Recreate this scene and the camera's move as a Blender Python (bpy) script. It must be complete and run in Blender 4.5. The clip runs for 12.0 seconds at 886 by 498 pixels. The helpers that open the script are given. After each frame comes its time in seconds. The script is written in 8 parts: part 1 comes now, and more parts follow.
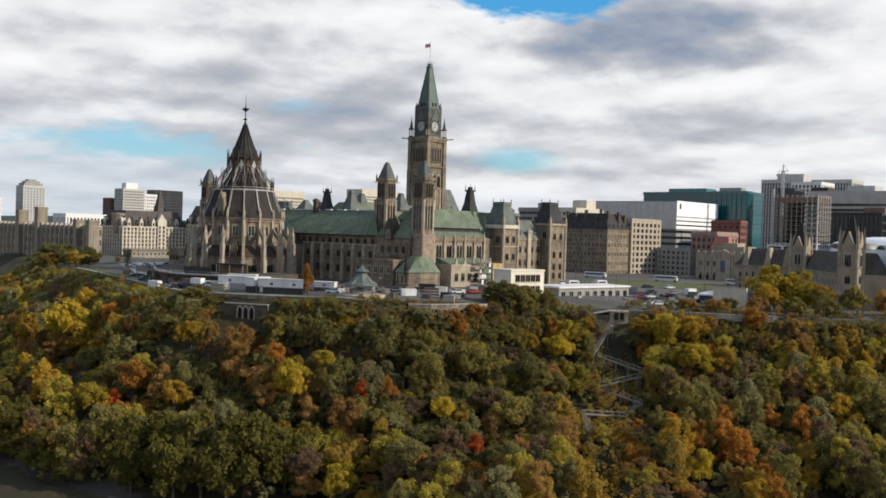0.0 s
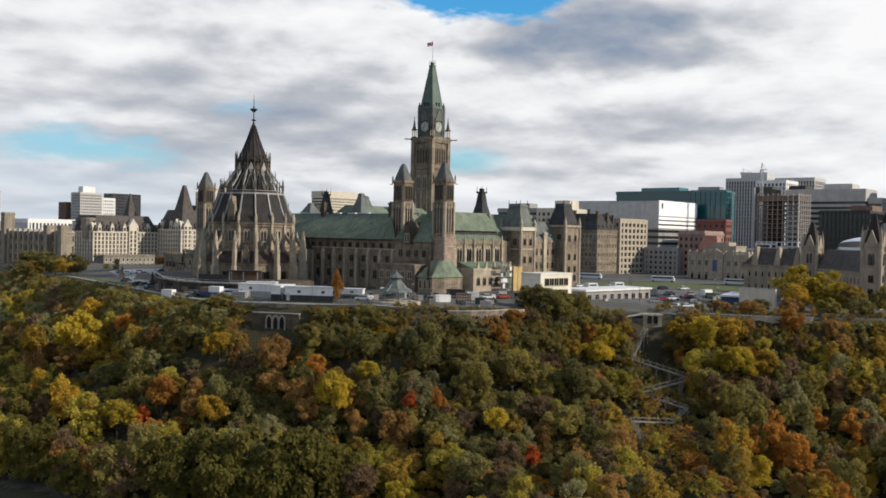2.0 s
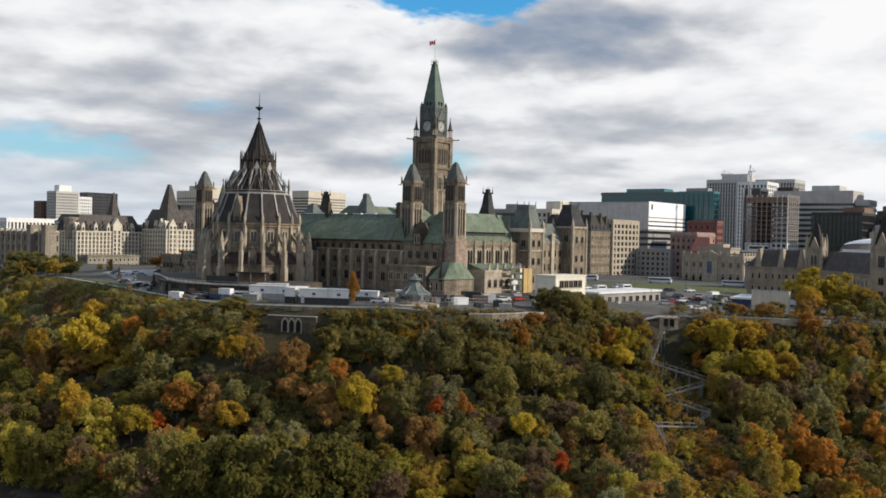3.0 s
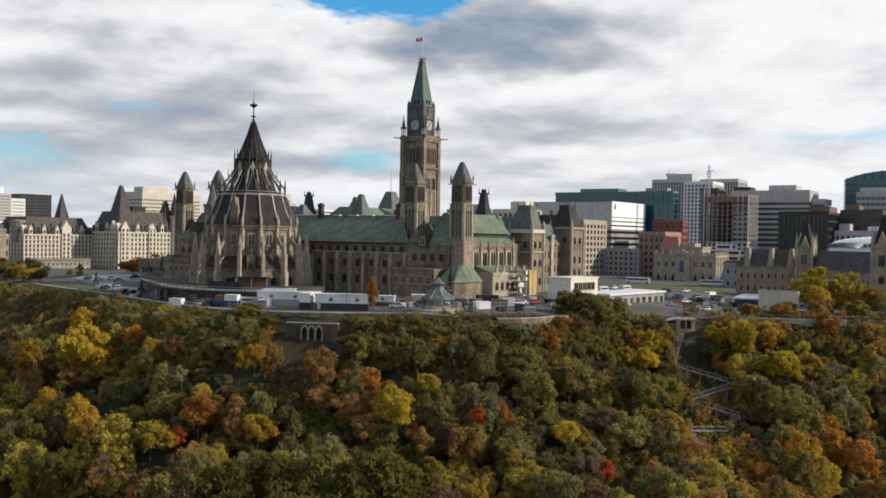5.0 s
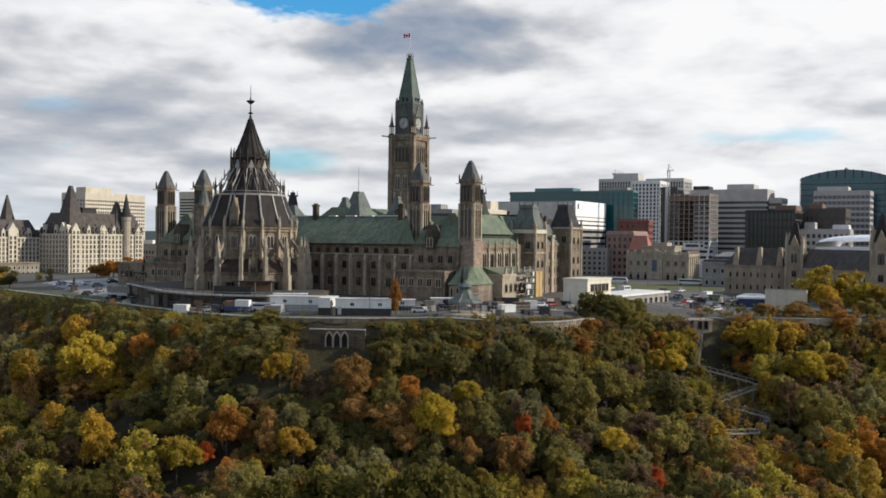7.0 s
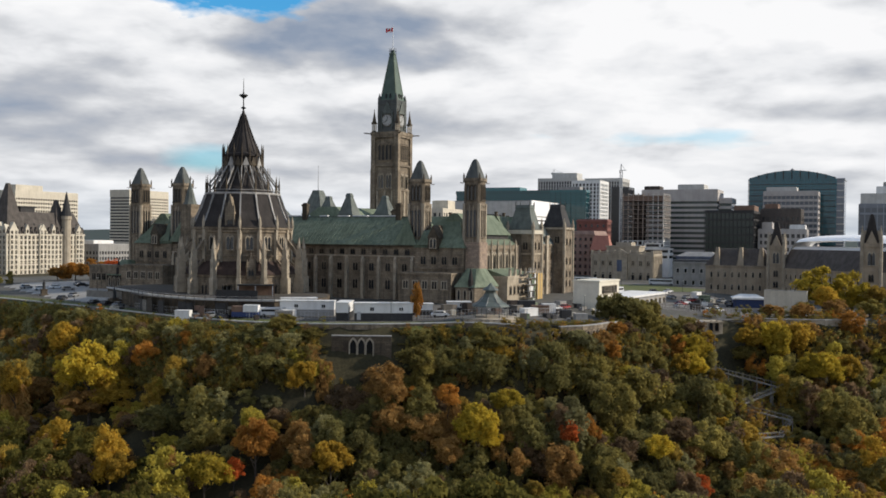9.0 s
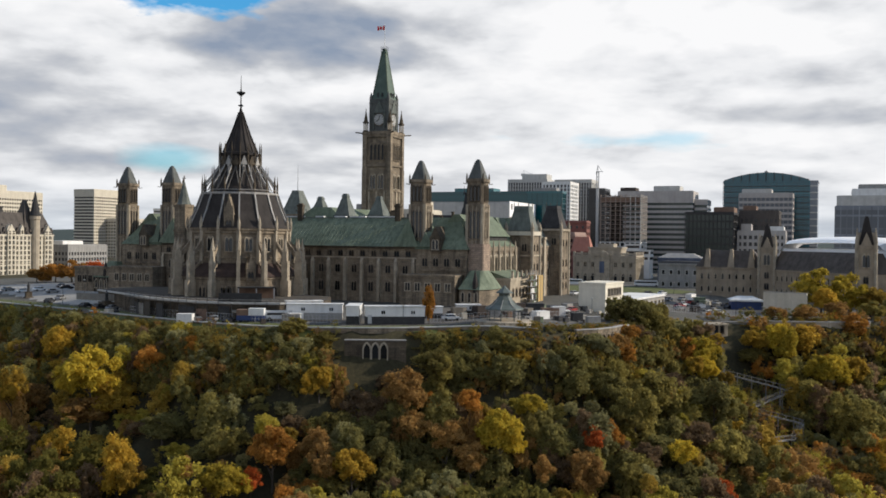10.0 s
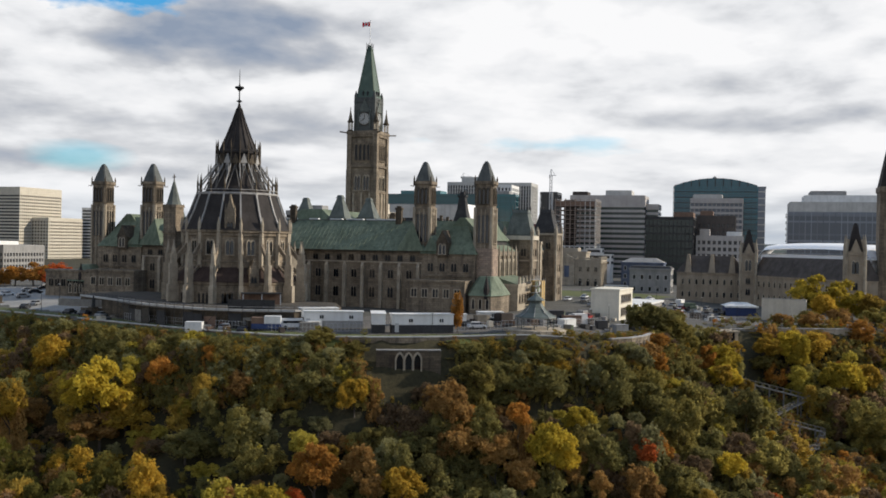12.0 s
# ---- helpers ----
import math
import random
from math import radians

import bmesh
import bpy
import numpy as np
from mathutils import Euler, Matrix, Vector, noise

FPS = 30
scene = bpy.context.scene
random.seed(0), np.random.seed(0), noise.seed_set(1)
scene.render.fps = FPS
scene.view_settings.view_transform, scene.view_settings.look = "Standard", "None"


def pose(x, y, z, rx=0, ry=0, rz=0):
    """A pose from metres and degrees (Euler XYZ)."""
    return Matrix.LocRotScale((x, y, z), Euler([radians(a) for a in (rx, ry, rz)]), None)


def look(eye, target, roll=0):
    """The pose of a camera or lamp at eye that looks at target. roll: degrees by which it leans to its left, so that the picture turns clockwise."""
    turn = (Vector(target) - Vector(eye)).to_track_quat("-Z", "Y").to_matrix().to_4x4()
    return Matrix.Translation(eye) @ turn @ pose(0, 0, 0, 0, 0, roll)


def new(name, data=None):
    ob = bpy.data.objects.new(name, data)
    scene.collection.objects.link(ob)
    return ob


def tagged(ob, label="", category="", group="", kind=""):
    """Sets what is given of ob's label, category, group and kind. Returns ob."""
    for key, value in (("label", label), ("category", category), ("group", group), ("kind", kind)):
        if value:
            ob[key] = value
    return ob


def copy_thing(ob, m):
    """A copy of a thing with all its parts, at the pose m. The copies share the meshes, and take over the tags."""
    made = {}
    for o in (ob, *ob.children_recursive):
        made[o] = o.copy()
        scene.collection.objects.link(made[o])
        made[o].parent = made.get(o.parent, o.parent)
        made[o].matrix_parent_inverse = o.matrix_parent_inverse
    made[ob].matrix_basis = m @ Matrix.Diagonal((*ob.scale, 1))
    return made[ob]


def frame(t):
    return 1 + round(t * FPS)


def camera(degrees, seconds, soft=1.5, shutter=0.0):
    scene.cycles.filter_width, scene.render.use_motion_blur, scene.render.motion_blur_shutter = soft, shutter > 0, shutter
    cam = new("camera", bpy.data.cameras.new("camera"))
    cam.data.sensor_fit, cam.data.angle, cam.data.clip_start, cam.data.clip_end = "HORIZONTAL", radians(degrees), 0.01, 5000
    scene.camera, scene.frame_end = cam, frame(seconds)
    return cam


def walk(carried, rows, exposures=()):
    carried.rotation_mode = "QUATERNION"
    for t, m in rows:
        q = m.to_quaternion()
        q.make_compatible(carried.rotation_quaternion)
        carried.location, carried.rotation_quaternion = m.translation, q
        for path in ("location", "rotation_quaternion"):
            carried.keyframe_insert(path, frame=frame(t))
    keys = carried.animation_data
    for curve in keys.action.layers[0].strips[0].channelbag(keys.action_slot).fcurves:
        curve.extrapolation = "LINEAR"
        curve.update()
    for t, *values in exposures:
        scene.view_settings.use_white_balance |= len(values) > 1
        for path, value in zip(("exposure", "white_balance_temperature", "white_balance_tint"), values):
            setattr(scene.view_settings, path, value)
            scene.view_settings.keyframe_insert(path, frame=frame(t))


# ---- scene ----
cam = camera(49.7, 12.0, soft=1.7)
METRES, EYE, TILT, LEAN, TURN = 160.0, 18.0, 0.0, 0.0, 0.0
ROWS = [
    (0.0, 0.0, 0.0, 0.0, 0.03, -0.99, -1.81),
    (0.5, -0.037, 0.0149, 0.0004, -0.64, -0.96, -1.61),
    (1.0, -0.0748, 0.0304, 0.0009, -1.45, -0.92, -1.39),
    (1.5, -0.1126, 0.0462, 0.0014, -2.24, -0.9, -1.23),
    (2.0, -0.1511, 0.0629, 0.0016, -3.05, -0.87, -1.2),
    (2.5, -0.1908, 0.0798, 0.0019, -3.91, -0.85, -1.28),
    (3.0, -0.2287, 0.0975, 0.0023, -4.72, -0.83, -1.35),
    (5.0, -0.3762, 0.1725, 0.0023, -8.95, -0.73, -1.0),
    (5.5, -0.4129, 0.1929, 0.0028, -9.92, -0.71, -1.03),
    (6.0, -0.4484, 0.2138, 0.0027, -10.96, -0.7, -1.0),
    (6.5, -0.4828, 0.2354, 0.0025, -12.05, -0.69, -0.84),
    (7.0, -0.5167, 0.2573, 0.0025, -13.17, -0.68, -0.67),
    (9.0, -0.6532, 0.357, 0.0045, -17.93, -0.69, -0.64),
    (9.5, -0.6846, 0.3837, 0.0047, -19.11, -0.68, -0.62),
    (10.0, -0.7167, 0.4116, 0.005, -20.3, -0.62, -0.73),
    (10.5, -0.748, 0.4398, 0.0055, -21.54, -0.55, -0.85),
    (11.0, -0.7788, 0.4692, 0.006, -22.78, -0.49, -0.97),
    (11.5, -0.809, 0.4988, 0.0065, -23.98, -0.43, -1.04),
    (12.0, -0.8381, 0.5289, 0.0063, -25.09, -0.42, -1.12),
]
walk(cam, [(t, pose(0, 0, EYE, TILT, LEAN, TURN) @ pose(METRES * x, METRES * y, METRES * z, 90 + pitch, roll, yaw)) for t, x, y, z, yaw, pitch, roll in ROWS])

# ---- the plan's axes: u runs west along the main block, v runs south, origin under the clock tower ----
PX, PY = -8.3, 421.0
UX, UY = 0.733, -0.680
TURN_PLAN = math.degrees(math.atan2(UY, UX))


def wor(u, v):
    return (PX + u * UX - v * UY, PY + u * UY + v * UX)


def plan(x, y):
    dx, dy = x - PX, y - PY
    return dx * UX + dy * UY, -dx * UY + dy * UX


# ---- world: broken cloud over a blue sky ----
SUN_AZ = math.atan2(-0.235, 0.972)      # the way towards the sun in the plan, WSW of the block
SUN_EL = radians(27)


class Nodes:
    """Short hand for a node tree."""

    def __init__(self, tree):
        self.t = tree
        tree.nodes.clear()

    def n(self, kind, ins=None, operation=None, use_clamp=False, blend_type=None, offset=None):
        nd = self.t.nodes.new(kind)
        if operation:
            nd.operation, nd.use_clamp = operation, use_clamp
        if blend_type:
            nd.data_type, nd.blend_type = "RGBA", blend_type
        if offset is not None:
            nd.offset = offset
        for k, val in (ins or {}).items():
            if isinstance(val, bpy.types.NodeSocket):
                self.t.links.new(val, nd.inputs[k])
            else:
                nd.inputs[k].default_value = val
        return nd

    def math(self, op, a, b=0.0, clamp=False):
        nd = self.n("ShaderNodeMath", operation=op, use_clamp=clamp)
        for i, val in enumerate((a, b)):
            if isinstance(val, bpy.types.NodeSocket):
                self.t.links.new(val, nd.inputs[i])
            else:
                nd.inputs[i].default_value = val
        return nd.outputs[0]

    def mix(self, fac, a, b, blend="MIX"):
        nd = self.n("ShaderNodeMix", blend_type=blend)
        for i, val in ((0, fac), (6, a), (7, b)):
            if isinstance(val, bpy.types.NodeSocket):
                self.t.links.new(val, nd.inputs[i])
            else:
                nd.inputs[i].default_value = (*val, 1.0) if isinstance(val, tuple) and len(val) == 3 else val
        return nd.outputs[2]

    def ramp(self, fac, stops):
        nd = self.n("ShaderNodeValToRGB", {"Fac": fac})
        el = nd.color_ramp.elements
        while len(el) < len(stops):
            el.new(0.5)
        for e, (p, c) in zip(el, stops):
            e.position = p
            e.color = (*c, 1.0) if isinstance(c, tuple) else (c, c, c, 1.0)
        return nd.outputs["Color"]

    def noise(self, vec, scale, detail=4.0, rough=0.55, distort=0.0):
        return self.n("ShaderNodeTexNoise", {"Vector": vec, "Scale": scale, "Detail": detail, "Roughness": rough, "Distortion": distort}).outputs["Fac"]


world = bpy.data.worlds.new("sky")
scene.world = world
world.use_nodes = True
W = Nodes(world.node_tree)
direction = W.n("ShaderNodeTexCoord").outputs["Generated"]
sep = W.n("ShaderNodeSeparateXYZ", {"Vector": direction})
bearing = W.math("ARCTAN2", sep.outputs["X"], sep.outputs["Y"])
rise = W.math("ARCSINE", sep.outputs["Z"])
# cloud banks flatten towards the horizon, as a layer seen from below does
squeeze = W.math("POWER", W.math("MAXIMUM", rise, 0.004), 0.62)


def cloud_field(lift, gx, gy, z):
    return W.n("ShaderNodeCombineXYZ", {"X": W.math("MULTIPLY", bearing, gx), "Y": W.math("ADD", W.math("MULTIPLY", squeeze, gy), lift), "Z": z}).outputs[0]


sky = W.n("ShaderNodeTexSky")
sky.sky_type, sky.sun_disc = "NISHITA", False
sky.sun_elevation, sky.sun_rotation = SUN_EL, math.pi / 2 - SUN_AZ
sky.air_density, sky.dust_density = 1.2, 0.5
blue = W.mix(1.0, sky.outputs[0], (0.034, 0.110, 0.165), "MULTIPLY")
banks = W.noise(cloud_field(0.0, 6.0, 13.0, 4.4), 1.0, 6.0, 0.50, 0.1)
banks_above = W.noise(cloud_field(0.26, 6.0, 13.0, 4.4), 1.0, 5.0, 0.48, 0.1)
wisps = W.noise(cloud_field(0.0, 15.0, 34.0, 1.2), 1.0, 5.0, 0.52, 0.2)
heavy = W.noise(cloud_field(0.0, 5.5, 12.0, 2.1), 0.5, 3.0, 0.5, 0.1)
# undersides, where the cloud thickens upwards, are grey; tops are white
underside = W.math("SUBTRACT", banks_above, banks)


def opening(az, el, half_az, half_el, ragged=1.1, edge=0.3):
    """1 inside a soft ragged patch of the sky at that bearing and height (degrees), 0 outside."""
    p = W.math("DIVIDE", W.math("SUBTRACT", bearing, radians(az)), radians(half_az))
    q = W.math("DIVIDE", W.math("SUBTRACT", rise, radians(el)), radians(half_el))
    r = W.math("SQRT", W.math("ADD", W.math("MULTIPLY", p, p), W.math("MULTIPLY", q, q)))
    r = W.math("ADD", r, W.math("MULTIPLY", W.math("SUBTRACT", W.math("ADD", W.math("MULTIPLY", wisps, 0.4), W.math("MULTIPLY", banks, 0.6)), 0.5), ragged * 4.5))
    return W.ramp(r, [(edge, 1.0), (1.0, 0.0)])


gaps = W.math("ADD", opening(4.4, 14.9, 5.6, 3.0, 0.75, 0.72), W.math("MULTIPLY", opening(-18.5, 4.3, 5.8, 1.3, 1.1), 0.9))
gaps = W.math("ADD", gaps, W.math("MULTIPLY", opening(4.4, 4.5, 3.2, 0.95, 0.32), 0.6))
gaps = W.math("ADD", gaps, W.math("MULTIPLY", opening(32.0, 5.9, 7.0, 0.6), 0.4))
gaps = W.math("ADD", gaps, W.math("MULTIPLY", opening(-9.0, 7.2, 2.5, 0.45), 0.3), True)
# above the view, more gaps are added to lower the ambient light
scattered = W.ramp(W.math("ADD", W.math("MULTIPLY", banks, 0.7), W.math("MULTIPLY", heavy, 0.3)), [(0.47, 1.0), (0.56, 0.0)])
gaps = W.math("MAXIMUM", gaps, W.math("MULTIPLY", scattered, W.ramp(rise, [(0.28, 0.0), (0.45, 1.0)])))
tone = W.math("ADD", W.math("MULTIPLY", banks, 0.34), W.math("ADD", W.math("MULTIPLY", wisps, 0.22), W.math("MULTIPLY", heavy, 0.44)))
tone = W.math("ADD", tone, W.math("MULTIPLY", underside, 0.95))
tone = W.math("ADD", tone, W.math("MULTIPLY", opening(11.0, 11.8, 9.0, 2.9, 0.55), 0.34))
tone = W.math("ADD", tone, W.math("MULTIPLY", opening(40.0, 7.3, 13.0, 0.9, 0.8), 0.12))
tone = W.math("SUBTRACT", tone, W.math("MULTIPLY", opening(0.5, 10.2, 6.5, 2.0, 0.6), 0.08))
tone = W.math("SUBTRACT", tone, W.math("MULTIPLY", opening(34.0, 11.8, 16.0, 3.8, 0.5), 0.045))
tone = W.math("ADD", tone, W.math("MULTIPLY", opening(-9.0, 3.6, 14.0, 4.2, 0.5), 0.15))
cloud = W.ramp(tone, [(0.40, (0.955, 0.955, 0.965)), (0.50, (0.83, 0.84, 0.862)), (0.58, (0.655, 0.67, 0.70)), (0.67, (0.49, 0.515, 0.565)), (0.86, (0.275, 0.335, 0.44))])
heaven = W.mix(gaps, cloud, blue)
heaven = W.mix(W.math("MULTIPLY", opening(-20.0, 2.6, 12.0, 4.0, 0.5), 0.62), heaven, (0.50, 0.585, 0.69))
low = W.ramp(sep.outputs["Z"], [(0.0, 0.6), (0.06, 0.0)])
heaven = W.mix(low, heaven, (0.59, 0.66, 0.74))
back = W.n("ShaderNodeBackground", {"Color": heaven, "Strength": 1.0})
W.n("ShaderNodeOutputWorld", {"Surface": back.outputs[0]})

sun_data = bpy.data.lights.new("sun", "SUN")
sun_data.energy, sun_data.angle, sun_data.color = 5.0, radians(0.6), (1.0, 0.9, 0.76)
sun = new("sun", sun_data)
sun.matrix_world = look((math.cos(SUN_EL) * math.cos(SUN_AZ) * 300, math.cos(SUN_EL) * math.sin(SUN_AZ) * 300, math.sin(SUN_EL) * 300), (0, 0, 0))


# ---- materials ----
def material(name, rough=0.8, metal=0.0):
    m = bpy.data.materials.new(name)
    m.use_nodes = True
    N = Nodes(m.node_tree)
    bsdf = N.n("ShaderNodeBsdfPrincipled", {"Roughness": rough, "Metallic": metal, "Specular IOR Level": 0.5 if rough < 0.5 else 0.25})
    N.n("ShaderNodeOutputMaterial", {"Surface": bsdf.outputs[0]})
    return m, N, bsdf


def surface(name, dark, light, scale=0.5, fine=6.0, rough=0.85, metal=0.0, bump=0.3, streak=0.0, stain=None, courses=0.0, vary=0.0):
    """Stone, paint, metal sheet and the like: two colours mixed by large stains and fine grain, with optional run-off streaks and courses."""
    m, N, bsdf = material(name, rough, metal)
    at = N.n("ShaderNodeTexCoord").outputs["Object"]
    a = N.noise(at, scale, 5.0, 0.6)
    b = N.noise(at, fine, 3.0, 0.6)
    fac = N.math("ADD", N.math("MULTIPLY", a, 0.65), N.math("MULTIPLY", b, 0.35))
    col = N.ramp(fac, [(0.32, dark), (0.68, light)])
    if streak:
        long = N.n("ShaderNodeMapping", {"Vector": at, "Scale": (0.7, 0.7, 0.05)}).outputs[0]
        s = N.ramp(N.noise(long, 1.0, 4.0, 0.6), [(0.46, 0.0), (0.66, 1.0)])
        col = N.mix(N.math("MULTIPLY", s, streak), col, stain or tuple(c * 0.35 for c in dark))
    height = N.math("ADD", a, N.math("MULTIPLY", b, 0.5))
    if courses:
        xyz = N.n("ShaderNodeSeparateXYZ", {"Vector": at})
        along = N.math("ADD", xyz.outputs["X"], xyz.outputs["Y"])
        wall = N.n("ShaderNodeCombineXYZ", {"X": along, "Y": xyz.outputs["Z"]}).outputs[0]
        blocks = N.n("ShaderNodeTexBrick", {"Vector": wall, "Color1": (0.78, 0.78, 0.78, 1), "Color2": (1.16, 1.14, 1.10, 1), "Mortar": (0.55, 0.55, 0.55, 1), "Scale": 1.0,
                                            "Mortar Size": 0.03, "Brick Width": courses * 2.2, "Row Height": courses}, offset=0.5)
        col = N.mix(1.0, col, blocks.outputs["Color"], "MULTIPLY")
    if vary:
        rnd = N.n("ShaderNodeObjectInfo").outputs["Random"]
        gain = N.math("ADD", N.math("MULTIPLY", rnd, vary), 1.0 - vary / 2)
        col = N.mix(1.0, col, N.n("ShaderNodeCombineXYZ", {"X": gain, "Y": gain, "Z": gain}).outputs[0], "MULTIPLY")
    N.t.links.new(col, bsdf.inputs["Base Color"])
    if bump:
        bp = N.n("ShaderNodeBump", {"Height": height, "Strength": bump, "Distance": 0.15})
        N.t.links.new(bp.outputs[0], bsdf.inputs["Normal"])
    return m


def leafage(name, stops, glow=0.5):
    """Leaves: the colour shifts from tree to tree and from leaf to leaf, and light passes through."""
    m = bpy.data.materials.new(name)
    m.use_nodes = True
    N = Nodes(m.node_tree)
    tree_rnd = N.n("ShaderNodeObjectInfo").outputs["Random"]
    leaf_rnd = N.n("ShaderNodeNewGeometry").outputs["Random Per Island"]
    at = N.n("ShaderNodeTexCoord").outputs["Object"]
    clump = N.noise(at, 2.2, 3.0, 0.6)
    fac = N.math("ADD", N.math("MULTIPLY", tree_rnd, 0.38), N.math("ADD", N.math("MULTIPLY", leaf_rnd, 0.24), N.math("MULTIPLY", clump, 0.38)))
    col = N.ramp(fac, stops)
    d = N.n("ShaderNodeBsdfDiffuse", {"Color": col, "Roughness": 0.6})
    tr = N.n("ShaderNodeBsdfTranslucent", {"Color": col})
    mx = N.n("ShaderNodeMixShader", {0: glow, 1: d.outputs[0], 2: tr.outputs[0]})
    N.n("ShaderNodeOutputMaterial", {"Surface": mx.outputs[0]})
    return m


STONE = surface("sandstone", (0.100, 0.080, 0.060), (0.320, 0.260, 0.190), 0.2, 3.0, streak=0.55, stain=(0.036, 0.029, 0.022), courses=0.6)
STONE_PALE = surface("dressed sandstone", (0.205, 0.170, 0.128), (0.46, 0.395, 0.300), 0.5, 5.0, streak=0.35, stain=(0.085, 0.069, 0.050))
STONE_DARK = surface("weathered sandstone", (0.045, 0.036, 0.027), (0.145, 0.115, 0.080), 0.3, 3.0, streak=0.45, stain=(0.022, 0.018, 0.015), courses=0.55)
STONE_PINK = surface("new sandstone", (0.20, 0.148, 0.115), (0.33, 0.255, 0.20), 0.5, 4.0, courses=0.6)
COPPER = surface("green copper sheet", (0.080, 0.104, 0.068), (0.185, 0.218, 0.152), 0.14, 1.6, rough=0.75, streak=0.55, stain=(0.046, 0.056, 0.036), bump=0.1)
CAP_SLATE = surface("grey cap sheet", (0.050, 0.054, 0.052), (0.118, 0.124, 0.116), 0.4, 3.0, rough=0.75, streak=0.4, stain=(0.030, 0.033, 0.031), bump=0.12)
COPPER_GREY = surface("grey copper sheet", (0.070, 0.080, 0.073), (0.155, 0.170, 0.152), 0.4, 3.0, rough=0.75, streak=0.4, stain=(0.038, 0.043, 0.039), bump=0.12)
COPPER_BROWN = surface("brown copper sheet", (0.019, 0.016, 0.0145), (0.048, 0.041, 0.038), 0.35, 3.0, rough=0.85, streak=0.4, stain=(0.009, 0.008, 0.008), bump=0.15)
SLATE = surface("dark roof slate", (0.022, 0.022, 0.023), (0.062, 0.060, 0.060), 0.5, 4.0, rough=0.85, streak=0.3)
IRON = surface("dark iron", (0.015, 0.015, 0.016), (0.04, 0.04, 0.04), 1.0, 8.0, rough=0.5, bump=0.0)
PALE_TRIM = surface("pale lead ribs", (0.24, 0.23, 0.215), (0.42, 0.40, 0.375), 0.8, 6.0, rough=0.6, streak=0.4, stain=(0.10, 0.095, 0.085), bump=0.1)


def glass(name, tint=(0.012, 0.014, 0.017), rough=0.08):
    m, N, bsdf = material(name, rough)
    rnd = N.n("ShaderNodeObjectInfo").outputs["Random"]
    gain = N.math("ADD", N.math("MULTIPLY", rnd, 0.8), 0.6)
    col = N.mix(1.0, tint, N.n("ShaderNodeCombineXYZ", {"X": gain, "Y": gain, "Z": gain}).outputs[0], "MULTIPLY")
    N.t.links.new(col, bsdf.inputs["Base Color"])
    at = N.n("ShaderNodeTexCoord").outputs["Object"]
    bp = N.n("ShaderNodeBump", {"Height": N.noise(at, 0.3, 2.0), "Strength": 0.05, "Distance": 0.3})
    N.t.links.new(bp.outputs[0], bsdf.inputs["Normal"])
    return m


GLASS = glass("window glass")
GLASS_TEAL = glass("teal curtain glass", (0.010, 0.085, 0.095))
GLASS_BLUE = glass("blue curtain glass", (0.012, 0.105, 0.140))
GLASS_GREY = glass("grey curtain glass", (0.14, 0.16, 0.19), 0.2)
# tint lifted to put the haze of distance into the dark glass
GLASS_DARK = glass("smoked curtain glass", (0.026, 0.026, 0.028), 0.25)
WHITE = surface("white cladding", (0.56, 0.55, 0.53), (0.74, 0.735, 0.715), 0.3, 4.0, rough=0.6, streak=0.25, stain=(0.36, 0.35, 0.32), bump=0.05)
CONCRETE = surface("pale concrete", (0.36, 0.35, 0.33), (0.52, 0.51, 0.48), 0.25, 3.0, streak=0.3, stain=(0.24, 0.23, 0.21), bump=0.15)
CONCRETE_GREY = surface("grey concrete", (0.20, 0.195, 0.185), (0.33, 0.32, 0.305), 0.25, 3.0, streak=0.35, stain=(0.12, 0.12, 0.12), bump=0.15)
CREAM = surface("cream limestone", (0.43, 0.385, 0.305), (0.60, 0.55, 0.455), 0.2, 2.5, streak=0.4, stain=(0.31, 0.275, 0.225))
TAN = surface("tan brick", (0.27, 0.228, 0.175), (0.42, 0.365, 0.285), 0.3, 4.0, streak=0.3, stain=(0.17, 0.14, 0.11))
TAN_DARK = surface("dark tan stone", (0.165, 0.140, 0.106), (0.32, 0.275, 0.210), 0.2, 3.0, streak=0.5, stain=(0.075, 0.062, 0.048))
BROWN_BRICK = surface("brown brick", (0.12, 0.075, 0.055), (0.22, 0.145, 0.105), 0.4, 5.0, streak=0.2)
RED_BRICK = surface("red brick", (0.13, 0.055, 0.048), (0.22, 0.095, 0.078), 0.4, 5.0, streak=0.25)
RED_ROOF = surface("orange-red roof metal", (0.29, 0.115, 0.085), (0.39, 0.17, 0.125), 0.4, 4.0, rough=0.6, streak=0.3, stain=(0.19, 0.09, 0.07))
ASPHALT = surface("asphalt", (0.055, 0.050, 0.044), (0.150, 0.138, 0.122), 0.09, 1.2, bump=0.25)
PAVING = surface("grey paving", (0.19, 0.185, 0.175), (0.32, 0.31, 0.29), 0.15, 2.0, bump=0.1)
STEEL = surface("galvanised steel", (0.30, 0.31, 0.32), (0.45, 0.46, 0.47), 1.0, 8.0, rough=0.45, metal=0.5, bump=0.0)
ORANGE_TARP = surface("ochre tarpaulin", (0.36, 0.24, 0.09), (0.48, 0.34, 0.15), 0.5, 4.0)
BLUE_PAINT = surface("dark blue paint", (0.02, 0.035, 0.10), (0.035, 0.06, 0.16), 0.5, 4.0, rough=0.5)
BARK = surface("grey-brown bark", (0.045, 0.036, 0.028), (0.12, 0.10, 0.08), 1.0, 8.0, bump=0.5)
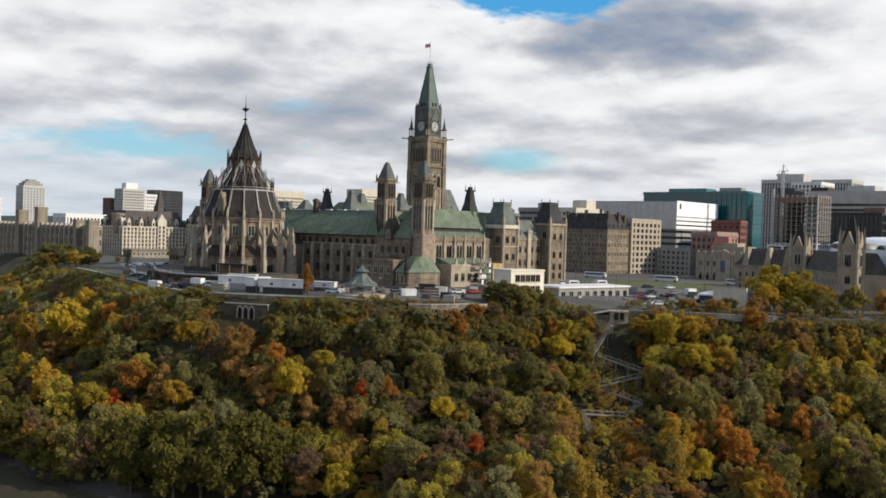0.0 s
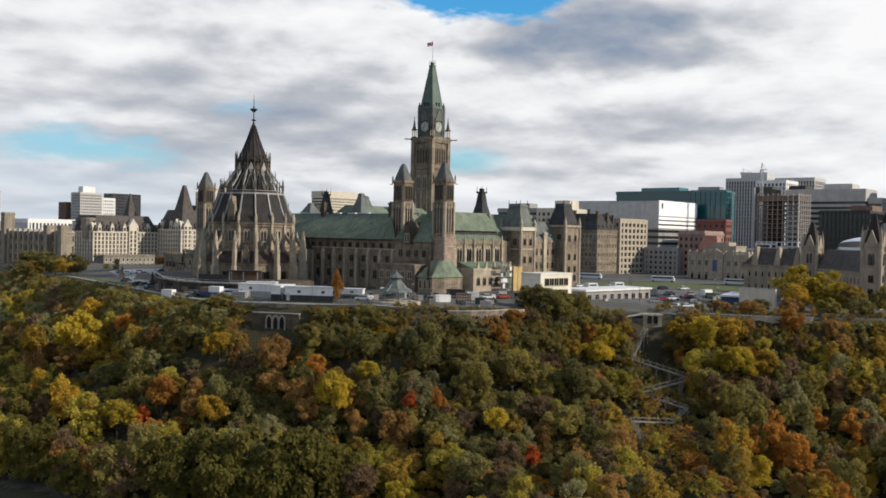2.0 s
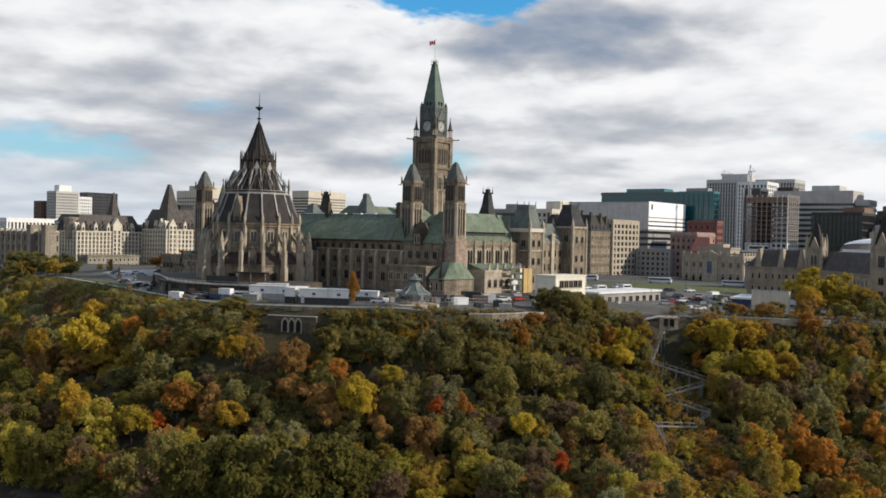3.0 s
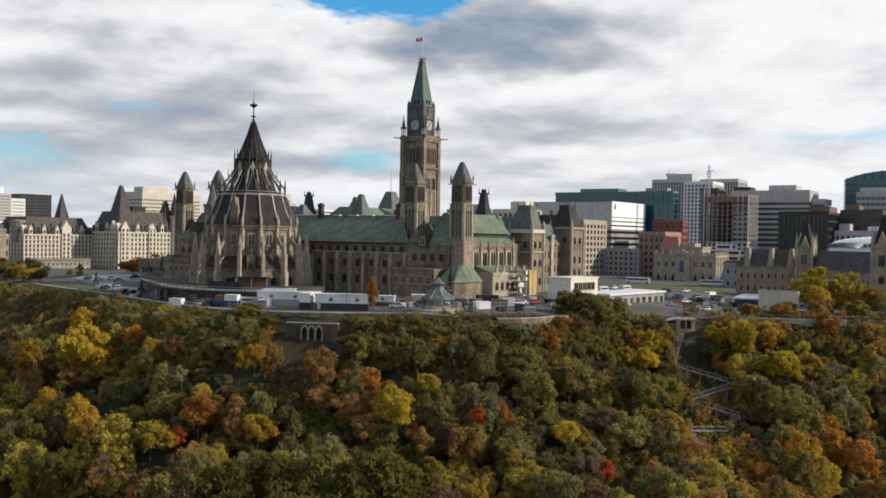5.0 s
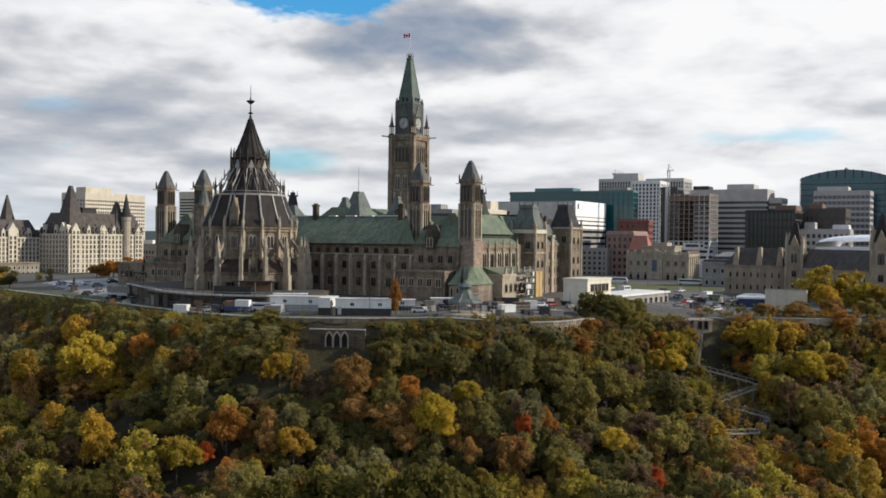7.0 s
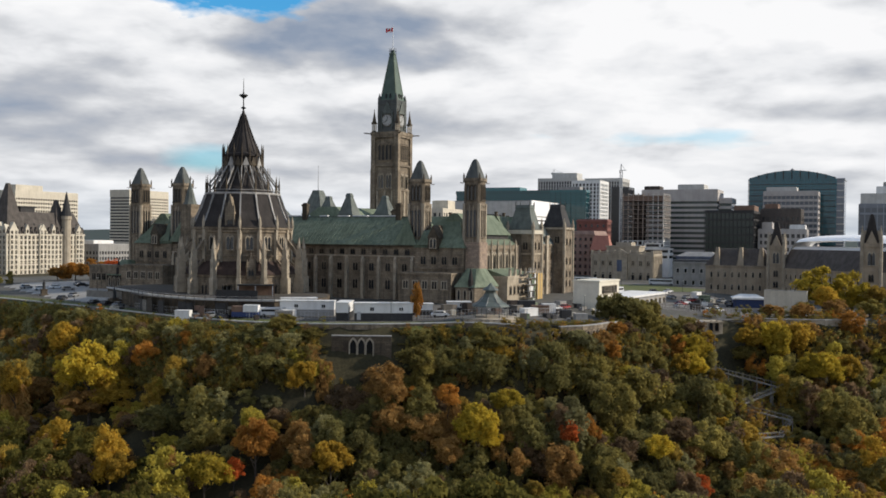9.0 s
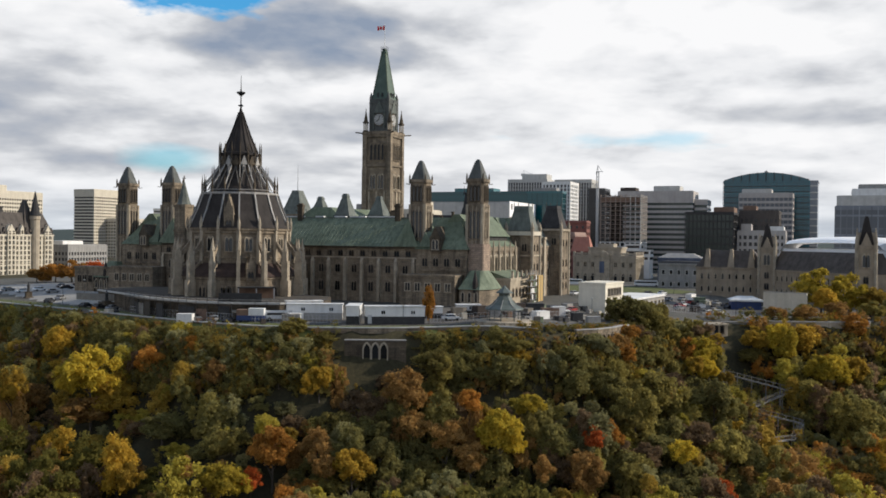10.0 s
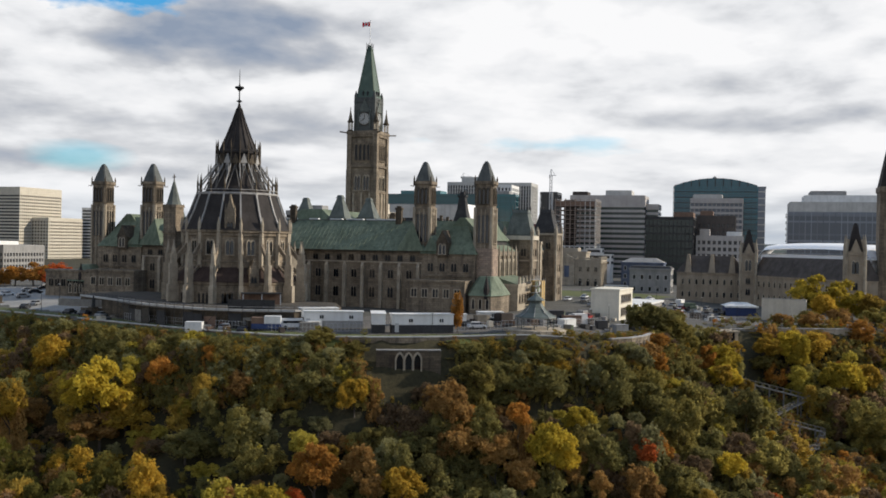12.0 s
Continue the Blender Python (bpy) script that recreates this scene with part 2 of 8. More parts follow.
AISLE_ROOF = surface("red-brown roof sheet", (0.034, 0.022, 0.018), (0.075, 0.052, 0.044), 0.4, 3.0, rough=0.95, streak=0.3, bump=0.15)
BLUE_CLAD = surface("blue-grey cladding", (0.055, 0.072, 0.115), (0.115, 0.138, 0.195), 0.3, 4.0, rough=0.7, streak=0.4, bump=0.05)
ROOF_BROWN = surface("weathered brown roof", (0.048, 0.041, 0.037), (0.110, 0.096, 0.086), 0.3, 3.0, rough=0.85, streak=0.4, stain=(0.028, 0.024, 0.022))
PINK_STONE = surface("pinkish grey stone cladding", (0.33, 0.305, 0.285), (0.46, 0.43, 0.405), 0.2, 3.0, streak=0.3, stain=(0.24, 0.22, 0.20), bump=0.1)
PINK_BRICK = surface("pinkish brown brick", (0.20, 0.135, 0.112), (0.32, 0.225, 0.19), 0.4, 5.0, streak=0.3, stain=(0.12, 0.08, 0.065))
GLASS_GREEN = glass("green-grey window glass", (0.035, 0.055, 0.048), 0.2)
LEAF_GREEN = leafage("green leaves", [(0.2, (0.132, 0.107, 0.038)), (0.5, (0.256, 0.213, 0.066)), (0.8, (0.413, 0.342, 0.098))])
LEAF_DARK = leafage("dark green leaves", [(0.2, (0.105, 0.096, 0.040)), (0.5, (0.198, 0.176, 0.065)), (0.8, (0.323, 0.281, 0.093))])
LEAF_OLIVE = leafage("olive leaves", [(0.2, (0.172, 0.117, 0.031)), (0.5, (0.350, 0.241, 0.052)), (0.8, (0.541, 0.371, 0.072))])
LEAF_YELLOW = leafage("yellow leaves", [(0.2, (0.193, 0.130, 0.031)), (0.45, (0.397, 0.259, 0.043)), (0.8, (0.601, 0.391, 0.057))])
LEAF_BRIGHT = leafage("clear yellow leaves", [(0.15, (0.235, 0.180, 0.035)), (0.45, (0.450, 0.338, 0.046)), (0.8, (0.640, 0.468, 0.058))])
LEAF_ORANGE = leafage("orange leaves", [(0.15, (0.212, 0.113, 0.033)), (0.45, (0.413, 0.199, 0.048)), (0.8, (0.620, 0.299, 0.063))])
LEAF_RED = leafage("red leaves", [(0.15, (0.336, 0.093, 0.032)), (0.5, (0.600, 0.147, 0.042)), (0.8, (0.768, 0.218, 0.055))])
LEAF_BROWN = leafage("brown leaves", [(0.2, (0.176, 0.100, 0.039)), (0.5, (0.344, 0.202, 0.070)), (0.8, (0.518, 0.312, 0.104))])
LEAF_WILLOW = leafage("willow leaves", [(0.2, (0.098, 0.088, 0.024)), (0.5, (0.142, 0.126, 0.034)), (0.8, (0.195, 0.168, 0.044))])
LEAF_SAGE = leafage("sage green leaves", [(0.2, (0.150, 0.138, 0.066)), (0.5, (0.265, 0.245, 0.115)), (0.8, (0.400, 0.365, 0.165))])
LEAF_LIME = leafage("yellow-green leaves", [(0.2, (0.195, 0.165, 0.036)), (0.5, (0.385, 0.320, 0.060)), (0.8, (0.560, 0.455, 0.082))])
LEAF_MAUVE = leafage("withered purple-brown leaves", [(0.2, (0.108, 0.074, 0.044)), (0.5, (0.195, 0.132, 0.076)), (0.8, (0.305, 0.203, 0.112))])


# ---- building tools ----
class Shape:
    """Collects verts and faces for one mesh."""

    def __init__(self):
        self.v, self.f, self.m = [], [], []

    def add(self, verts, faces, mi=0):
        k = len(self.v)
        self.v += [tuple(p) for p in verts]
        self.f += [tuple(i + k for i in f) for f in faces]
        self.m += [mi] * len(faces)
        return self

    def box(self, x0, x1, y0, y1, z0, z1, mi=0):
        return self.prism([(x0, y0), (x1, y0), (x1, y1), (x0, y1)], z0, z1, mi)

    def prism(self, poly, z0, z1, mi=0, top=None, caps=True):
        n = len(poly)
        top = top or poly
        verts = [(x, y, z0) for x, y in poly] + [(x, y, z1) for x, y in top]
        faces = [(i, (i + 1) % n, n + (i + 1) % n, n + i) for i in range(n)]
        if caps:
            faces += [tuple(reversed(range(n))), tuple(range(n, 2 * n))]
        return self.add(verts, faces, mi)

    def lathe(self, cx, cy, rings, n=16, turn=0.0, mi=0):
        """rings: (radius, z) from the bottom up; closed at both ends."""
        verts = []
        for r, z in rings:
            verts += [(cx + r * math.cos(turn + 2 * math.pi * i / n), cy + r * math.sin(turn + 2 * math.pi * i / n), z) for i in range(n)]
        faces = []
        for k in range(len(rings) - 1):
            a = k * n
            faces += [(a + i, a + (i + 1) % n, a + n + (i + 1) % n, a + n + i) for i in range(n)]
        e = (len(rings) - 1) * n
        faces += [tuple(reversed(range(n))), tuple(range(e, e + n))]
        return self.add(verts, faces, mi)

    def hip(self, x0, x1, y0, y1, z0, z1, inx, iny, mi=0):
        """A roof whose top is drawn in by inx and iny on each side."""
        e = 0.05
        ax, bx = min(x0 + inx, (x0 + x1) / 2 - e), max(x1 - inx, (x0 + x1) / 2 + e)
        ay, by = min(y0 + iny, (y0 + y1) / 2 - e), max(y1 - iny, (y0 + y1) / 2 + e)
        return self.prism([(x0, y0), (x1, y0), (x1, y1), (x0, y1)], z0, z1, mi, [(ax, ay), (bx, ay), (bx, by), (ax, by)])

    def gable(self, x0, x1, y0, y1, z0, z1, mi=0):
        """A gable whose triangle faces along y."""
        c = (x0 + x1) / 2
        verts = [(x0, y0, z0), (x1, y0, z0), (c, y0, z1), (x0, y1, z0), (x1, y1, z0), (c, y1, z1)]
        return self.add(verts, [(0, 1, 2), (5, 4, 3), (0, 2, 5, 3), (1, 4, 5, 2), (0, 3, 4, 1)], mi)

    def bar(self, p, q, w, h=None, mi=0):
        """A squared bar from p to q."""
        p, q = Vector(p), Vector(q)
        d = (q - p).normalized()
        side = d.cross(Vector((0, 0, 1)))
        side = side.normalized() if side.length > 1e-4 else Vector((1, 0, 0))
        top = side.cross(d).normalized()
        a, b = side * w / 2, top * (h or w) / 2
        verts = [c + s * a + t * b for c in (p, q) for s, t in ((-1, -1), (1, -1), (1, 1), (-1, 1))]
        return self.add(verts, [(0, 1, 2, 3), (7, 6, 5, 4), (0, 4, 5, 1), (1, 5, 6, 2), (2, 6, 7, 3), (3, 7, 4, 0)], mi)

    def mesh(self, name, mats):
        me = bpy.data.meshes.new(name)
        me.from_pydata(self.v, [], self.f)
        mats = mats if isinstance(mats, (list, tuple)) else [mats]
        for m in mats:
            me.materials.append(m)
        if len(mats) > 1:
            me.polygons.foreach_set("material_index", self.m)
        bm = bmesh.new()
        bm.from_mesh(me)
        bmesh.ops.recalc_face_normals(bm, faces=bm.faces)
        bm.to_mesh(me)
        bm.free()
        return me


def part(name, shape, mats, parent=None, label=""):
    ob = new(name, shape.mesh(name, mats) if isinstance(shape, Shape) else shape)
    ob.parent = parent
    return tagged(ob, label)


def put(name, mesh, parent, x, y, z, rz=0.0, s=1.0):
    """One more object on a shared mesh."""
    ob = new(name, mesh)
    ob.parent = parent
    ob.matrix_basis = pose(x, y, z, 0, 0, rz) @ Matrix.Diagonal((s, s, s, 1))
    return ob


def thing(name, u, v, z, label, category, group="", kind="", turn=0.0):
    """An Empty at the base of a thing, placed in the plan's axes."""
    ob = new(name)
    ob.empty_display_size = 0.5
    x, y = wor(u, v)
    ob.matrix_basis = pose(x, y, z, 0, 0, TURN_PLAN + turn)
    return tagged(ob, label, category, group, kind)


def arch(w, h, point=0.9, n=4):
    """Outline of a pointed opening, from the lower left round to the lower right."""
    spring = h - w * point
    left = [(-w / 2, 0.0)] + [(-w / 2 * (1 - (i / n) ** 1.6), spring + w * point * (i / n) ** 0.8) for i in range(n + 1)]
    return left + [(-x, z) for x, z in reversed(left[:-1])]


def window_mesh(name, w, h, lights=1, pointed=True, trim=0.22, proud=0.16, stone=None, pane=None):
    """A window that faces -y, its sill at z = 0: stone surround, mullions and dark panes set back."""
    s = Shape()
    each = w / lights
    for k in range(lights):
        cx = -w / 2 + each * (k + 0.5)
        o = arch(each * 0.98, h) if pointed else [(-each / 2, 0), (-each / 2, h), (each / 2, h), (each / 2, 0)]
        grow = trim / 2 + 0.02
        outer = [(cx + x + (grow if x > 0.01 else -grow if x < -0.01 else 0), z + (grow if z > 0.01 else -grow)) for x, z in o]
        inner = [(cx + x * (1 - trim / each), z * (1 - 0.06)) for x, z in o]
        n = len(o)
        verts = [(x, -proud, z) for x, z in outer] + [(x, -proud, z) for x, z in inner] + [(x, -0.03, z) for x, z in inner] + [(x, 0.02, z) for x, z in outer]
        faces = []
        for i in range(n):
            j = (i + 1) % n
            faces += [(i, j, n + j, n + i), (n + i, n + j, 2 * n + j, 2 * n + i), (i, 3 * n + i, 3 * n + j, j)]
        s.add(verts, faces, 0)
        s.add([(x, -0.03, z) for x, z in inner], [tuple(range(n))], 1)
    s.box(-w / 2 - trim, w / 2 + trim, -proud - 0.12, 0.02, -0.25, -0.02, 0)
    me = bpy.data.meshes.new(name)
    me.from_pydata(s.v, [], s.f)
    for m in (stone or STONE_PALE, pane or GLASS):
        me.materials.append(m)
    me.polygons.foreach_set("material_index", s.m)
    return me


WIN_PAIR = window_mesh("paired lancet", 1.75, 2.6, 2, True, 0.16, 0.12, STONE)
WIN_PAIR_LOW = window_mesh("paired small lancet", 1.6, 1.7, 2, True, 0.14, 0.12, STONE_DARK)
WIN_LANCET = window_mesh("single lancet", 0.95, 3.0, 1)
WIN_CHAMBER = window_mesh("chamber traceried window", 3.0, 6.4, 2, proud=0.35, stone=STONE_PALE)
WIN_RECT = window_mesh("square-headed window", 1.7, 2.3, 2, False)
# dark panes put the shade of open louvres and blind recesses into colour
LOUVRE = window_mesh("belfry opening", 0.85, 4.6, 1, True, 0.16, 0.25, STONE_DARK)
LANCET_LONG = window_mesh("dark blind lancet", 0.85, 8.6, 1, True, 0.14, 0.22, STONE)


def row(name, mesh, parent, a, b, n, z, rz, proud=0.0):
    """n equal windows on the wall line from a to b (local), which faces rz."""
    for i in range(n):
        k = (i + 0.5) / n
        put(name, mesh, parent, a[0] + (b[0] - a[0]) * k, a[1] + (b[1] - a[1]) * k, z, rz)


# ---- the ground: plateau, wooded cliff, shore, river level, town, horizon ----
EDGE = [(-900, 1520), (-420, 885), (-235, 552), (-160, 419), (-130, 372), (-120, 357), (-110, 340), (-100, 323.5), (-90, 306), (-80, 291.5), (-70, 281), (-60, 275.3), (-50, 272.3), (-40, 271), (-33, 268.5), (-28, 264.5),
        (-19, 262), (-6, 264), (6, 271), (18, 279), (28, 287), (40, 298), (54, 302), (66, 297), (85, 287), (120, 285), (170, 293), (260, 313), (500, 360), (1200, 500)]


def edge_distance(x, y):
    """Metres out from the cliff's rim, towards the river; negative on the plateau."""
    best = np.full(np.shape(x), 1e9)
    sign = np.ones(np.shape(x))
    for (ax, ay), (bx, by) in zip(EDGE[:-1], EDGE[1:]):
        dx, dy = bx - ax, by - ay
        k = np.clip(((x - ax) * dx + (y - ay) * dy) / (dx * dx + dy * dy), 0, 1)
        d = np.hypot(x - ax - k * dx, y - ay - k * dy)
        side = np.where(dx * (y - ay) - dy * (x - ax) > 0, -1.0, 1.0)
        sign = np.where(d < best - 1e-6, side, sign)
        best = np.minimum(best, d)
    return best * sign


def smooth(a, lo, hi):
    k = np.clip((a - lo) / (hi - lo), 0, 1)
    return k * k * (3 - 2 * k)


def slope_distance(x, y):
    """Like edge_distance, but held back on the shelf below the eastern rim, where the slope starts gently."""
    d = edge_distance(x, y)
    shelf = np.interp(x, [-160, -110, -85, -70, -55, -35, -25], [15, 14, 13.5, 8, 4.5, 3, 0])
    shelf = shelf * np.interp(x, [-67, -62.5, -47, -42], [1, 0, 0, 1])
    return np.where(d > 0, d - shelf * (1 - np.exp(-np.maximum(d, 0) / 18)), d)


def ground_z(x, y):
    x, y = np.asarray(x, float), np.asarray(y, float)
    u, v = (x - PX) * UX + (y - PY) * UY, -(x - PX) * UY + (y - PY) * UX
    top = -0.6 - 3.6 * np.maximum(smooth(v, 10, 110), smooth(u, 88, 128)) - 5.0 * smooth(-u, 150, 260)
    d = slope_distance(x, y)
    sink = np.interp(x, [-150, -100, -80, -60, -40, -33, -24], [1.9, 1.9, 1.5, 1.05, 0.9, 0.6, 0.0])
    top = top - sink * (1 - smooth(-d, 9, 32))
    d = np.where(d > 0, d * (1 - 0.45 * np.exp(-((x - 50) / 20) ** 2)), d)
    drop = np.interp(d, [-4, 0, 3, 13, 20, 38, 60, 78, 84, 120], [0, 0.3, 4, 20.5, 27.5, 39, 42.5, 43.5, 46, 47])
    rough = (np.sin(x * 0.21 + y * 0.13) + np.sin(x * 0.11 - y * 0.27)) * 0.9 * smooth(d, 2, 10) * (1 - smooth(d, 40, 60))
    return np.maximum(top - drop, -46.5 + 0.0 * drop) + rough


def ground_at(x, y):
    return float(ground_z(np.array([x]), np.array([y]))[0])


def spread(lo, hi, fine_lo, fine_hi, step, grow=1.35):
    a = list(np.arange(fine_lo, fine_hi + step, step))
    s = step
    while a[-1] < hi:
        s *= grow
        a.append(a[-1] + s)
    s = step
    while a[0] > lo:
        s *= grow
        a.insert(0, a[0] - s)
    return np.array(a)


def make_ground():
    xs, ys = spread(-4500, 4500, -170, 190, 3.0), spread(-900, 4800, 170, 420, 3.0)
    X, Y = np.meshgrid(xs, ys)
    Z = ground_z(X, Y)
    far = smooth(np.hypot(X, Y), 2600, 4300)
    Z = Z + far * (46 + 14 * np.sin(X * 0.0011 + 1.0) + 9 * np.sin(X * 0.0031))
    verts = np.stack([X, Y, Z], -1).reshape(-1, 3)
    nx, ny = len(xs), len(ys)
    i = np.arange((nx - 1) * (ny - 1))
    a = (i // (nx - 1)) * nx + i % (nx - 1)
    faces = np.stack([a, a + 1, a + 1 + nx, a + nx], 1)
    me = bpy.data.meshes.new("ground")
    me.from_pydata(verts.tolist(), [], faces.tolist())
    me.polygons.foreach_set("use_smooth", np.ones(len(faces), bool))
    m, N, bsdf = material("ground cover", 0.95)
    at = N.n("ShaderNodeTexCoord").outputs["Object"]
    normal = N.n("ShaderNodeSeparateXYZ", {"Vector": N.n("ShaderNodeNewGeometry").outputs["Normal"]}).outputs["Z"]
    z = N.n("ShaderNodeSeparateXYZ", {"Vector": at}).outputs["Z"]
    a, b = N.noise(at, 0.06, 5.0, 0.6), N.noise(at, 1.2, 4.0, 0.65)
    mixed = N.math("ADD", N.math("MULTIPLY", a, 0.55), N.math("MULTIPLY", b, 0.45))
    grass = N.ramp(mixed, [(0.35, (0.03, 0.036, 0.012)), (0.55, (0.06, 0.07, 0.02)), (0.7, (0.10, 0.095, 0.035))])
    litter = N.ramp(mixed, [(0.35, (0.022, 0.020, 0.011)), (0.55, (0.046, 0.040, 0.020)), (0.7, (0.080, 0.064, 0.032))])
    town = N.ramp(mixed, [(0.35, (0.055, 0.053, 0.046)), (0.55, (0.095, 0.09, 0.078)), (0.7, (0.14, 0.132, 0.112))])
    steep = N.ramp(normal, [(0.93, 1.0), (0.985, 0.0)])
    lowland = N.math("LESS_THAN", z, -8.0)
    col = N.mix(N.math("MAXIMUM", steep, lowland), town, litter)
    y = N.n("ShaderNodeSeparateXYZ", {"Vector": at}).outputs["Y"]
    hills = N.math("GREATER_THAN", y, 2300.0)
    col = N.mix(hills, col, (0.03, 0.045, 0.04))
    N.t.links.new(col, bsdf.inputs["Base Color"])
    bp = N.n("ShaderNodeBump", {"Height": b, "Strength": 0.5, "Distance": 0.3})
    N.t.links.new(bp.outputs[0], bsdf.inputs["Normal"])
    me.materials.append(m)
    tagged(new("ground", me), "plateau and wooded river cliff with leaf litter and grass", "ground", kind="structure")


make_ground()


# ---- the main parliament block ----
WIN_PAIR_TALL = window_mesh("tall paired lancet", 1.75, 3.2, 2, True, 0.16, 0.12, STONE)
WHITE_ROOF = surface("white roof membrane", (0.55, 0.56, 0.55), (0.72, 0.73, 0.72), 0.3, 3.0, rough=0.7, streak=0.3, stain=(0.35, 0.35, 0.33), bump=0.05)


def mansard(parent, x0, x1, y0, y1, z0, z1, mat, inset=1.6, crest=True, label=""):
    s = Shape().hip(x0 - 0.4, x1 + 0.4, y0 - 0.4, y1 + 0.4, z0, z0 + 0.35, 0.0, 0.0)
    s.hip(x0, x1, y0, y1, z0 + 0.35, z0 + (z1 - z0) * 0.86, inset, inset)
    s.hip(x0 + inset - 0.25, x1 - inset + 0.25, y0 + inset - 0.25, y1 - inset + 0.25, z0 + (z1 - z0) * 0.86, z1, 0.45, 0.45)
    ob = part("roof", s, mat, parent, label)
    if crest:
        c = Shape()
        for x in (x0 + inset, x1 - inset):
            for y in (y0 + inset, y1 - inset):
                c.lathe(x, y, [(0.16, z1 - 0.5), (0.12, z1 + 0.9), (0.02, z1 + 1.4)], 5)
        part("roof_cresting", c, IRON, ob, "dark iron finials")
    return ob


def dormer(parent, x, y, z, rz, w=1.5, h=2.0, d=2.4, mat=None):
    s = Shape().box(-w / 2, w / 2, -0.1, d, 0, h * 0.55, 0).gable(-w / 2 - 0.15, w / 2 + 0.15, -0.25, d, h * 0.55, h, 0)
    s.box(-w * 0.3, w * 0.3, -0.16, -0.08, 0.15, h * 0.6, 1)
    ob = part("dormer", s, [mat or COPPER_GREY, GLASS], parent)
    ob.matrix_basis = pose(x, y, z, 0, 0, rz)
    return ob


def vent_tower(u, v, base, pink=False):
    """A square ventilation tower with chamfered corners, tall blind panels, belfry openings and a hipped cap."""
    t = thing("ventilation_tower", u, v, base, "slender square sandstone ventilation tower with dark grey hipped cap", "tower", "ventilation towers of the main block")
    a, c = 2.55, 0.5

    def sq(r, k):
        return [(-r + k, -r), (r - k, -r), (r, -r + k), (r, r - k), (r - k, r), (-r + k, r), (-r, r - k), (-r, -r + k)]
    z = -base
    s = Shape().prism(sq(a, c), 0, 35.6 + z).prism(sq(a + 0.22, c), 17.6 + z, 18.3 + z).prism(sq(a + 0.2, c), 28.4 + z, 29.0 + z)
    s.prism(sq(a + 0.35, c), 35.6 + z, 36.5 + z)
    shaft = part("shaft", s, STONE, t)
    if pink:
        part("plinth", Shape().prism(sq(a + 0.55, 0.3), 0, 17.4 + z), STONE_PINK, t, "cleaned pinkish stone lower stage")
    for rz, nx, ny in ((0, 0, -1), (90, 1, 0), (180, 0, 1), (-90, -1, 0)):
        for k in (-1.0, 0.0, 1.0):
            off = k * 1.18
            x, y = (off, -a) if rz == 0 else (a, off) if rz == 90 else (off, a) if rz == 180 else (-a, off)
            put("louvre", LOUVRE, shaft, x, y, 30.0 + z, rz)
            put("panel", LANCET_LONG, shaft, x, y, 19.0 + z, rz)
        b = Shape().box(-a - 0.02, -a + 0.6, -0.28, 0.1, 0, 29 + z).box(a - 0.6, a + 0.02, -0.28, 0.1, 0, 29 + z).box(-0.72, -0.48, -0.22, 0.1, 0, 28.4 + z).box(0.48, 0.72, -0.22, 0.1, 0, 28.4 + z)
        ob = part("buttress", b, STONE_PALE, t)
        ob.matrix_basis = pose(nx * a, ny * a, 0, 0, 0, rz)
    def ring(r, k, zz):
        return [(x, y, zz + z) for x, y in sq(r, k)]
    rings = [ring(2.45, c, 36.5), ring(2.0, 0.36, 37.9), ring(1.42, 0.28, 39.7), ring(0.88, 0.18, 41.3), ring(0.6, 0.13, 41.9), ring(0.3, 0.08, 42.3)]
    r = Shape().add(sum(rings, []), [(8 * k + i, 8 * k + (i + 1) % 8, 8 * k + 8 + (i + 1) % 8, 8 * k + 8 + i) for k in range(5) for i in range(8)] + [tuple(range(40, 48))])
    part("cap", r, CAP_SLATE, t, "grey sheet hipped cap")
    for sx in (-1, 1):
        for sy in (-1, 1):
            p = Shape().lathe(sx * a, sy * a, [(0.26, 35.2 + z), (0.26, 37.0 + z), (0.3, 37.1 + z), (0.03, 38.2 + z)], 6)
            part("pinnacle", p, STONE_DARK, t)
            g = Shape().bar((sx * a, sy * a, 35.0 + z), (sx * (a + 0.8), sy * (a + 0.8), 35.15 + z), 0.2)
            part("gargoyle", g, STONE_DARK, t)
    return t


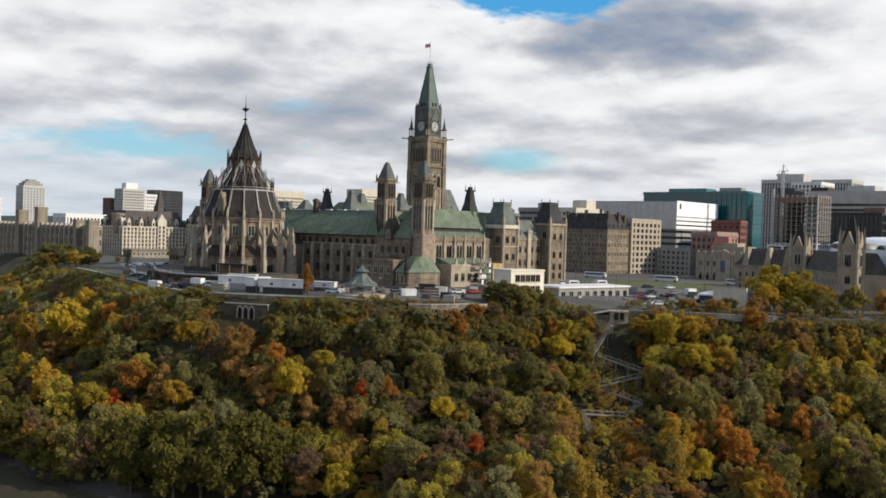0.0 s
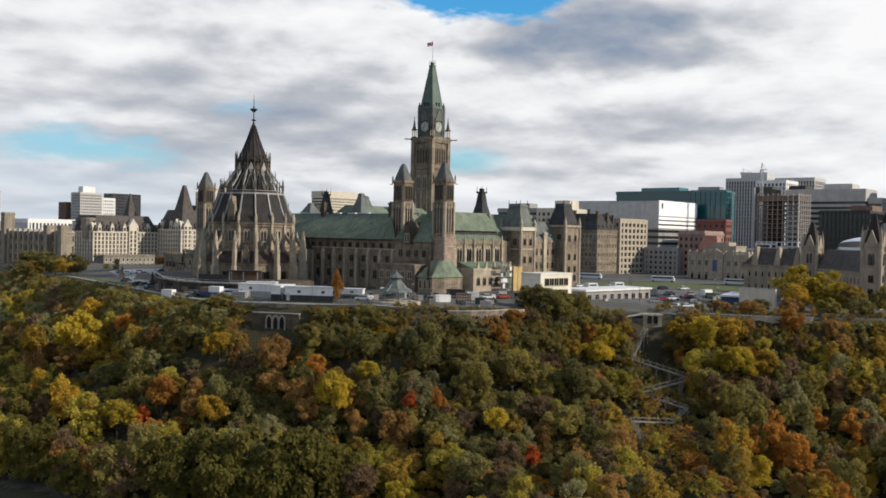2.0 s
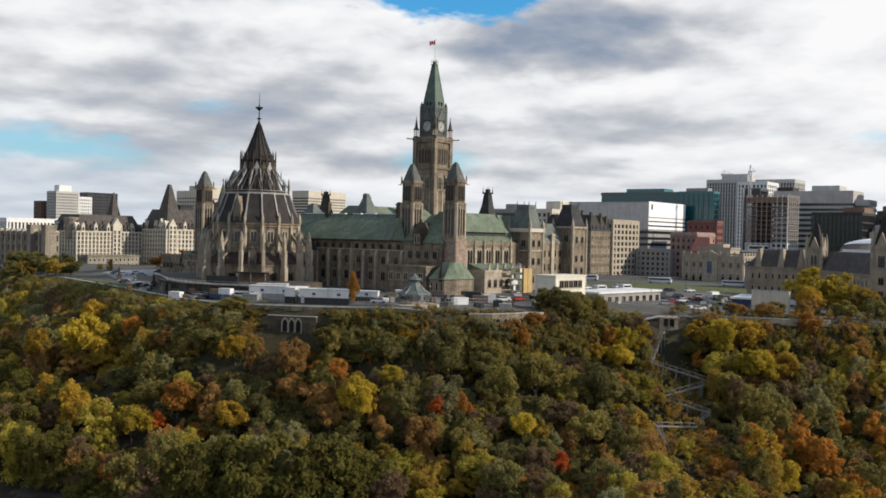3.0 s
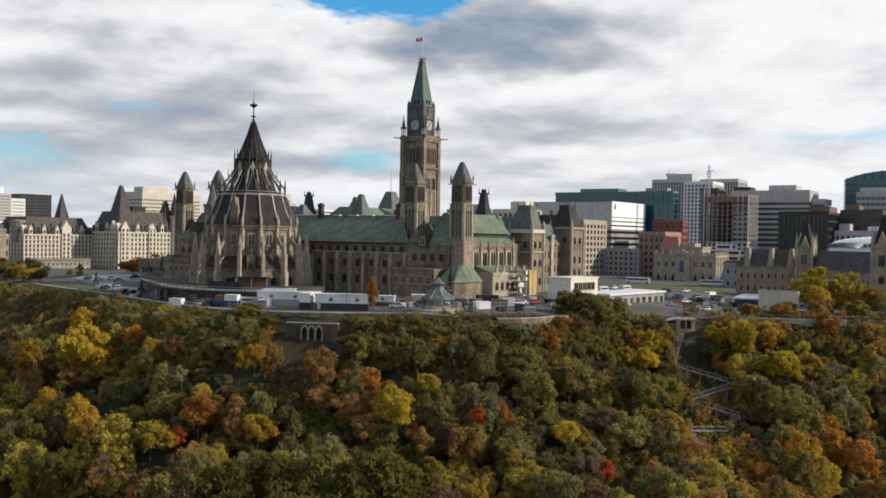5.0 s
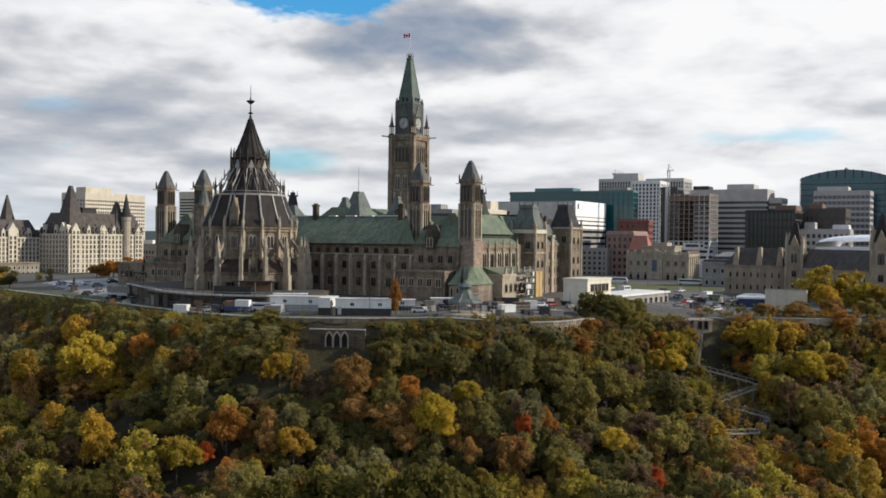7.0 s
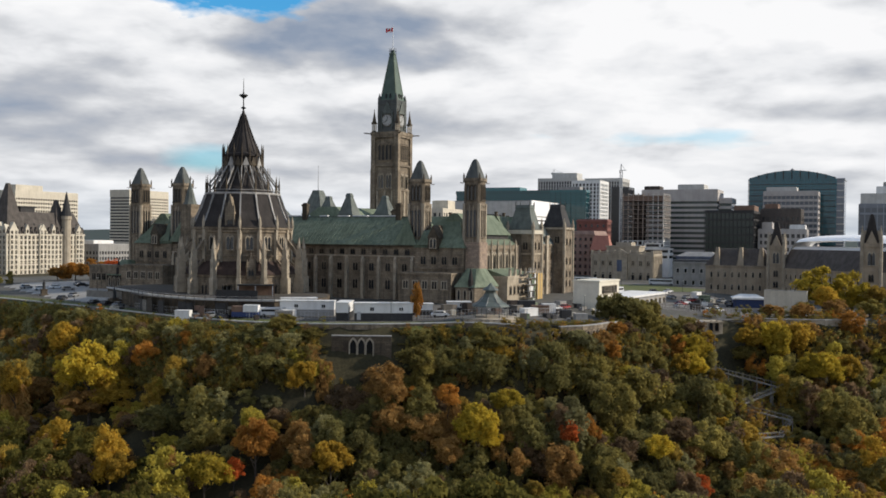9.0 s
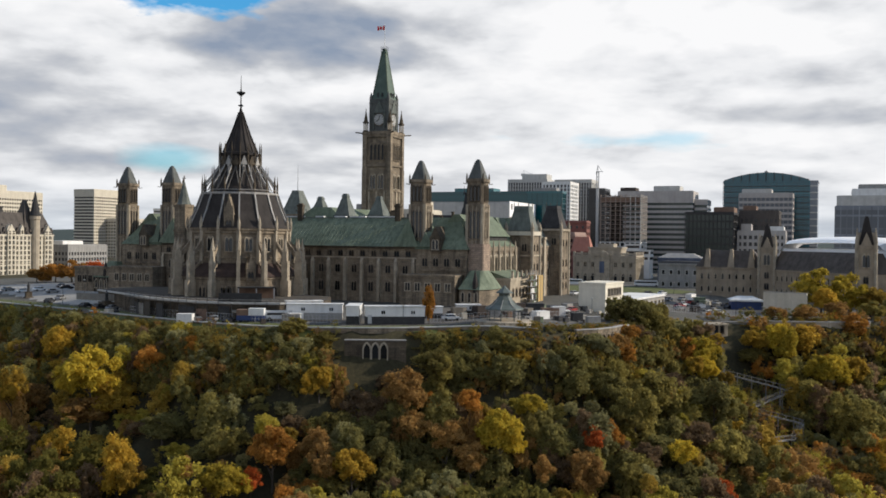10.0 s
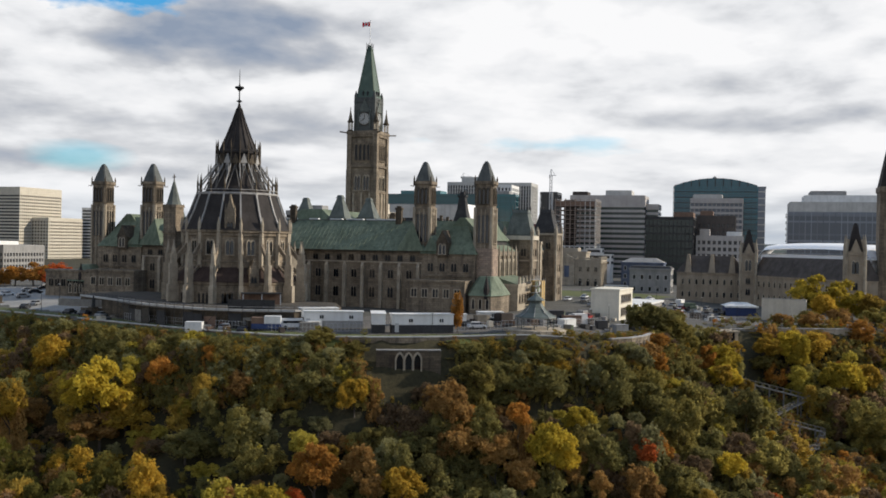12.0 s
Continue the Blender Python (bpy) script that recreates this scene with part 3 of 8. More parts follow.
def centre_block():
    cb = thing("parliament_building", 0, 0, 0, "long Gothic sandstone parliament building with green copper roofs", "building")
    # north range with the long roof
    wall = part("wall", Shape().box(-47, 47, -72, -48, -2, 16.2), STONE, cb)
    part("string_course", Shape().box(-47.2, 47.2, -72.35, -71.9, 12.6, 13.0), STONE_PALE, wall)
    part("string_course", Shape().box(-47.2, 47.2, -72.25, -71.9, 7.2, 7.5), STONE, wall)
    part("cornice", Shape().box(-47.3, 47.3, -72.6, -71.9, 15.6, 16.1), STONE_DARK, wall)
    for i in range(17):
        x = -46 + 92 * i / 16
        part("buttress", Shape().box(x - 0.45, x + 0.45, -73.0, -72, -2, 11.6).hip(x - 0.45, x + 0.45, -73.0, -71.9, 11.6, 12.6, 0.1, 0.5), STONE_PALE, wall)
    row("window", WIN_PAIR, wall, (-46, -72), (46, -72), 16, 8.2, 0)
    row("window", WIN_PAIR_TALL, wall, (-46, -72), (46, -72), 16, 2.6, 0)
    row("window", WIN_PAIR_LOW, wall, (-46, -72), (46, -72), 24, 13.3, 0)
    roof = part("roof", Shape().hip(-48, 48, -73, -47, 16.2, 25.0, 4.6, 10.5), COPPER, cb, "long green copper hipped roof")
    seams = Shape()
    for i in range(66):
        x = -43.0 + 86 * i / 65
        seams.bar((x, -72.95, 16.35), (x, -62.5, 25.0), 0.06, 0.06)
    part("roof_seams", seams, COPPER, roof)
    part("ridge_flat", Shape().box(-43.2, 43.2, -62.6, -57.4, 25.0, 25.25), COPPER_GREY, roof)
    for xa, xb in ((-34, -20), (-12, 2), (6.5, 9.5), (13.5, 17.5), (19, 24.5), (25.5, 36.5)):
        part("ridge_hatch", Shape().box(xa, xb, -62.4, -61.2, 25.25, 25.6), WHITE_ROOF, roof, "pale flat hatch on the ridge")
    for x, z1 in ((1.4, 29.4), (36.4, 29.2), (33.0, 27.3), (-30.0, 29.0)):
        chimney(cb, x, -63.0 if z1 > 28 else -59.5, 20, z1)
    for sgn in (-1, 1):
        def X(a, b):
            return (a, b) if sgn > 0 else (-b, -a)
        # corner block between the two ventilation towers
        x0, x1 = X(47, 63)
        w2 = part("wall", Shape().box(x0, x1, -72.5, -50, -2, 15.6), STONE, cb)
        part("string_course", Shape().box(x0 - 0.1, x1 + 0.1, -72.9, -72.4, 9.2, 9.7), STONE, w2)
        row("window", WIN_PAIR, w2, (x0 + 1, -72.5), (x1 - 1, -72.5), 4, 10.6, 0)
        part("roof", Shape().hip(x0 - 0.5, x1 + 0.5, -73, -50, 15.6, 25.2, 5.5, 8.5), COPPER, cb, "green copper hipped roof")
        # steep saddles of the roofs against the inner ventilation tower
        for xe, xt, xf, xr in ((47.6, 43.5, 39.5, 40.5), (47.9, 49.0, 53.0, 51.0)):
            sd = [(xe * sgn, -73.0, 16.3), (xf * sgn, -73.05, 16.3), (xt * sgn, -70.75, 24.6 if xt < 47 else 20.6), (xr * sgn, -62.7, 25.05 if xt < 47 else 22.0), (xe * sgn, -66.0, 16.3)]
            part("roof_saddle", Shape().add(sd, [(0, 1, 2), (1, 3, 2), (0, 2, 3, 4), (0, 4, 3, 1)]), COPPER, cb)
        gx = (x0 + x1) / 2 - 1.5 * sgn
        gb = part("gable", Shape().box(gx - 1.7, gx + 1.7, -73.6, -66, 15, 18.6).gable(gx - 1.9, gx + 1.9, -73.8, -64, 18.6, 22.4), STONE_DARK, cb, "dark pointed stone gable")
        put("window", WIN_LANCET, gb, gx - 0.55, -73.6, 15.6, 0)
        put("window", WIN_LANCET, gb, gx + 0.55, -73.6, 15.6, 0)
        # one-storey front under it
        x0, x1 = X(45, 62)
        w3 = part("wall", Shape().box(x0, x1, -79, -72.5, -2, 8.0).box(x0 - 0.2, x1 + 0.2, -79.3, -72.5, 7.6, 8.3), STONE, cb)
        row("window", WIN_RECT, w3, (x0 + 0.6, -79), (x1 - 0.6, -79), 5, 3.6, 0)
        # green-roofed porch at the corner tower's foot
        px = 66.5 * sgn
        w4 = part("porch", Shape().prism([(px - 5, -75), (px - 3, -79), (px + 3, -79), (px + 5, -75), (px + 5, -66), (px - 5, -66)], -2, 4.4), STONE, cb)
        part("porch_roof", Shape().prism([(px - 5.4, -75), (px - 3.2, -79.5), (px + 3.2, -79.5), (px + 5.4, -75), (px + 5.4, -66), (px - 5.4, -66)], 4.4, 9.6, 0,
                                         [(px - 2, -73.4), (px - 1.4, -74), (px + 1.4, -74), (px + 2, -73.4), (px + 2, -68), (px - 2, -68)]), COPPER, cb, "bright green copper hipped porch roof")
        for k in (-2.0, 0.0, 2.0):
            put("window", WIN_LANCET, w4, px + k, -79, 0.8, 0)
        part("spirelet", Shape().lathe(px + 1.6, -78.6, [(0.8, 3.5), (0.85, 6.4), (0.05, 10.2)], 6), COPPER_BROWN, cb)
        # chamber along the flank: clerestory, aisle and two roofs
        x0, x1 = X(48, 66)
        rz = 90 * sgn
        xo = 66 * sgn
        w5 = part("wall", Shape().box(x0, x1, -66, -36, -2, 16.4).box(x0 - 0.3, x1 + 0.3, -66, -36, 15.2, 16.6), STONE, cb)
        row("window", WIN_CHAMBER, w5, (xo, -64), (xo, -37.5), 5, 7.9, rz)
        for i in range(6):
            y = -64 + 26.5 * i / 5
            xb0, xb1 = min(xo, xo + 0.8 * sgn), max(xo, xo + 0.8 * sgn)
            part("buttress", Shape().box(xb0, xb1, y - 0.4, y + 0.4, 0, 13.4).hip(xb0, xb1, y - 0.4, y + 0.4, 13.4, 14.6, 0.3, 0.2).lathe(xo + 0.4 * sgn, y, [(0.35, 14.0), (0.35, 16.6), (0.03, 18.6)], 6), STONE_PALE, w5)
        part("roof_apron", Shape().hip(x0 - 0.4, x1 + 0.4, -66, -36, 16.4, 18.4, 3.0, 0.2), COPPER, cb, "pale green copper lower roof")
        part("clerestory", Shape().box(x0 + 3, x1 - 3, -65.5, -36, 18.0, 19.7), SLATE, cb, "dark strip between the two roofs")
        rf = part("roof", Shape().hip(x0 + 2.2, x1 - 2.2, -66, -35, 19.7, 26.2, 6.0, 0.4), COPPER, cb, "green copper chamber roof")
        xa, xb = X(66, 73)
        xw = 73 * sgn
        w6 = part("wall", Shape().box(xa, xb, -62, -40, -2, 6.6).box(xa, xb + 0.2, -62.2, -39.8, 6.2, 7.2), STONE_PALE, cb, "pale stone arcaded aisle")
        row("window", WIN_PAIR, w6, (xw, -61), (xw, -41), 6, 1.6, rz)
        lean = [(xa, -62.2, 7.1), (xb, -62.2, 7.1), (xb, -39.8, 7.1), (xa, -39.8, 7.1)]
        part("aisle_roof", Shape().add(lean + [(66 * sgn, -62.0, 9.3), (66 * sgn, -40.0, 9.3)], [(0, 1, 2, 3), (0, 4, 5, 3), (1, 2, 5, 4) if sgn > 0 else (0, 3, 5, 4), (0, 1, 4), (3, 5, 2)]), COPPER, cb, "pale green copper lean-to roof")
        for i in range(5):
            y = -59.5 + 18 * i / 4
            part("gablet", Shape().prism([(xw - 0.5 * sgn, y - 0.9), (xw + 0.15 * sgn, y - 0.9), (xw + 0.15 * sgn, y + 0.9), (xw - 0.5 * sgn, y + 0.9)], 6.6, 9.4, 0,
                                         [(xw - 0.5 * sgn, y - 0.1), (xw + 0.15 * sgn, y - 0.1), (xw + 0.15 * sgn, y + 0.1), (xw - 0.5 * sgn, y + 0.1)]), STONE_PALE, w6)
        # flank pavilion with a mansard
        x0, x1 = X(61, 70)
        w7 = part("pavilion", Shape().box(x0, x1, -31, -22.5, -2, 21.4).box(x0 - 0.35, x1 + 0.35, -31.35, -22.15, 20.6, 21.6).box(x0 - 0.2, x1 + 0.2, -31.2, -22.3, 13.2, 13.7).box(x0 - 0.2, x1 + 0.2, -31.2, -22.3, 7.0, 7.5), STONE, cb)
        part("cornice", Shape().box(x0 - 0.5, x1 + 0.5, -31.5, -22.0, 20.2, 21.5), CREAM, w7)
        part("string_course", Shape().box(x0 - 0.3, x1 + 0.3, -31.3, -22.2, 13.3, 13.8), STONE_PALE, w7)
        mansard(w7, x0 + 0.3, x1 - 0.3, -30.7, -22.8, 21.6, 30.0, COPPER_GREY, 1.7, label="grey-green copper mansard")
        xo = 70 * sgn
        for z in (2.2, 8.6, 15.0):
            row("window", WIN_PAIR, w7, (xo, -30.4), (xo, -23.1), 2, z, rz)
        row("window", WIN_PAIR, w7, (x0 + 0.8, -31), (x1 - 0.8, -31), 2, 15.0, 0)
        for x, y in ((x0, -31), (x1, -31), (x1, -22.5), (x0, -22.5)):
            part("corner_turret", Shape().lathe(x, y, [(0.6, -2), (0.6, 22.4), (0.75, 22.6), (0.1, 24.6)], 8), STONE_PALE, w7)
        part("wall", Shape().box(*X(50, 66), -36, -28, -2, 16.4), STONE, cb)
        part("roof", Shape().hip(*X(52.2, 63.8), -36, -26, 16.4, 26.0, 5.0, 0.4), COPPER, cb, "green copper chamber roof")
        # lower link with dormers
        x0, x1 = X(57, 69)
        w8 = part("wall", Shape().box(x0, x1, -23, -6, -2, 16.6).box(x0 - 0.3, x1 + 0.3, -23, -6, 16.0, 16.8).box(x0 - 0.2, x1 + 0.2, -23, -6, 10.0, 10.4), STONE, cb)
        rl = part("roof", Shape().hip(x0 - 0.3, x1 + 0.3, -23, -6, 16.8, 23.6, 4.0, 0.2), COPPER_GREY, cb, "grey-green copper roof with small dormers")
        xo = 69 * sgn
        for z in (2.2, 6.4, 11.4):
            row("window", WIN_PAIR, w8, (xo, -21.5), (xo, -7), 4, z, rz)
        for y in (-19, -14.5, -10):
            dormer(rl, xo - 0.6 * sgn, y, 17.4, rz)
        chimney(cb, 66 * sgn, -22.0, 16, 27.5)
        part("bay_strip", Shape().box(min(xo, xo + 0.7 * sgn), max(xo, xo + 0.7 * sgn), -15.6, -13.6, -2, 19.5).box(min(xo, xo + 0.9 * sgn), max(xo, xo + 0.9 * sgn), -15.9, -13.3, 19.0, 19.8), STONE_PALE, w8)
        # end tower on the south front
        x0, x1 = X(64.5, 73)
        w9 = part("end_tower", Shape().box(x0, x1, -6.5, 3.5, -2, 22.6).box(x0 - 0.35, x1 + 0.35, -6.85, 3.85, 21.8, 22.8).box(x0 - 0.2, x1 + 0.2, -6.7, 3.7, 15.0, 15.4).box(x0 - 0.2, x1 + 0.2, -6.7, 3.7, 8.0, 8.4), STONE, cb)
        part("cornice", Shape().box(x0 - 0.5, x1 + 0.5, -7.0, 4.0, 22.1, 22.7), STONE_PALE, w9)
        mansard(w9, x0 + 0.4, x1 - 0.4, -6.1, 3.1, 22.8, 31.0, SLATE, 1.9, label="dark slate mansard")
        xo = 73 * sgn
        for z in (1.6, 5.0, 9.6, 16.6):
            row("window", WIN_PAIR, w9, (xo, -5.6), (xo, 2.6), 2, z, rz)
        row("window", WIN_PAIR, w9, (x0 + 1, -6.5), (x1 - 1, -6.5), 2, 17.2, 0)
        for x, y in ((x1, -6.5), (x1, 3.5), (x0, -6.5), (x0, 3.5)):
            part("corner_turret", Shape().lathe(x, y, [(0.6, -2), (0.6, 23.6), (0.05, 26.0)], 8), STONE_PALE, w9)
        # dark fleche and roof pavilions further in
        sx = 43.3 * sgn
        part("fleche", Shape().hip(sx - 3.3, sx + 3.3, -23.1, -16.5, 23, 30.0, 1.7, 1.7).hip(sx - 1.6, sx + 1.6, -21.4, -18.2, 30.0, 34.4, 0.55, 0.55).box(sx - 1.5, sx + 1.5, -21.3, -18.3, 34.4, 35.0).box(sx - 0.7, sx + 0.7, -20.5, -19.1, 35.0, 36.2).lathe(sx - 1.3, -21.1, [(0.2, 35.0), (0.03, 37.2)], 5).lathe(sx + 1.3, -21.1, [(0.2, 35.0), (0.03, 37.2)], 5).lathe(sx + 1.3, -18.5, [(0.2, 35.0), (0.03, 37.2)], 5).lathe(sx - 1.3, -18.5, [(0.2, 35.0), (0.03, 37.2)], 5), SLATE, cb, "dark slate fleche")
        mx = 11.9 * sgn
        wa = part("pavilion", Shape().box(mx - 3.2, mx + 3.2, -30.2, -23.8, 0, 26.5), STONE_DARK, cb)
        mansard(wa, mx - 3.0, mx + 3.0, -30.0, -24.0, 26.5, 33.6, COPPER_GREY, 2.1, False, label="grey-green copper mansard")
        mx = 13.9 * sgn
        wb = part("pavilion", Shape().box(mx - 2.9, mx + 2.9, -58.2, -52.8, 0, 25.6), STONE_DARK, cb)
        mansard(wb, mx - 2.7, mx + 2.7, -58.4, -53.0, 25.6, 33.1 if sgn > 0 else 29.5, COPPER_GREY, 1.85, False, label="grey-green copper mansard")
        x0, x1 = X(12, 57)
        part("wall", Shape().box(x0, x1, -15, 0, -2, 18), STONE, cb)
        part("roof", Shape().hip(x0 - 0.5, x1 + 0.5, -15.5, 0.5, 18, 26.5, 0.3, 6.5), COPPER, cb, "green copper roof of the south range")
    we = part("wall", Shape().box(-78, -62, -79, -72.5, -2, 7.6).box(-78.2, -62, -79.3, -72.5, 7.2, 7.9), STONE, cb)
    row("window", WIN_PAIR, we, (-77, -79), (-63, -79), 6, 2.6, 0)
    part("wall", Shape().box(-12, 12, -50, -6, -2, 22), STONE, cb)
    part("roof", Shape().hip(-12.5, 12.5, -50, -6, 22, 29, 9, 3), COPPER, cb, "green copper hall roof")


def chimney(parent, x, y, z0, z1):
    part("chimney", Shape().box(x - 0.9, x + 0.9, y - 0.7, y + 0.7, z0, z1 - 0.8).box(x - 1.1, x + 1.1, y - 0.9, y + 0.9, z1 - 0.8, z1 - 0.2).box(x - 0.7, x + 0.7, y - 0.5, y + 0.5, z1 - 0.2, z1 + 0.3), STONE_DARK, parent)


centre_block()
for u_, pink_ in ((46.2, False), (64.6, True), (-46.2, False), (-65.0, False)):
    vent_tower(u_, -68.0, -1.0 if abs(u_) > 50 else 10.0, pink_)


# ---- the clock tower ----
def clock_tower():
    t = thing("clock_tower", 0, 0, -2, "tall square sandstone clock tower with steep green copper spire", "tower")
    a = 5.8

    def sq(r):
        return [(-r, -r), (r, -r), (r, r), (-r, r)]
    s = Shape().prism(sq(a - 0.4), 0, 60.5).prism(sq(a + 0.05), 38.5, 39.2).prism(sq(a + 0.1), 48.0, 48.8).prism(sq(a + 0.15), 59.2, 60.2).prism(sq(a + 0.35), 60.2, 61.4)
    shaft = part("shaft", s, STONE, t)
    for sx in (-1, 1):
        for sy in (-1, 1):
            x, y = sx * (a - 0.7), sy * (a - 0.7)
            part("buttress", Shape().prism([(x - 1, y - 1), (x + 1, y - 1), (x + 1, y + 1), (x - 1, y + 1)], 0, 47, 0).prism([(x - 0.9, y - 0.9), (x + 0.9, y - 0.9), (x + 0.9, y + 0.9), (x - 0.9, y + 0.9)], 47, 61), STONE, t)
            posts = []
            part("pinnacle_base", Shape().prism([(x - 0.75, y - 0.75), (x + 0.75, y - 0.75), (x + 0.75, y + 0.75), (x - 0.75, y + 0.75)], 61.4, 61.9), STONE_DARK, t)
            p = Shape()
            for px in (-0.55, 0.55):
                for py in (-0.55, 0.55):
                    posts.append((x + px, y + py))
            p.prism([(x - 0.85, y - 0.85), (x + 0.85, y - 0.85), (x + 0.85, y + 0.85), (x - 0.85, y + 0.85)], 64.6, 65.2)
            p.lathe(x, y, [(0.85, 65.2), (0.4, 67.6), (0.06, 69.8)], 8, 0.39)
            p.lathe(x, y, [(0.16, 69.6), (0.16, 70.0), (0.02, 70.4)], 6)
            pin = part("corner_pinnacle", p, STONE_DARK, t, "open stone lantern pinnacle with dark spirelet")
            for qx, qy in posts:
                part("shaft_post", Shape().box(qx - 0.14, qx + 0.14, qy - 0.14, qy + 0.14, 61.9, 64.6), STONE_PALE, pin)
            part("gargoyle", Shape().bar((x, y, 60.6), (x + sx * 2.9, y + sy * 2.9, 60.9), 0.42, 0.4), STONE_DARK, t)
    st = Shape().prism(sq(4.0), 60, 74.0).prism(sq(4.2), 72.2, 72.8).prism(sq(4.2), 67.4, 67.9)
    stage = part("clock_stage", st, CAP_SLATE, t, "dark grey clock stage")
    for rz, nx, ny in ((0, 0, -1), (90, 1, 0), (180, 0, 1), (-90, -1, 0)):
        f = a - 0.4
        for k in (-2.4, -0.8, 0.8, 2.4):
            x, y = (k, -f) if rz == 0 else (f, k) if rz == 90 else (k, f) if rz == 180 else (-f, k)
            put("belfry_opening", BELFRY, shaft, x, y, 50.6, rz)
        for k in (-1.75, 1.75):
            x, y = (k, -f) if rz == 0 else (f, k) if rz == 90 else (k, f) if rz == 180 else (-f, k)
            put("window", TOWER_PAIR, shaft, x, y, 39.6, rz)
        for k in (-3.2, 0.0, 3.2):
            x, y = (k, -f) if rz == 0 else (f, k) if rz == 90 else (k, f) if rz == 180 else (-f, k)
            ob = part("rib", Shape().box(-0.35, 0.35, -0.35, 0.05, 0, 38.5), STONE_PALE, shaft)
            ob.matrix_basis = pose(x, y, 0, 0, 0, rz)
        c = Shape().lathe(0, 0, [(2.45, 0.0), (2.45, 0.22)], 28).lathe(0, 0, [(2.15, 0.2), (2.15, 0.26)], 28, 0, 1)
        for i in range(12):
            w = 2 * math.pi * i / 12
            c.bar((1.55 * math.cos(w), 1.55 * math.sin(w), 0.3), (2.0 * math.cos(w), 2.0 * math.sin(w), 0.3), 0.2, 0.06, 2)
        c.bar((0, -0.2, 0.34), (0.3, 1.5, 0.34), 0.2, 0.05, 2).bar((0, 0, 0.36), (-1.0, -0.75, 0.36), 0.24, 0.05, 2)
        ob = part("clock_face", c, [STONE_DARK, CLOCK_WHITE, IRON], stage, "round pale clock dial with dark hour marks")
        ob.matrix_basis = pose(nx * 4.02, ny * 4.02, 66.0, 90, 0, rz)
        gb = Shape().gable(-2.3, 2.3, -0.35, 0.8, 68.6, 73.4).box(-2.5, -2.05, -0.45, 0.2, 62.6, 69.6).box(2.05, 2.5, -0.45, 0.2, 62.6, 69.6)
        ob = part("dial_gablet", gb, COPPER_GREY, stage, "grey-green gablet over the dial")
        ob.matrix_basis = pose(nx * 4.0, ny * 4.0, 0, 0, 0, rz)
        for sx in (-0.9, 0.9):
            d = Shape().box(-0.28, 0.28, -0.25, 0.4, 0, 1.1).gable(-0.34, 0.34, -0.3, 0.5, 1.1, 1.8)
            ob = part("lucarne", d, IRON, stage)
            x, y = (sx, -3.5) if rz == 0 else (3.5, sx) if rz == 90 else (sx, 3.5) if rz == 180 else (-3.5, sx)
            ob.matrix_basis = pose(x, y, 74.6, 0, 0, rz)
    for sx in (-1, 1):
        for sy in (-1, 1):
            part("corner_buttress", Shape().box(sx * 3.65 - 0.5, sx * 3.65 + 0.5, sy * 3.65 - 0.5, sy * 3.65 + 0.5, 61, 74.6).hip(sx * 3.65 - 0.5, sx * 3.65 + 0.5, sy * 3.65 - 0.5, sy * 3.65 + 0.5, 74.6, 76.6, 0.46, 0.46), CAP_SLATE, stage)
    sp = Shape().prism(sq(3.8), 74.0, 76.2, 0, sq(3.1)).prism(sq(3.1), 76.2, 92.0, 0, sq(0.8)).prism(sq(1.05), 92.0, 92.6).prism(sq(0.7), 92.6, 93.8, 0, sq(0.5))
    spire = part("spire", sp, COPPER_SPIRE, t, "steep green copper spire")
    for sx in (-1, 1):
        for sy in (-1, 1):
            part("hip_roll", Shape().bar((sx * 3.14, sy * 3.14, 76.1), (sx * 0.84, sy * 0.84, 92.1), 0.22), COPPER, spire)
    cr = Shape()
    for sx in (-1, 0, 1):
        for sy in (-1, 0, 1):
            if sx or sy:
                cr.bar((sx * 0.95, sy * 0.95, 92.5), (sx * 1.0, sy * 1.0, 94.6), 0.12)
    cr.box(-1.0, 1.0, -1.0, -0.92, 93.4, 93.55).box(-1.0, 1.0, 0.92, 1.0, 93.4, 93.55)
    part("cresting", cr, IRON, spire, "dark iron cresting")
    part("flagpole", Shape().lathe(0, 0, [(0.14, 93), (0.08, 103.0), (0.16, 103.1), (0.02, 103.4)], 8), STEEL, t, "tall steel flagpole")
    n = 10
    for k, (x0, x1, mat) in enumerate(((0.1, 0.85, FLAG_RED), (0.85, 2.45, FLAG_WHITE), (2.45, 3.3, FLAG_RED))):
        f = Shape()
        for i in range(n):
            xa, xb = x0 + (x1 - x0) * i / n, x0 + (x1 - x0) * (i + 1) / n
            def w(x): return 0.22 * math.sin(x * 2.6) * x / 3.3
            f.add([(-xa, w(xa), 101.0), (-xb, w(xb), 101.0), (-xb, w(xb), 102.7), (-xa, w(xa), 102.7), (-xa, w(xa) + 0.03, 101.0), (-xb, w(xb) + 0.03, 101.0), (-xb, w(xb) + 0.03, 102.7), (-xa, w(xa) + 0.03, 102.7)],
                  [(0, 1, 2, 3), (7, 6, 5, 4), (3, 2, 6, 7), (0, 4, 5, 1)])
        part("flag_panel", f, mat, t, "red flag panel" if mat is FLAG_RED else "white flag panel")
    lf = Shape()
    for p_, q_ in (((-1.65, 101.3), (-1.65, 102.4)), ((-1.2, 101.8), (-2.1, 101.8)), ((-1.3, 101.5), (-2.0, 102.1)), ((-2.0, 101.5), (-1.3, 102.1))):
        lf.bar((p_[0], -0.3, p_[1]), (q_[0], -0.3, q_[1]), 0.26, 0.3)
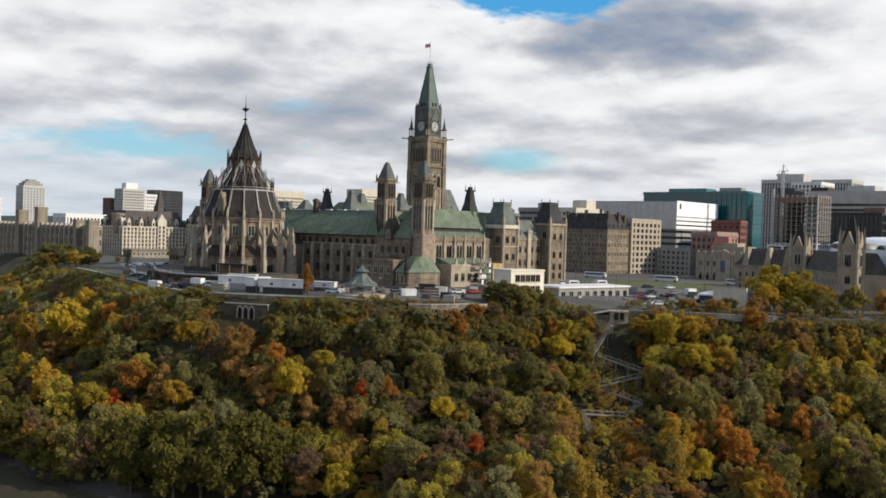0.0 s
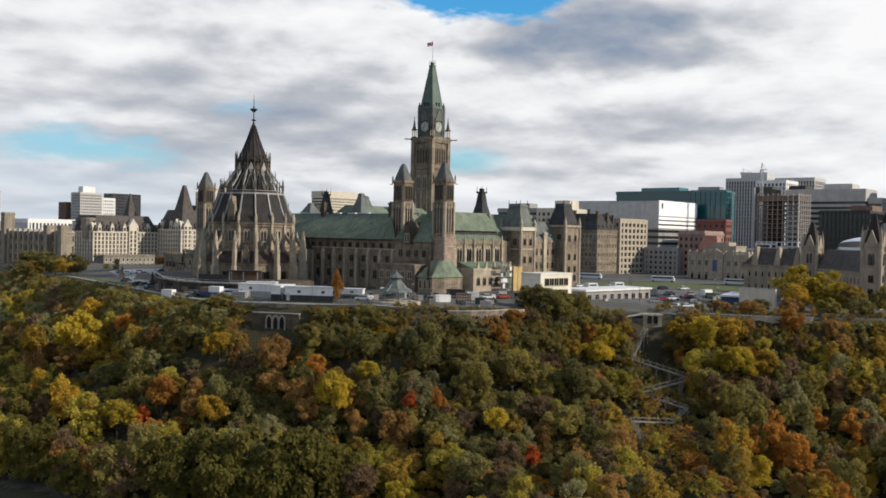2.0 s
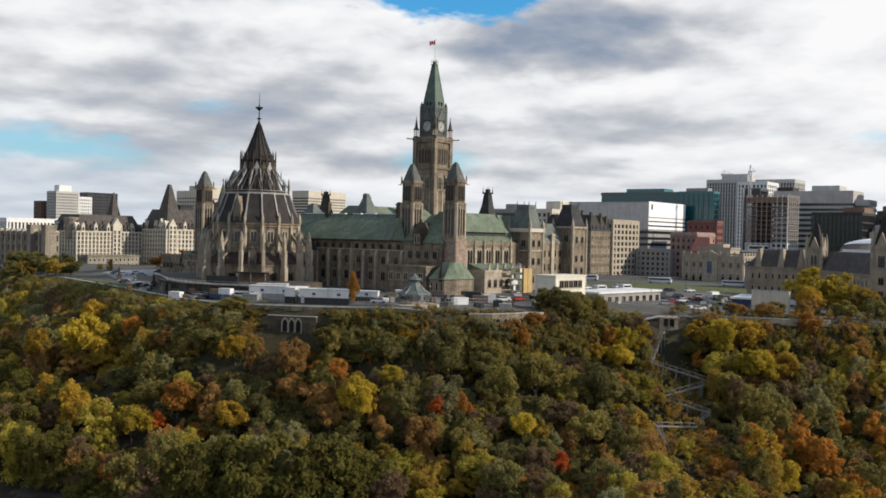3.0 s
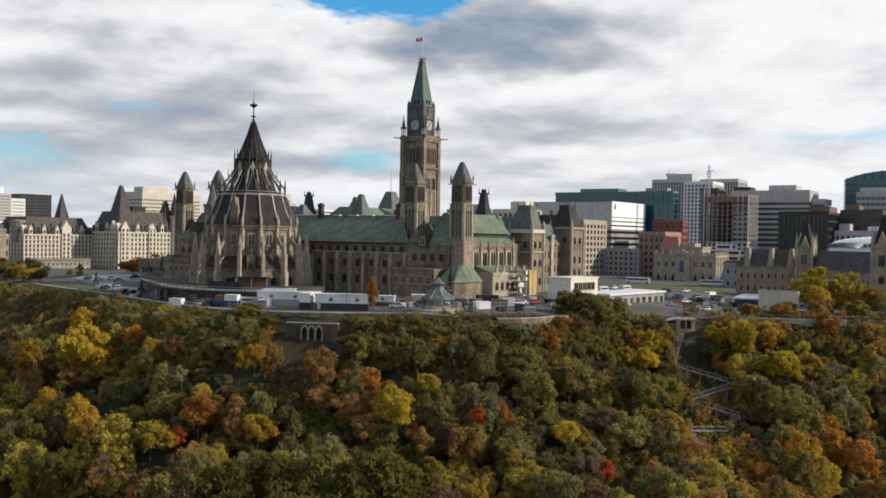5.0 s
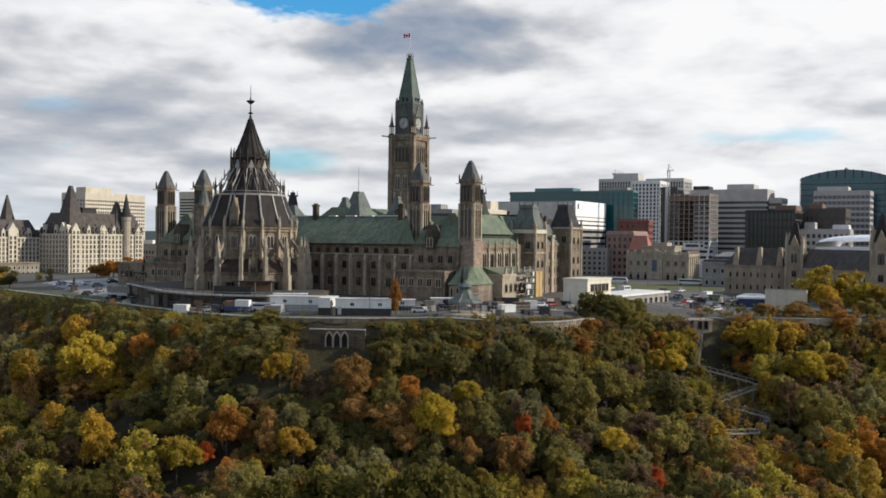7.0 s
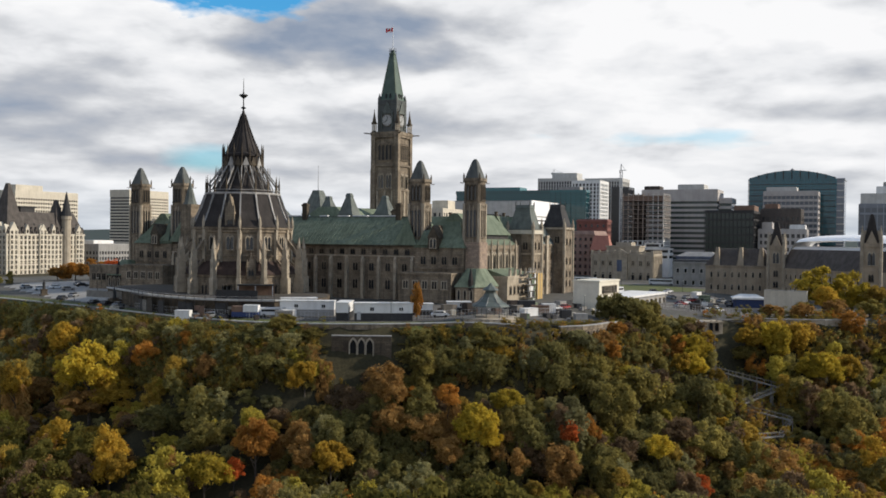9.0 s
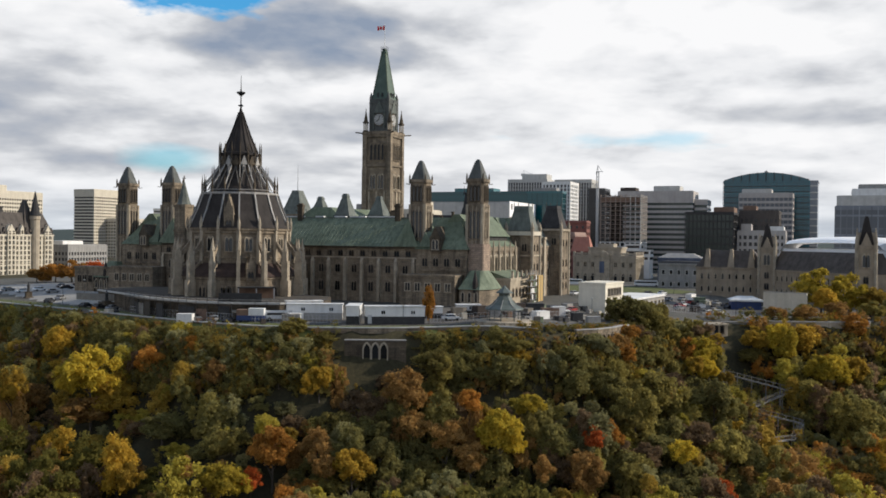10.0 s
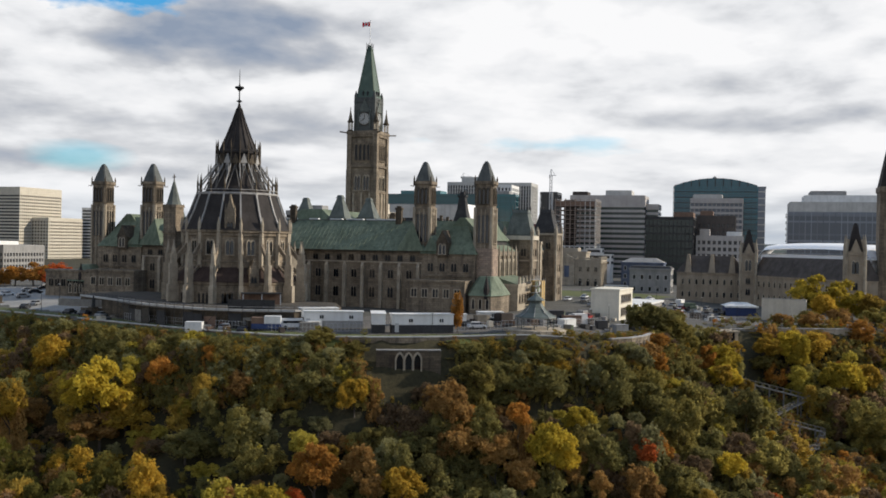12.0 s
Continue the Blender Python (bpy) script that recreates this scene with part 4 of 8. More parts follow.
    for vv in range(len(lf.v)):
        x_, y_, z_ = lf.v[vv]
        lf.v[vv] = (x_, (y_ + 0.3) * 0.6 + 0.22 * math.sin(-x_ * 2.6) * -x_ / 3.3, z_)
    part("flag_leaf", lf, FLAG_RED, t, "red leaf emblem")


COPPER_SPIRE = surface("spire copper sheet", (0.045, 0.072, 0.056), (0.105, 0.142, 0.113), 0.3, 2.5, rough=0.55, streak=0.45, stain=(0.03, 0.06, 0.05), bump=0.12)
CLOCK_WHITE = surface("opal dial glass", (0.26, 0.26, 0.25), (0.38, 0.38, 0.365), 1.0, 5.0, rough=0.4, bump=0.0)
FLAG_RED = surface("red flag cloth", (0.50, 0.015, 0.03), (0.62, 0.03, 0.045), 1.0, 6.0, bump=0.0)
FLAG_WHITE = surface("white flag cloth", (0.72, 0.72, 0.72), (0.82, 0.82, 0.82), 1.0, 6.0, bump=0.0)
# the iron-dark pane stands in for the unlit inside of the belfry
BELFRY = window_mesh("tall belfry opening", 1.2, 6.4, 1, True, 0.2, 0.34, STONE, IRON)
TOWER_PAIR = window_mesh("tower paired opening", 2.4, 5.6, 2, True, 0.2, 0.3, STONE_PALE)
clock_tower()


# ---- the round library ----
LEAD_DARK = surface("tarnished lead", (0.085, 0.08, 0.074), (0.17, 0.16, 0.148), 0.8, 6.0, rough=0.65, streak=0.3, bump=0.1)


def library():
    lib = thing("library_rotunda", 1.2, -97, 0, "sixteen-sided Gothic stone library with flying buttresses and dark conical roofs", "building")
    n = 16
    step = 2 * math.pi / n
    turn = step / 2

    def ring(r, k):
        w = turn + step * k
        return r * math.cos(w), r * math.sin(w)
    aisle = part("aisle_wall", Shape().lathe(0, 0, [(17.2, -2), (17.2, 0.6), (16.9, 0.8), (16.9, 6.6), (17.2, 6.8), (17.2, 7.4)], n, turn), STONE, lib)
    aroof = part("aisle_roof", Shape().lathe(0, 0, [(17.5, 7.4), (17.4, 7.6), (13.9, 11.6), (13.5, 11.6)], n, turn), AISLE_ROOF, lib, "red-brown sloping lean-to aisle roof")
    drum = part("drum", Shape().lathe(0, 0, [(14.2, 5), (14.2, 12.4), (14.35, 12.5), (14.35, 12.9), (14.1, 13.0), (14.1, 19.4), (14.5, 19.6), (14.5, 20.2), (14.9, 20.5), (14.9, 21.1)], n, turn), STONE, lib)
    roof = part("roof", Shape().lathe(0, 0, [(15.1, 21.1), (14.8, 21.5), (12.7, 26.0), (11.1, 30.4), (11.0, 30.9)], n, turn), COPPER_BROWN, lib, "dark brown lower conical roof with pale ribs")
    gallery = part("gallery", Shape().lathe(0, 0, [(11.0, 30.6), (11.2, 30.8), (11.2, 31.25), (10.9, 31.3), (10.9, 30.8)], n, turn), PALE_TRIM, lib, "pale parapet ring")
    for k in range(n):
        a, b = ring(10.95, k), ring(10.95, k + 1)
        part("rail", Shape().bar((*a, 32.0), (*b, 32.0), 0.16), PALE_TRIM, gallery)
    upper = part("upper_roof", Shape().lathe(0, 0, [(9.2, 31.2), (7.6, 33.0), (6.5, 35.4), (5.8, 38.0)], n, turn), COPPER_BROWN, lib, "dark upper sloping roof")
    lantern = part("lantern", Shape().lathe(0, 0, [(5.4, 36.5), (5.4, 42.0), (5.8, 42.2), (5.8, 42.8)], n, turn), COPPER_BROWN, lib, "dark lantern stage")
    spire = part("spire", Shape().lathe(0, 0, [(5.6, 42.8), (5.0, 43.3), (3.3, 47.2), (1.8, 51.2), (0.65, 54.8), (0.25, 56.2)], n, turn), COPPER_BROWN, lib, "dark conical spire")
    fin = Shape().lathe(0, 0, [(0.3, 55.8), (0.22, 56.5), (0.9, 56.9), (0.2, 57.3), (0.16, 59.6), (1.35, 60.6), (1.2, 60.9), (0.3, 61.0), (0.12, 62.0), (0.06, 65.6), (0.01, 65.9)], 8)
    part("finial", fin, IRON, spire, "tall iron finial with crown")
    for k in range(n):
        w = turn + step * k
        c, s = math.cos(w), math.sin(w)
        mid = w + step / 2
        mc, ms = math.cos(mid), math.sin(mid)
        deg = math.degrees(mid) + 90
        # ribs on the roofs
        rb = Shape()
        for (r0, z0), (r1, z1) in (((14.9, 21.3), (12.75, 26.0)), ((12.75, 26.0), (11.1, 30.6))):
            rb.bar((r0 * c, r0 * s, z0 + 0.1), (r1 * c, r1 * s, z1 + 0.1), 0.42, 0.4)
        part("rib", rb, PALE_TRIM, roof)
        r2 = Shape()
        for (r0, z0), (r1, z1) in (((5.1, 43.3), (3.35, 47.3)), ((3.35, 47.3), (1.85, 51.3)), ((1.85, 51.3), (0.7, 54.9))):
            r2.bar((r0 * c, r0 * s, z0), (r1 * c, r1 * s, z1), 0.18, 0.2)
        part("rib", r2, COPPER_BROWN, spire)
        # upper flying struts and their pinnacles
        part("flying_strut", Shape().bar((10.6 * c, 10.6 * s, 33.2), (8.0 * c, 8.0 * s, 36.4), 0.22, 0.36).bar((8.0 * c, 8.0 * s, 36.4), (5.9 * c, 5.9 * s, 39.4), 0.22, 0.36), PALE_TRIM, upper)
        pn = Shape().box(10.75 * c - 0.2, 10.75 * c + 0.2, 10.75 * s - 0.2, 10.75 * s + 0.2, 30.8, 33.8).lathe(10.75 * c, 10.75 * s, [(0.32, 33.8), (0.2, 34.4), (0.03, 36.4)], 6)
        part("pinnacle", pn, STONE_DARK, gallery)
        part("strut_spike", Shape().lathe(8.0 * c, 8.0 * s, [(0.2, 35.8), (0.15, 37.6), (0.02, 39.2)], 5), PALE_TRIM, upper)
        am = Shape().bar((9.1 * c, 9.1 * s, 32.0), (6.0 * mc, 6.0 * ms, 38.8), 0.2, 0.26)
        pc, ps = math.cos(w - step / 2), math.sin(w - step / 2)
        am.bar((9.1 * c, 9.1 * s, 32.0), (6.0 * pc, 6.0 * ps, 38.8), 0.2, 0.26)
        part("arched_strut", am, LEAD_DARK, upper)
        # gablets and spikes of the lantern
        g = Shape().gable(-1.05, 1.05, -0.25, 0.5, 39.4, 42.0).box(-0.45, 0.45, -0.1, 0.4, 37.2, 39.8)
        ob = part("gablet", g, PALE_TRIM if k % 2 else STONE_DARK, lantern)
        ob.matrix_basis = pose(5.75 * mc, 5.75 * ms, 0, 0, 0, deg)
        part("crown_spike", Shape().lathe(6.0 * c, 6.0 * s, [(0.24, 36.8), (0.2, 44.2), (0.02, 46.0)], 5), STONE_DARK, lantern)
        # drum windows, aisle windows
        put("window", WIN_DRUM, drum, 13.83 * mc, 13.83 * ms, 14.6, deg)
        put("window", WIN_TRIPLE_AISLE, aisle, 16.58 * mc, 16.58 * ms, 1.9, deg)
        # flying buttress: pier, pinnacle, raking arch
        pier = Shape()
        for r, wd, z0, z1 in ((18.4, 1.15, -2, 6.5), (18.3, 0.95, 6.5, 12.0), (18.2, 0.75, 12.0, 14.6)):
            h = 1.5 if z0 < 0 else 1.15 if z0 < 7 else 0.8
            poly = [((r - h) * c + wd / 2 * s, (r - h) * s - wd / 2 * c), ((r + h) * c + wd / 2 * s, (r + h) * s - wd / 2 * c),
                    ((r + h) * c - wd / 2 * s, (r + h) * s + wd / 2 * c), ((r - h) * c - wd / 2 * s, (r - h) * s + wd / 2 * c)]
            pier.prism(poly, z0, z1)
        pier.lathe(18.2 * c, 18.2 * s, [(0.6, 14.6), (0.7, 15.0), (0.05, 18.4)], 6)
        part("buttress_pier", pier, STONE_PALE, lib)
        part("flying_arch", Shape().bar((18.2 * c, 18.2 * s, 12.6), (14.1 * c, 14.1 * s, 17.6), 0.7, 0.95).bar((18.2 * c, 18.2 * s, 8.8), (14.1 * c, 14.1 * s, 12.0), 0.6, 0.6), STONE, lib)
        pil = Shape().bar((14.35 * c, 14.35 * s, 11), (14.35 * c, 14.35 * s, 21.4), 0.9).lathe(14.75 * c, 14.75 * s, [(0.45, 20.6), (0.5, 22.6), (0.04, 24.6)], 6)
        part("pilaster", pil, STONE_PALE, drum)
    # stone dormers: one high on the roof, one on the aisle
    for deg, r, z0, z1, w, d in ((GABLE_AZ, 13.9, 20.6, 29.8, 2.3, 3.2), (GABLE_AZ + 180, 13.9, 20.6, 29.8, 2.3, 3.2), (GABLE_LOW, 17.0, 6.4, 13.2, 2.2, 3.4), (GABLE_LOW + 112.5, 17.0, 6.4, 13.2, 2.2, 3.4)):
        q = radians(deg)
        h = z1 - z0
        g = Shape().box(-w / 2, w / 2, -0.4, d, z0, z0 + h * 0.45).gable(-w / 2 - 0.3, w / 2 + 0.3, -0.55, d, z0 + h * 0.45, z1)
        g.lathe(0, -0.3, [(0.3, z1 - 0.9), (0.3, z1 + 0.3), (0.05, z1 + 0.9)], 6)
        for k in (-1, 1):
            g.lathe(k * w / 2, -0.4, [(0.3, z0), (0.3, z0 + h * 0.6), (0.03, z0 + h * 0.82)], 6)
        ob = part("stone_dormer", g, STONE, lib, "pointed stone dormer gable")
        ob.matrix_basis = pose(r * math.cos(q), r * math.sin(q), 0, 0, 0, deg + 90)
        put("window", WIN_PAIR_LOW, ob, 0, -0.4, z0 + 0.9, 0)
    # corridor to the main block, stair turret
    link = thing("library_corridor", 0, -76, -2, "low stone corridor joining the library to the main block", "building")
    part("wall", Shape().box(-6, 6, -8, 4, 0, 14), STONE, link)
    part("roof", Shape().hip(-6.4, 6.4, -8, 4, 14, 18, 5, 0.2), COPPER_BROWN, link)
    st = thing("stair_turret", -21.5, -93.5, -2, "square stone stair turret with pointed grey-green spire and cross", "tower")
    tw = Shape().box(-2.0, 2.0, -2.0, 2.0, 0, 30.0).box(-2.25, 2.25, -2.25, 2.25, 22.0, 22.6).box(-2.2, 2.2, -2.2, 2.2, 29.4, 30.2)
    part("shaft", tw, STONE, st)
    part("spire", Shape().lathe(0, 0, [(2.3, 30.2), (1.9, 31.0), (0.2, 37.2)], 8, 0.39), COPPER_GREY, st, "grey-green spire")
    part("cross", Shape().bar((0, 0, 37.0), (0, 0, 39.0), 0.22).bar((-0.6, 0, 38.2), (0.6, 0, 38.2), 0.22), STONE_DARK, st)
    part("annexe", Shape().box(-2, 16, 2.4, 15, 0, 20), STONE, st)


GABLE_AZ, GABLE_LOW = -67.5, -45.0
WIN_DRUM = window_mesh("drum paired lancet", 2.2, 4.0, 2, True, 0.18, 0.24)
WIN_TRIPLE_AISLE = window_mesh("aisle triple lancet", 3.6, 3.0, 3, True, 0.5, 0.2, STONE)
library()


# ---- the town behind ----
def office(name, label, u0, u1, v0, v1, z0, z1, floors, skin, pane, bays=(0, 0), band=0.45, pier=0.5, top=1.5, faces="NW", plant=None, group="office buildings of the town"):
    """A block of floors: a glass core, a slab edge at each floor, and piers between the bays where it has them."""
    t = thing(name, (u0 + u1) / 2, (v0 + v1) / 2, z0, label, "building", group)
    a, b, h = (u1 - u0) / 2, (v1 - v0) / 2, z1 - z0
    core = part("glazing", Shape().box(-a + 0.5, a - 0.5, -b + 0.5, b - 0.5, 0, h - 0.5), pane, t, "dark window glass")
    fl = (h - top) / floors
    slab = Shape().box(-a, a, -b, b, -fl * band / 2, fl * band / 2).mesh("spandrel", skin)
    for i in range(1, floors):
        put("spandrel", slab, t, 0, 0, fl * i)
    part("parapet", Shape().box(-a, a, -b, b, h - top - fl * band / 2, h).box(-a + 0.6, a - 0.6, -b + 0.6, b - 0.6, h, h + 0.25), skin, t)
    part("base", Shape().box(-a, a, -b, b, 0, fl * 0.35), skin, t)
    for n, half, kind in ((bays[0], a, "N"), (bays[1], b, "W")):
        if n and kind in faces:
            w = pier * 2 * half / n
            col = Shape().box(-w / 2, w / 2, -0.06, 0.5, 0, h - 0.2).mesh("pier", skin)
            for i in range(n + 1):
                k = -half + 2 * half * i / n
                k = min(max(k, -half + w / 2 - 0.05), half - w / 2 + 0.05)
                if kind == "N":
                    put("pier", col, t, k, -b, 0, 0)
                else:
                    put("pier", col, t, a, k, 0, 90)
    for x0, x1, y0, y1, hh, mat in plant or ():
        part("roof_plant", Shape().box(x0, x1, y0, y1, h, h + hh).box(x0 + 0.4, x1 - 0.4, y0 + 0.4, y1 - 0.4, h + hh, h + hh + 0.3), mat, t)
    return t


def old_block(name, label, u0, u1, v0, v1, z0, eave, top, skin, roof_mat, cols, rows, inset=4.0, category="building", dormers=0, group="", rz_faces=(0, 90), win=None):
    """A masonry block with rows of windows, a cornice and a steep roof."""
    t = thing(name, (u0 + u1) / 2, (v0 + v1) / 2, z0, label, category, group)
    a, b, e, h = (u1 - u0) / 2, (v1 - v0) / 2, eave - z0, top - z0
    w = part("wall", Shape().box(-a, a, -b, b, 0, e).box(-a - 0.4, a + 0.4, -b - 0.4, b + 0.4, e - 0.9, e).box(-a - 0.2, a + 0.2, -b - 0.2, b + 0.2, e * 0.3, e * 0.3 + 0.4), skin, t)
    r = part("roof", Shape().hip(-a - 0.2, a + 0.2, -b - 0.2, b + 0.2, e, h, inset, inset), roof_mat, t) if h > e + 0.5 else None
    fl = (e - 1.2) / rows
    for rz, n, p, q in ((0, cols[0], (-a + 0.4, -b), (a - 0.4, -b)), (90, cols[1], (a, -b + 0.4), (a, b - 0.4))):
        for i in range(rows):
            if n and rz in rz_faces:
                row("window", win or WIN_TOWN, w, p, q, n, fl * (i + 0.28), rz)
    if r:
        for i in range(dormers):
            k = (i + 0.5) / dormers
            dormer(r, -a + 2 * a * k, -b + 0.5, e + 0.5, 0, 1.5, 2.6, 2.6, roof_mat)
            if i < dormers * b / a:
                dormer(r, a - 0.5, -b + 2 * b * (i + 0.5) / max(1, int(dormers * b / a + 0.999)), e + 0.5, 90, 1.5, 2.6, 2.6, roof_mat)
    return t


WIN_TOWN = window_mesh("town window", 1.5, 2.2, 1, False, 0.2, 0.14, CONCRETE)
WIN_CREAM = window_mesh("hotel window", 1.75, 2.5, 2, False, 0.16, 0.14, CREAM)
WIN_BRICK = window_mesh("brick house window", 1.5, 2.0, 1, False, 0.16, 0.12, RED_BRICK)
WIN_STONE = window_mesh("stone block window", 1.7, 2.6, 2, False, 0.2, 0.16, STONE_PALE)
WIN_NARROW = window_mesh("narrow window", 1.0, 2.4, 1, True, 0.2, 0.16, STONE_PALE)
DECK_BROWN = surface("dark raw concrete", (0.030, 0.024, 0.021), (0.075, 0.060, 0.052), 0.4, 3.0)
CLEAN_WHITE = surface("clean white cladding", (0.74, 0.74, 0.74), (0.84, 0.84, 0.84), 0.2, 3.0, rough=0.6, bump=0.03)

# west of the tower: offices beyond the street
office("office_block", "broad teal glass office slab", -208, -100, 525, 560, -5, 64, 15, GLASS_TEAL, GLASS_TEAL, (0, 0), 0.12, top=2.5, plant=[(-30, 10, -10, 10, 3.5, GLASS_TEAL)])
office("office_tower", "dark teal glass office tower", -66, -37, 392, 404, -5, 57, 15, GLASS_TEAL, GLASS_TEAL, (7, 4), 0.1, 0.07, top=1.5, plant=[(-9, 9, -4, 4, 2.5, CONCRETE_GREY)])
tb = office("government_office", "white clad office block with dark ribbon windows", -133, -57, 322, 385, -5, 46, 11, CONCRETE_GREY, GLASS_DARK, (0, 0), 0.55, top=2.0)
part("white_panel", Shape().box(37.9, 38.4, -31.6, 31.6, 40.2, 51.4), CLEAN_WHITE, tb, "broad white upper panel")
for i_, z_ in enumerate((37.4, 34.3, 31.2)):
    part("white_band", Shape().box(37.9, 38.3, -31.6, 31.6, z_, z_ + 2.0), CLEAN_WHITE, tb)
part("canopy_word", Shape().box(38.4, 38.5, -28, -25.5, 45.5, 49.5), IRON, tb, "dark vertical sign plate")
part("grey_front", Shape().box(-38, 38, -31.9, -31.45, 31, 50.6), CONCRETE, tb, "plain pale upper front")
office("office_tower", "tall pale concrete twin tower with vertical fins", -244, -190, 870, 910, -5, 98, 22, CONCRETE, GLASS_DARK, (15, 8), 0.12, 0.4, top=4.0, plant=[(-10, 24, -12, 12, 7, CONCRETE)])
office("office_tower", "tall pale concrete twin tower with vertical fins", -180, -131, 870, 910, -5, 97, 22, CONCRETE, GLASS_DARK, (14, 8), 0.12, 0.4, top=4.0)
office("office_tower", "white concrete tower with dark window strips", -176, -140, 800, 840, -5, 90, 20, WHITE, GLASS_DARK, (8, 6), 0.25, 0.4, top=3.0)
sk = thing("building_shell", 15, 374, -5, "unfinished frame tower with bare slabs, rust-brown above and pale below", "building", "office buildings of the town")
# dark box added to stand in for the shaded interior between the slabs
part("lift_core", Shape().box(-10, -2, -3, 7, 0, 57), DECK_BROWN, sk, "dark inner core")
FRAME_TAN = surface("tan raw concrete", (0.20, 0.155, 0.125), (0.34, 0.275, 0.23), 0.4, 3.0, streak=0.3)
for z_ in range(17):
    pale_ = z_ < 7
    part("floor_slab", Shape().box(-15.2, 15.2, -12.2, 12.2, 3.3 * z_ + 2.75, 3.3 * z_ + (3.35 if pale_ else 3.1)), WHITE if pale_ else FRAME_TAN, sk)
    if not pale_:
        part("guard_rail", Shape().box(-15.2, 15.2, -12.25, -12.15, 3.3 * z_ + 4.1, 3.3 * z_ + 4.25).box(15.15, 15.25, -12.2, 12.2, 3.3 * z_ + 4.1, 3.3 * z_ + 4.25), FRAME_TAN, sk)
part("top_sheeting", Shape().box(-15.0, 14.0, -12.0, 12.0, 51.9, 55.4), BROWN_BRICK, sk, "brown sheeted top storeys")
post_low_ = Shape().box(-0.5, 0.5, -0.3, 0.3, 0, 23).mesh("post", WHITE)
post_high_ = Shape().box(-0.3, 0.3, -0.3, 0.3, 0, 34.5).mesh("post", FRAME_TAN)
post_pale_ = Shape().box(-0.32, 0.32, -0.32, 0.32, 0, 34.5).mesh("post", CONCRETE)
for k_ in range(9):
    put("post", post_low_, sk, -14.6 + 29.2 * k_ / 8, -11.9, 0)
    put("post", post_high_ if k_ < 6 else post_pale_, sk, -14.6 + 29.2 * k_ / 8, -11.8, 23)
for k_ in range(6):
    put("post", post_low_, sk, 14.9, -11.0 + 22 * k_ / 5, 0, 90)
    put("post", post_pale_, sk, 14.8, -11.0 + 22 * k_ / 5, 23)
part("hoist_mast", Shape().bar((-17, -12.5, 0), (-17, -12.5, 62), 0.9).bar((-17, -12.5, 10), (-15, -12.5, 10), 0.3).bar((-17, -12.5, 40), (-15, -12.5, 40), 0.3), STEEL, sk)
office("office_tower", "slim dark glass tower beside the unfinished frame", -22, -8, 412, 430, -5, 60, 15, GLASS_DARK, GLASS_DARK, (5, 6), 0.15, 0.12, top=1.5)
office("office_block", "wide grey stone office slab with ribbon windows", 2, 60, 412, 440, -5, 57.5, 14, PINK_STONE, GLASS_GREEN, (0, 0), 0.5, top=8.0, plant=[(-2, 18, -9, 9, 4.0, CONCRETE), (-28, -16, -9, 5, 3.0, DECK_BROWN)])
office("office_annexe", "stepped pinkish grey end of the stone office slab", 60.2, 70, 416, 438, -5, 51, 13, PINK_STONE, GLASS_GREEN, (0, 0), 0.5, top=3.0)
fo = office("office_tower", "blue glass office tower with curved roof", 79, 142, 436, 470, -5, 66, 16, GLASS_BLUE, GLASS_BLUE, (14, 8), 0.12, 0.06, top=1.0)
cr_ = Shape()
arc_ = [(-31 + 62 * i / 16, 71 + 6.5 * (1 - ((-31 + 62 * i / 16) / 33) ** 2)) for i in range(17)]
cr_.add([(x, y, z) for y in (-16, 16) for x, z in [(-31, 70)] + arc_ + [(31, 70)]],
        [tuple(range(19)), tuple(reversed(range(19, 38)))] + [(i, i + 1, i + 20, i + 19) for i in range(18)])
part("curved_roof", cr_, GLASS_BLUE, fo, "curved blue glass roof")
for k_ in range(11):
    x_ = -30 + 6 * k_
    part("roof_rib", Shape().bar((x_, -16.3, 70), (x_, -16.3, 71.2 + 6.5 * (1 - (x_ / 33) ** 2)), 0.5), SLATE, fo)
part("mast_stub", Shape().lathe(-1, 0, [(2.2, 77), (1.6, 79), (0.2, 80.2)], 8), CONCRETE_GREY, fo)
for k_ in range(16):
    part("floor_band", Shape().box(-31.6, 31.6, -17.25, 17.25, 4.2 * k_ + 3.8, 4.2 * k_ + 4.1), SLATE, fo)
part("edge_frame", Shape().box(31.6, 37.0, -16.6, 16.0, 0, 70).box(31.4, 37.4, -17.0, 16.4, 70, 71), GLASS_GREY, fo, "paler glazed side bay")
for k_ in range(14):
    part("side_fin", Shape().box(31.7, 37.1, -16.9, -16.5, 5 * k_ + 1.5, 5 * k_ + 2.4), CONCRETE, fo)
part("penthouse", Shape().box(-10, 18, -14, 10, 66, 70.5), CONCRETE_GREY, fo)
office("office_block", "grey office block with pale ribbon bands", 94, 131.5, 402, 424, -5, 55, 14, PINK_STONE, GLASS_GREY, (12, 6), 0.42, 0.1, top=2.5, plant=[(-17, 4, -7, 7, 3.0, CONCRETE)])
office("office_block", "blue-grey glazed office block with pale stepped top", 160, 240, 332, 372, -5, 43, 11, GLASS_GREY, GLASS_GREY, (22, 10), 0.3, 0.16, top=2.0, plant=[(-39, 39, -19, 19, 6.5, CONCRETE), (-30, 30, -16, 16, 11.0, WHITE), (-26, -4, -12, 12, 14.0, CONCRETE_GREY)])
office("dark_office", "large dark glass office block", 75, 104, 268, 300, -5, 37, 9, SLATE, GLASS_GREEN, (12, 10), 0.2, 0.12, top=1.0, plant=[(2, 14, -10, 10, 3.0, BROWN_BRICK)])
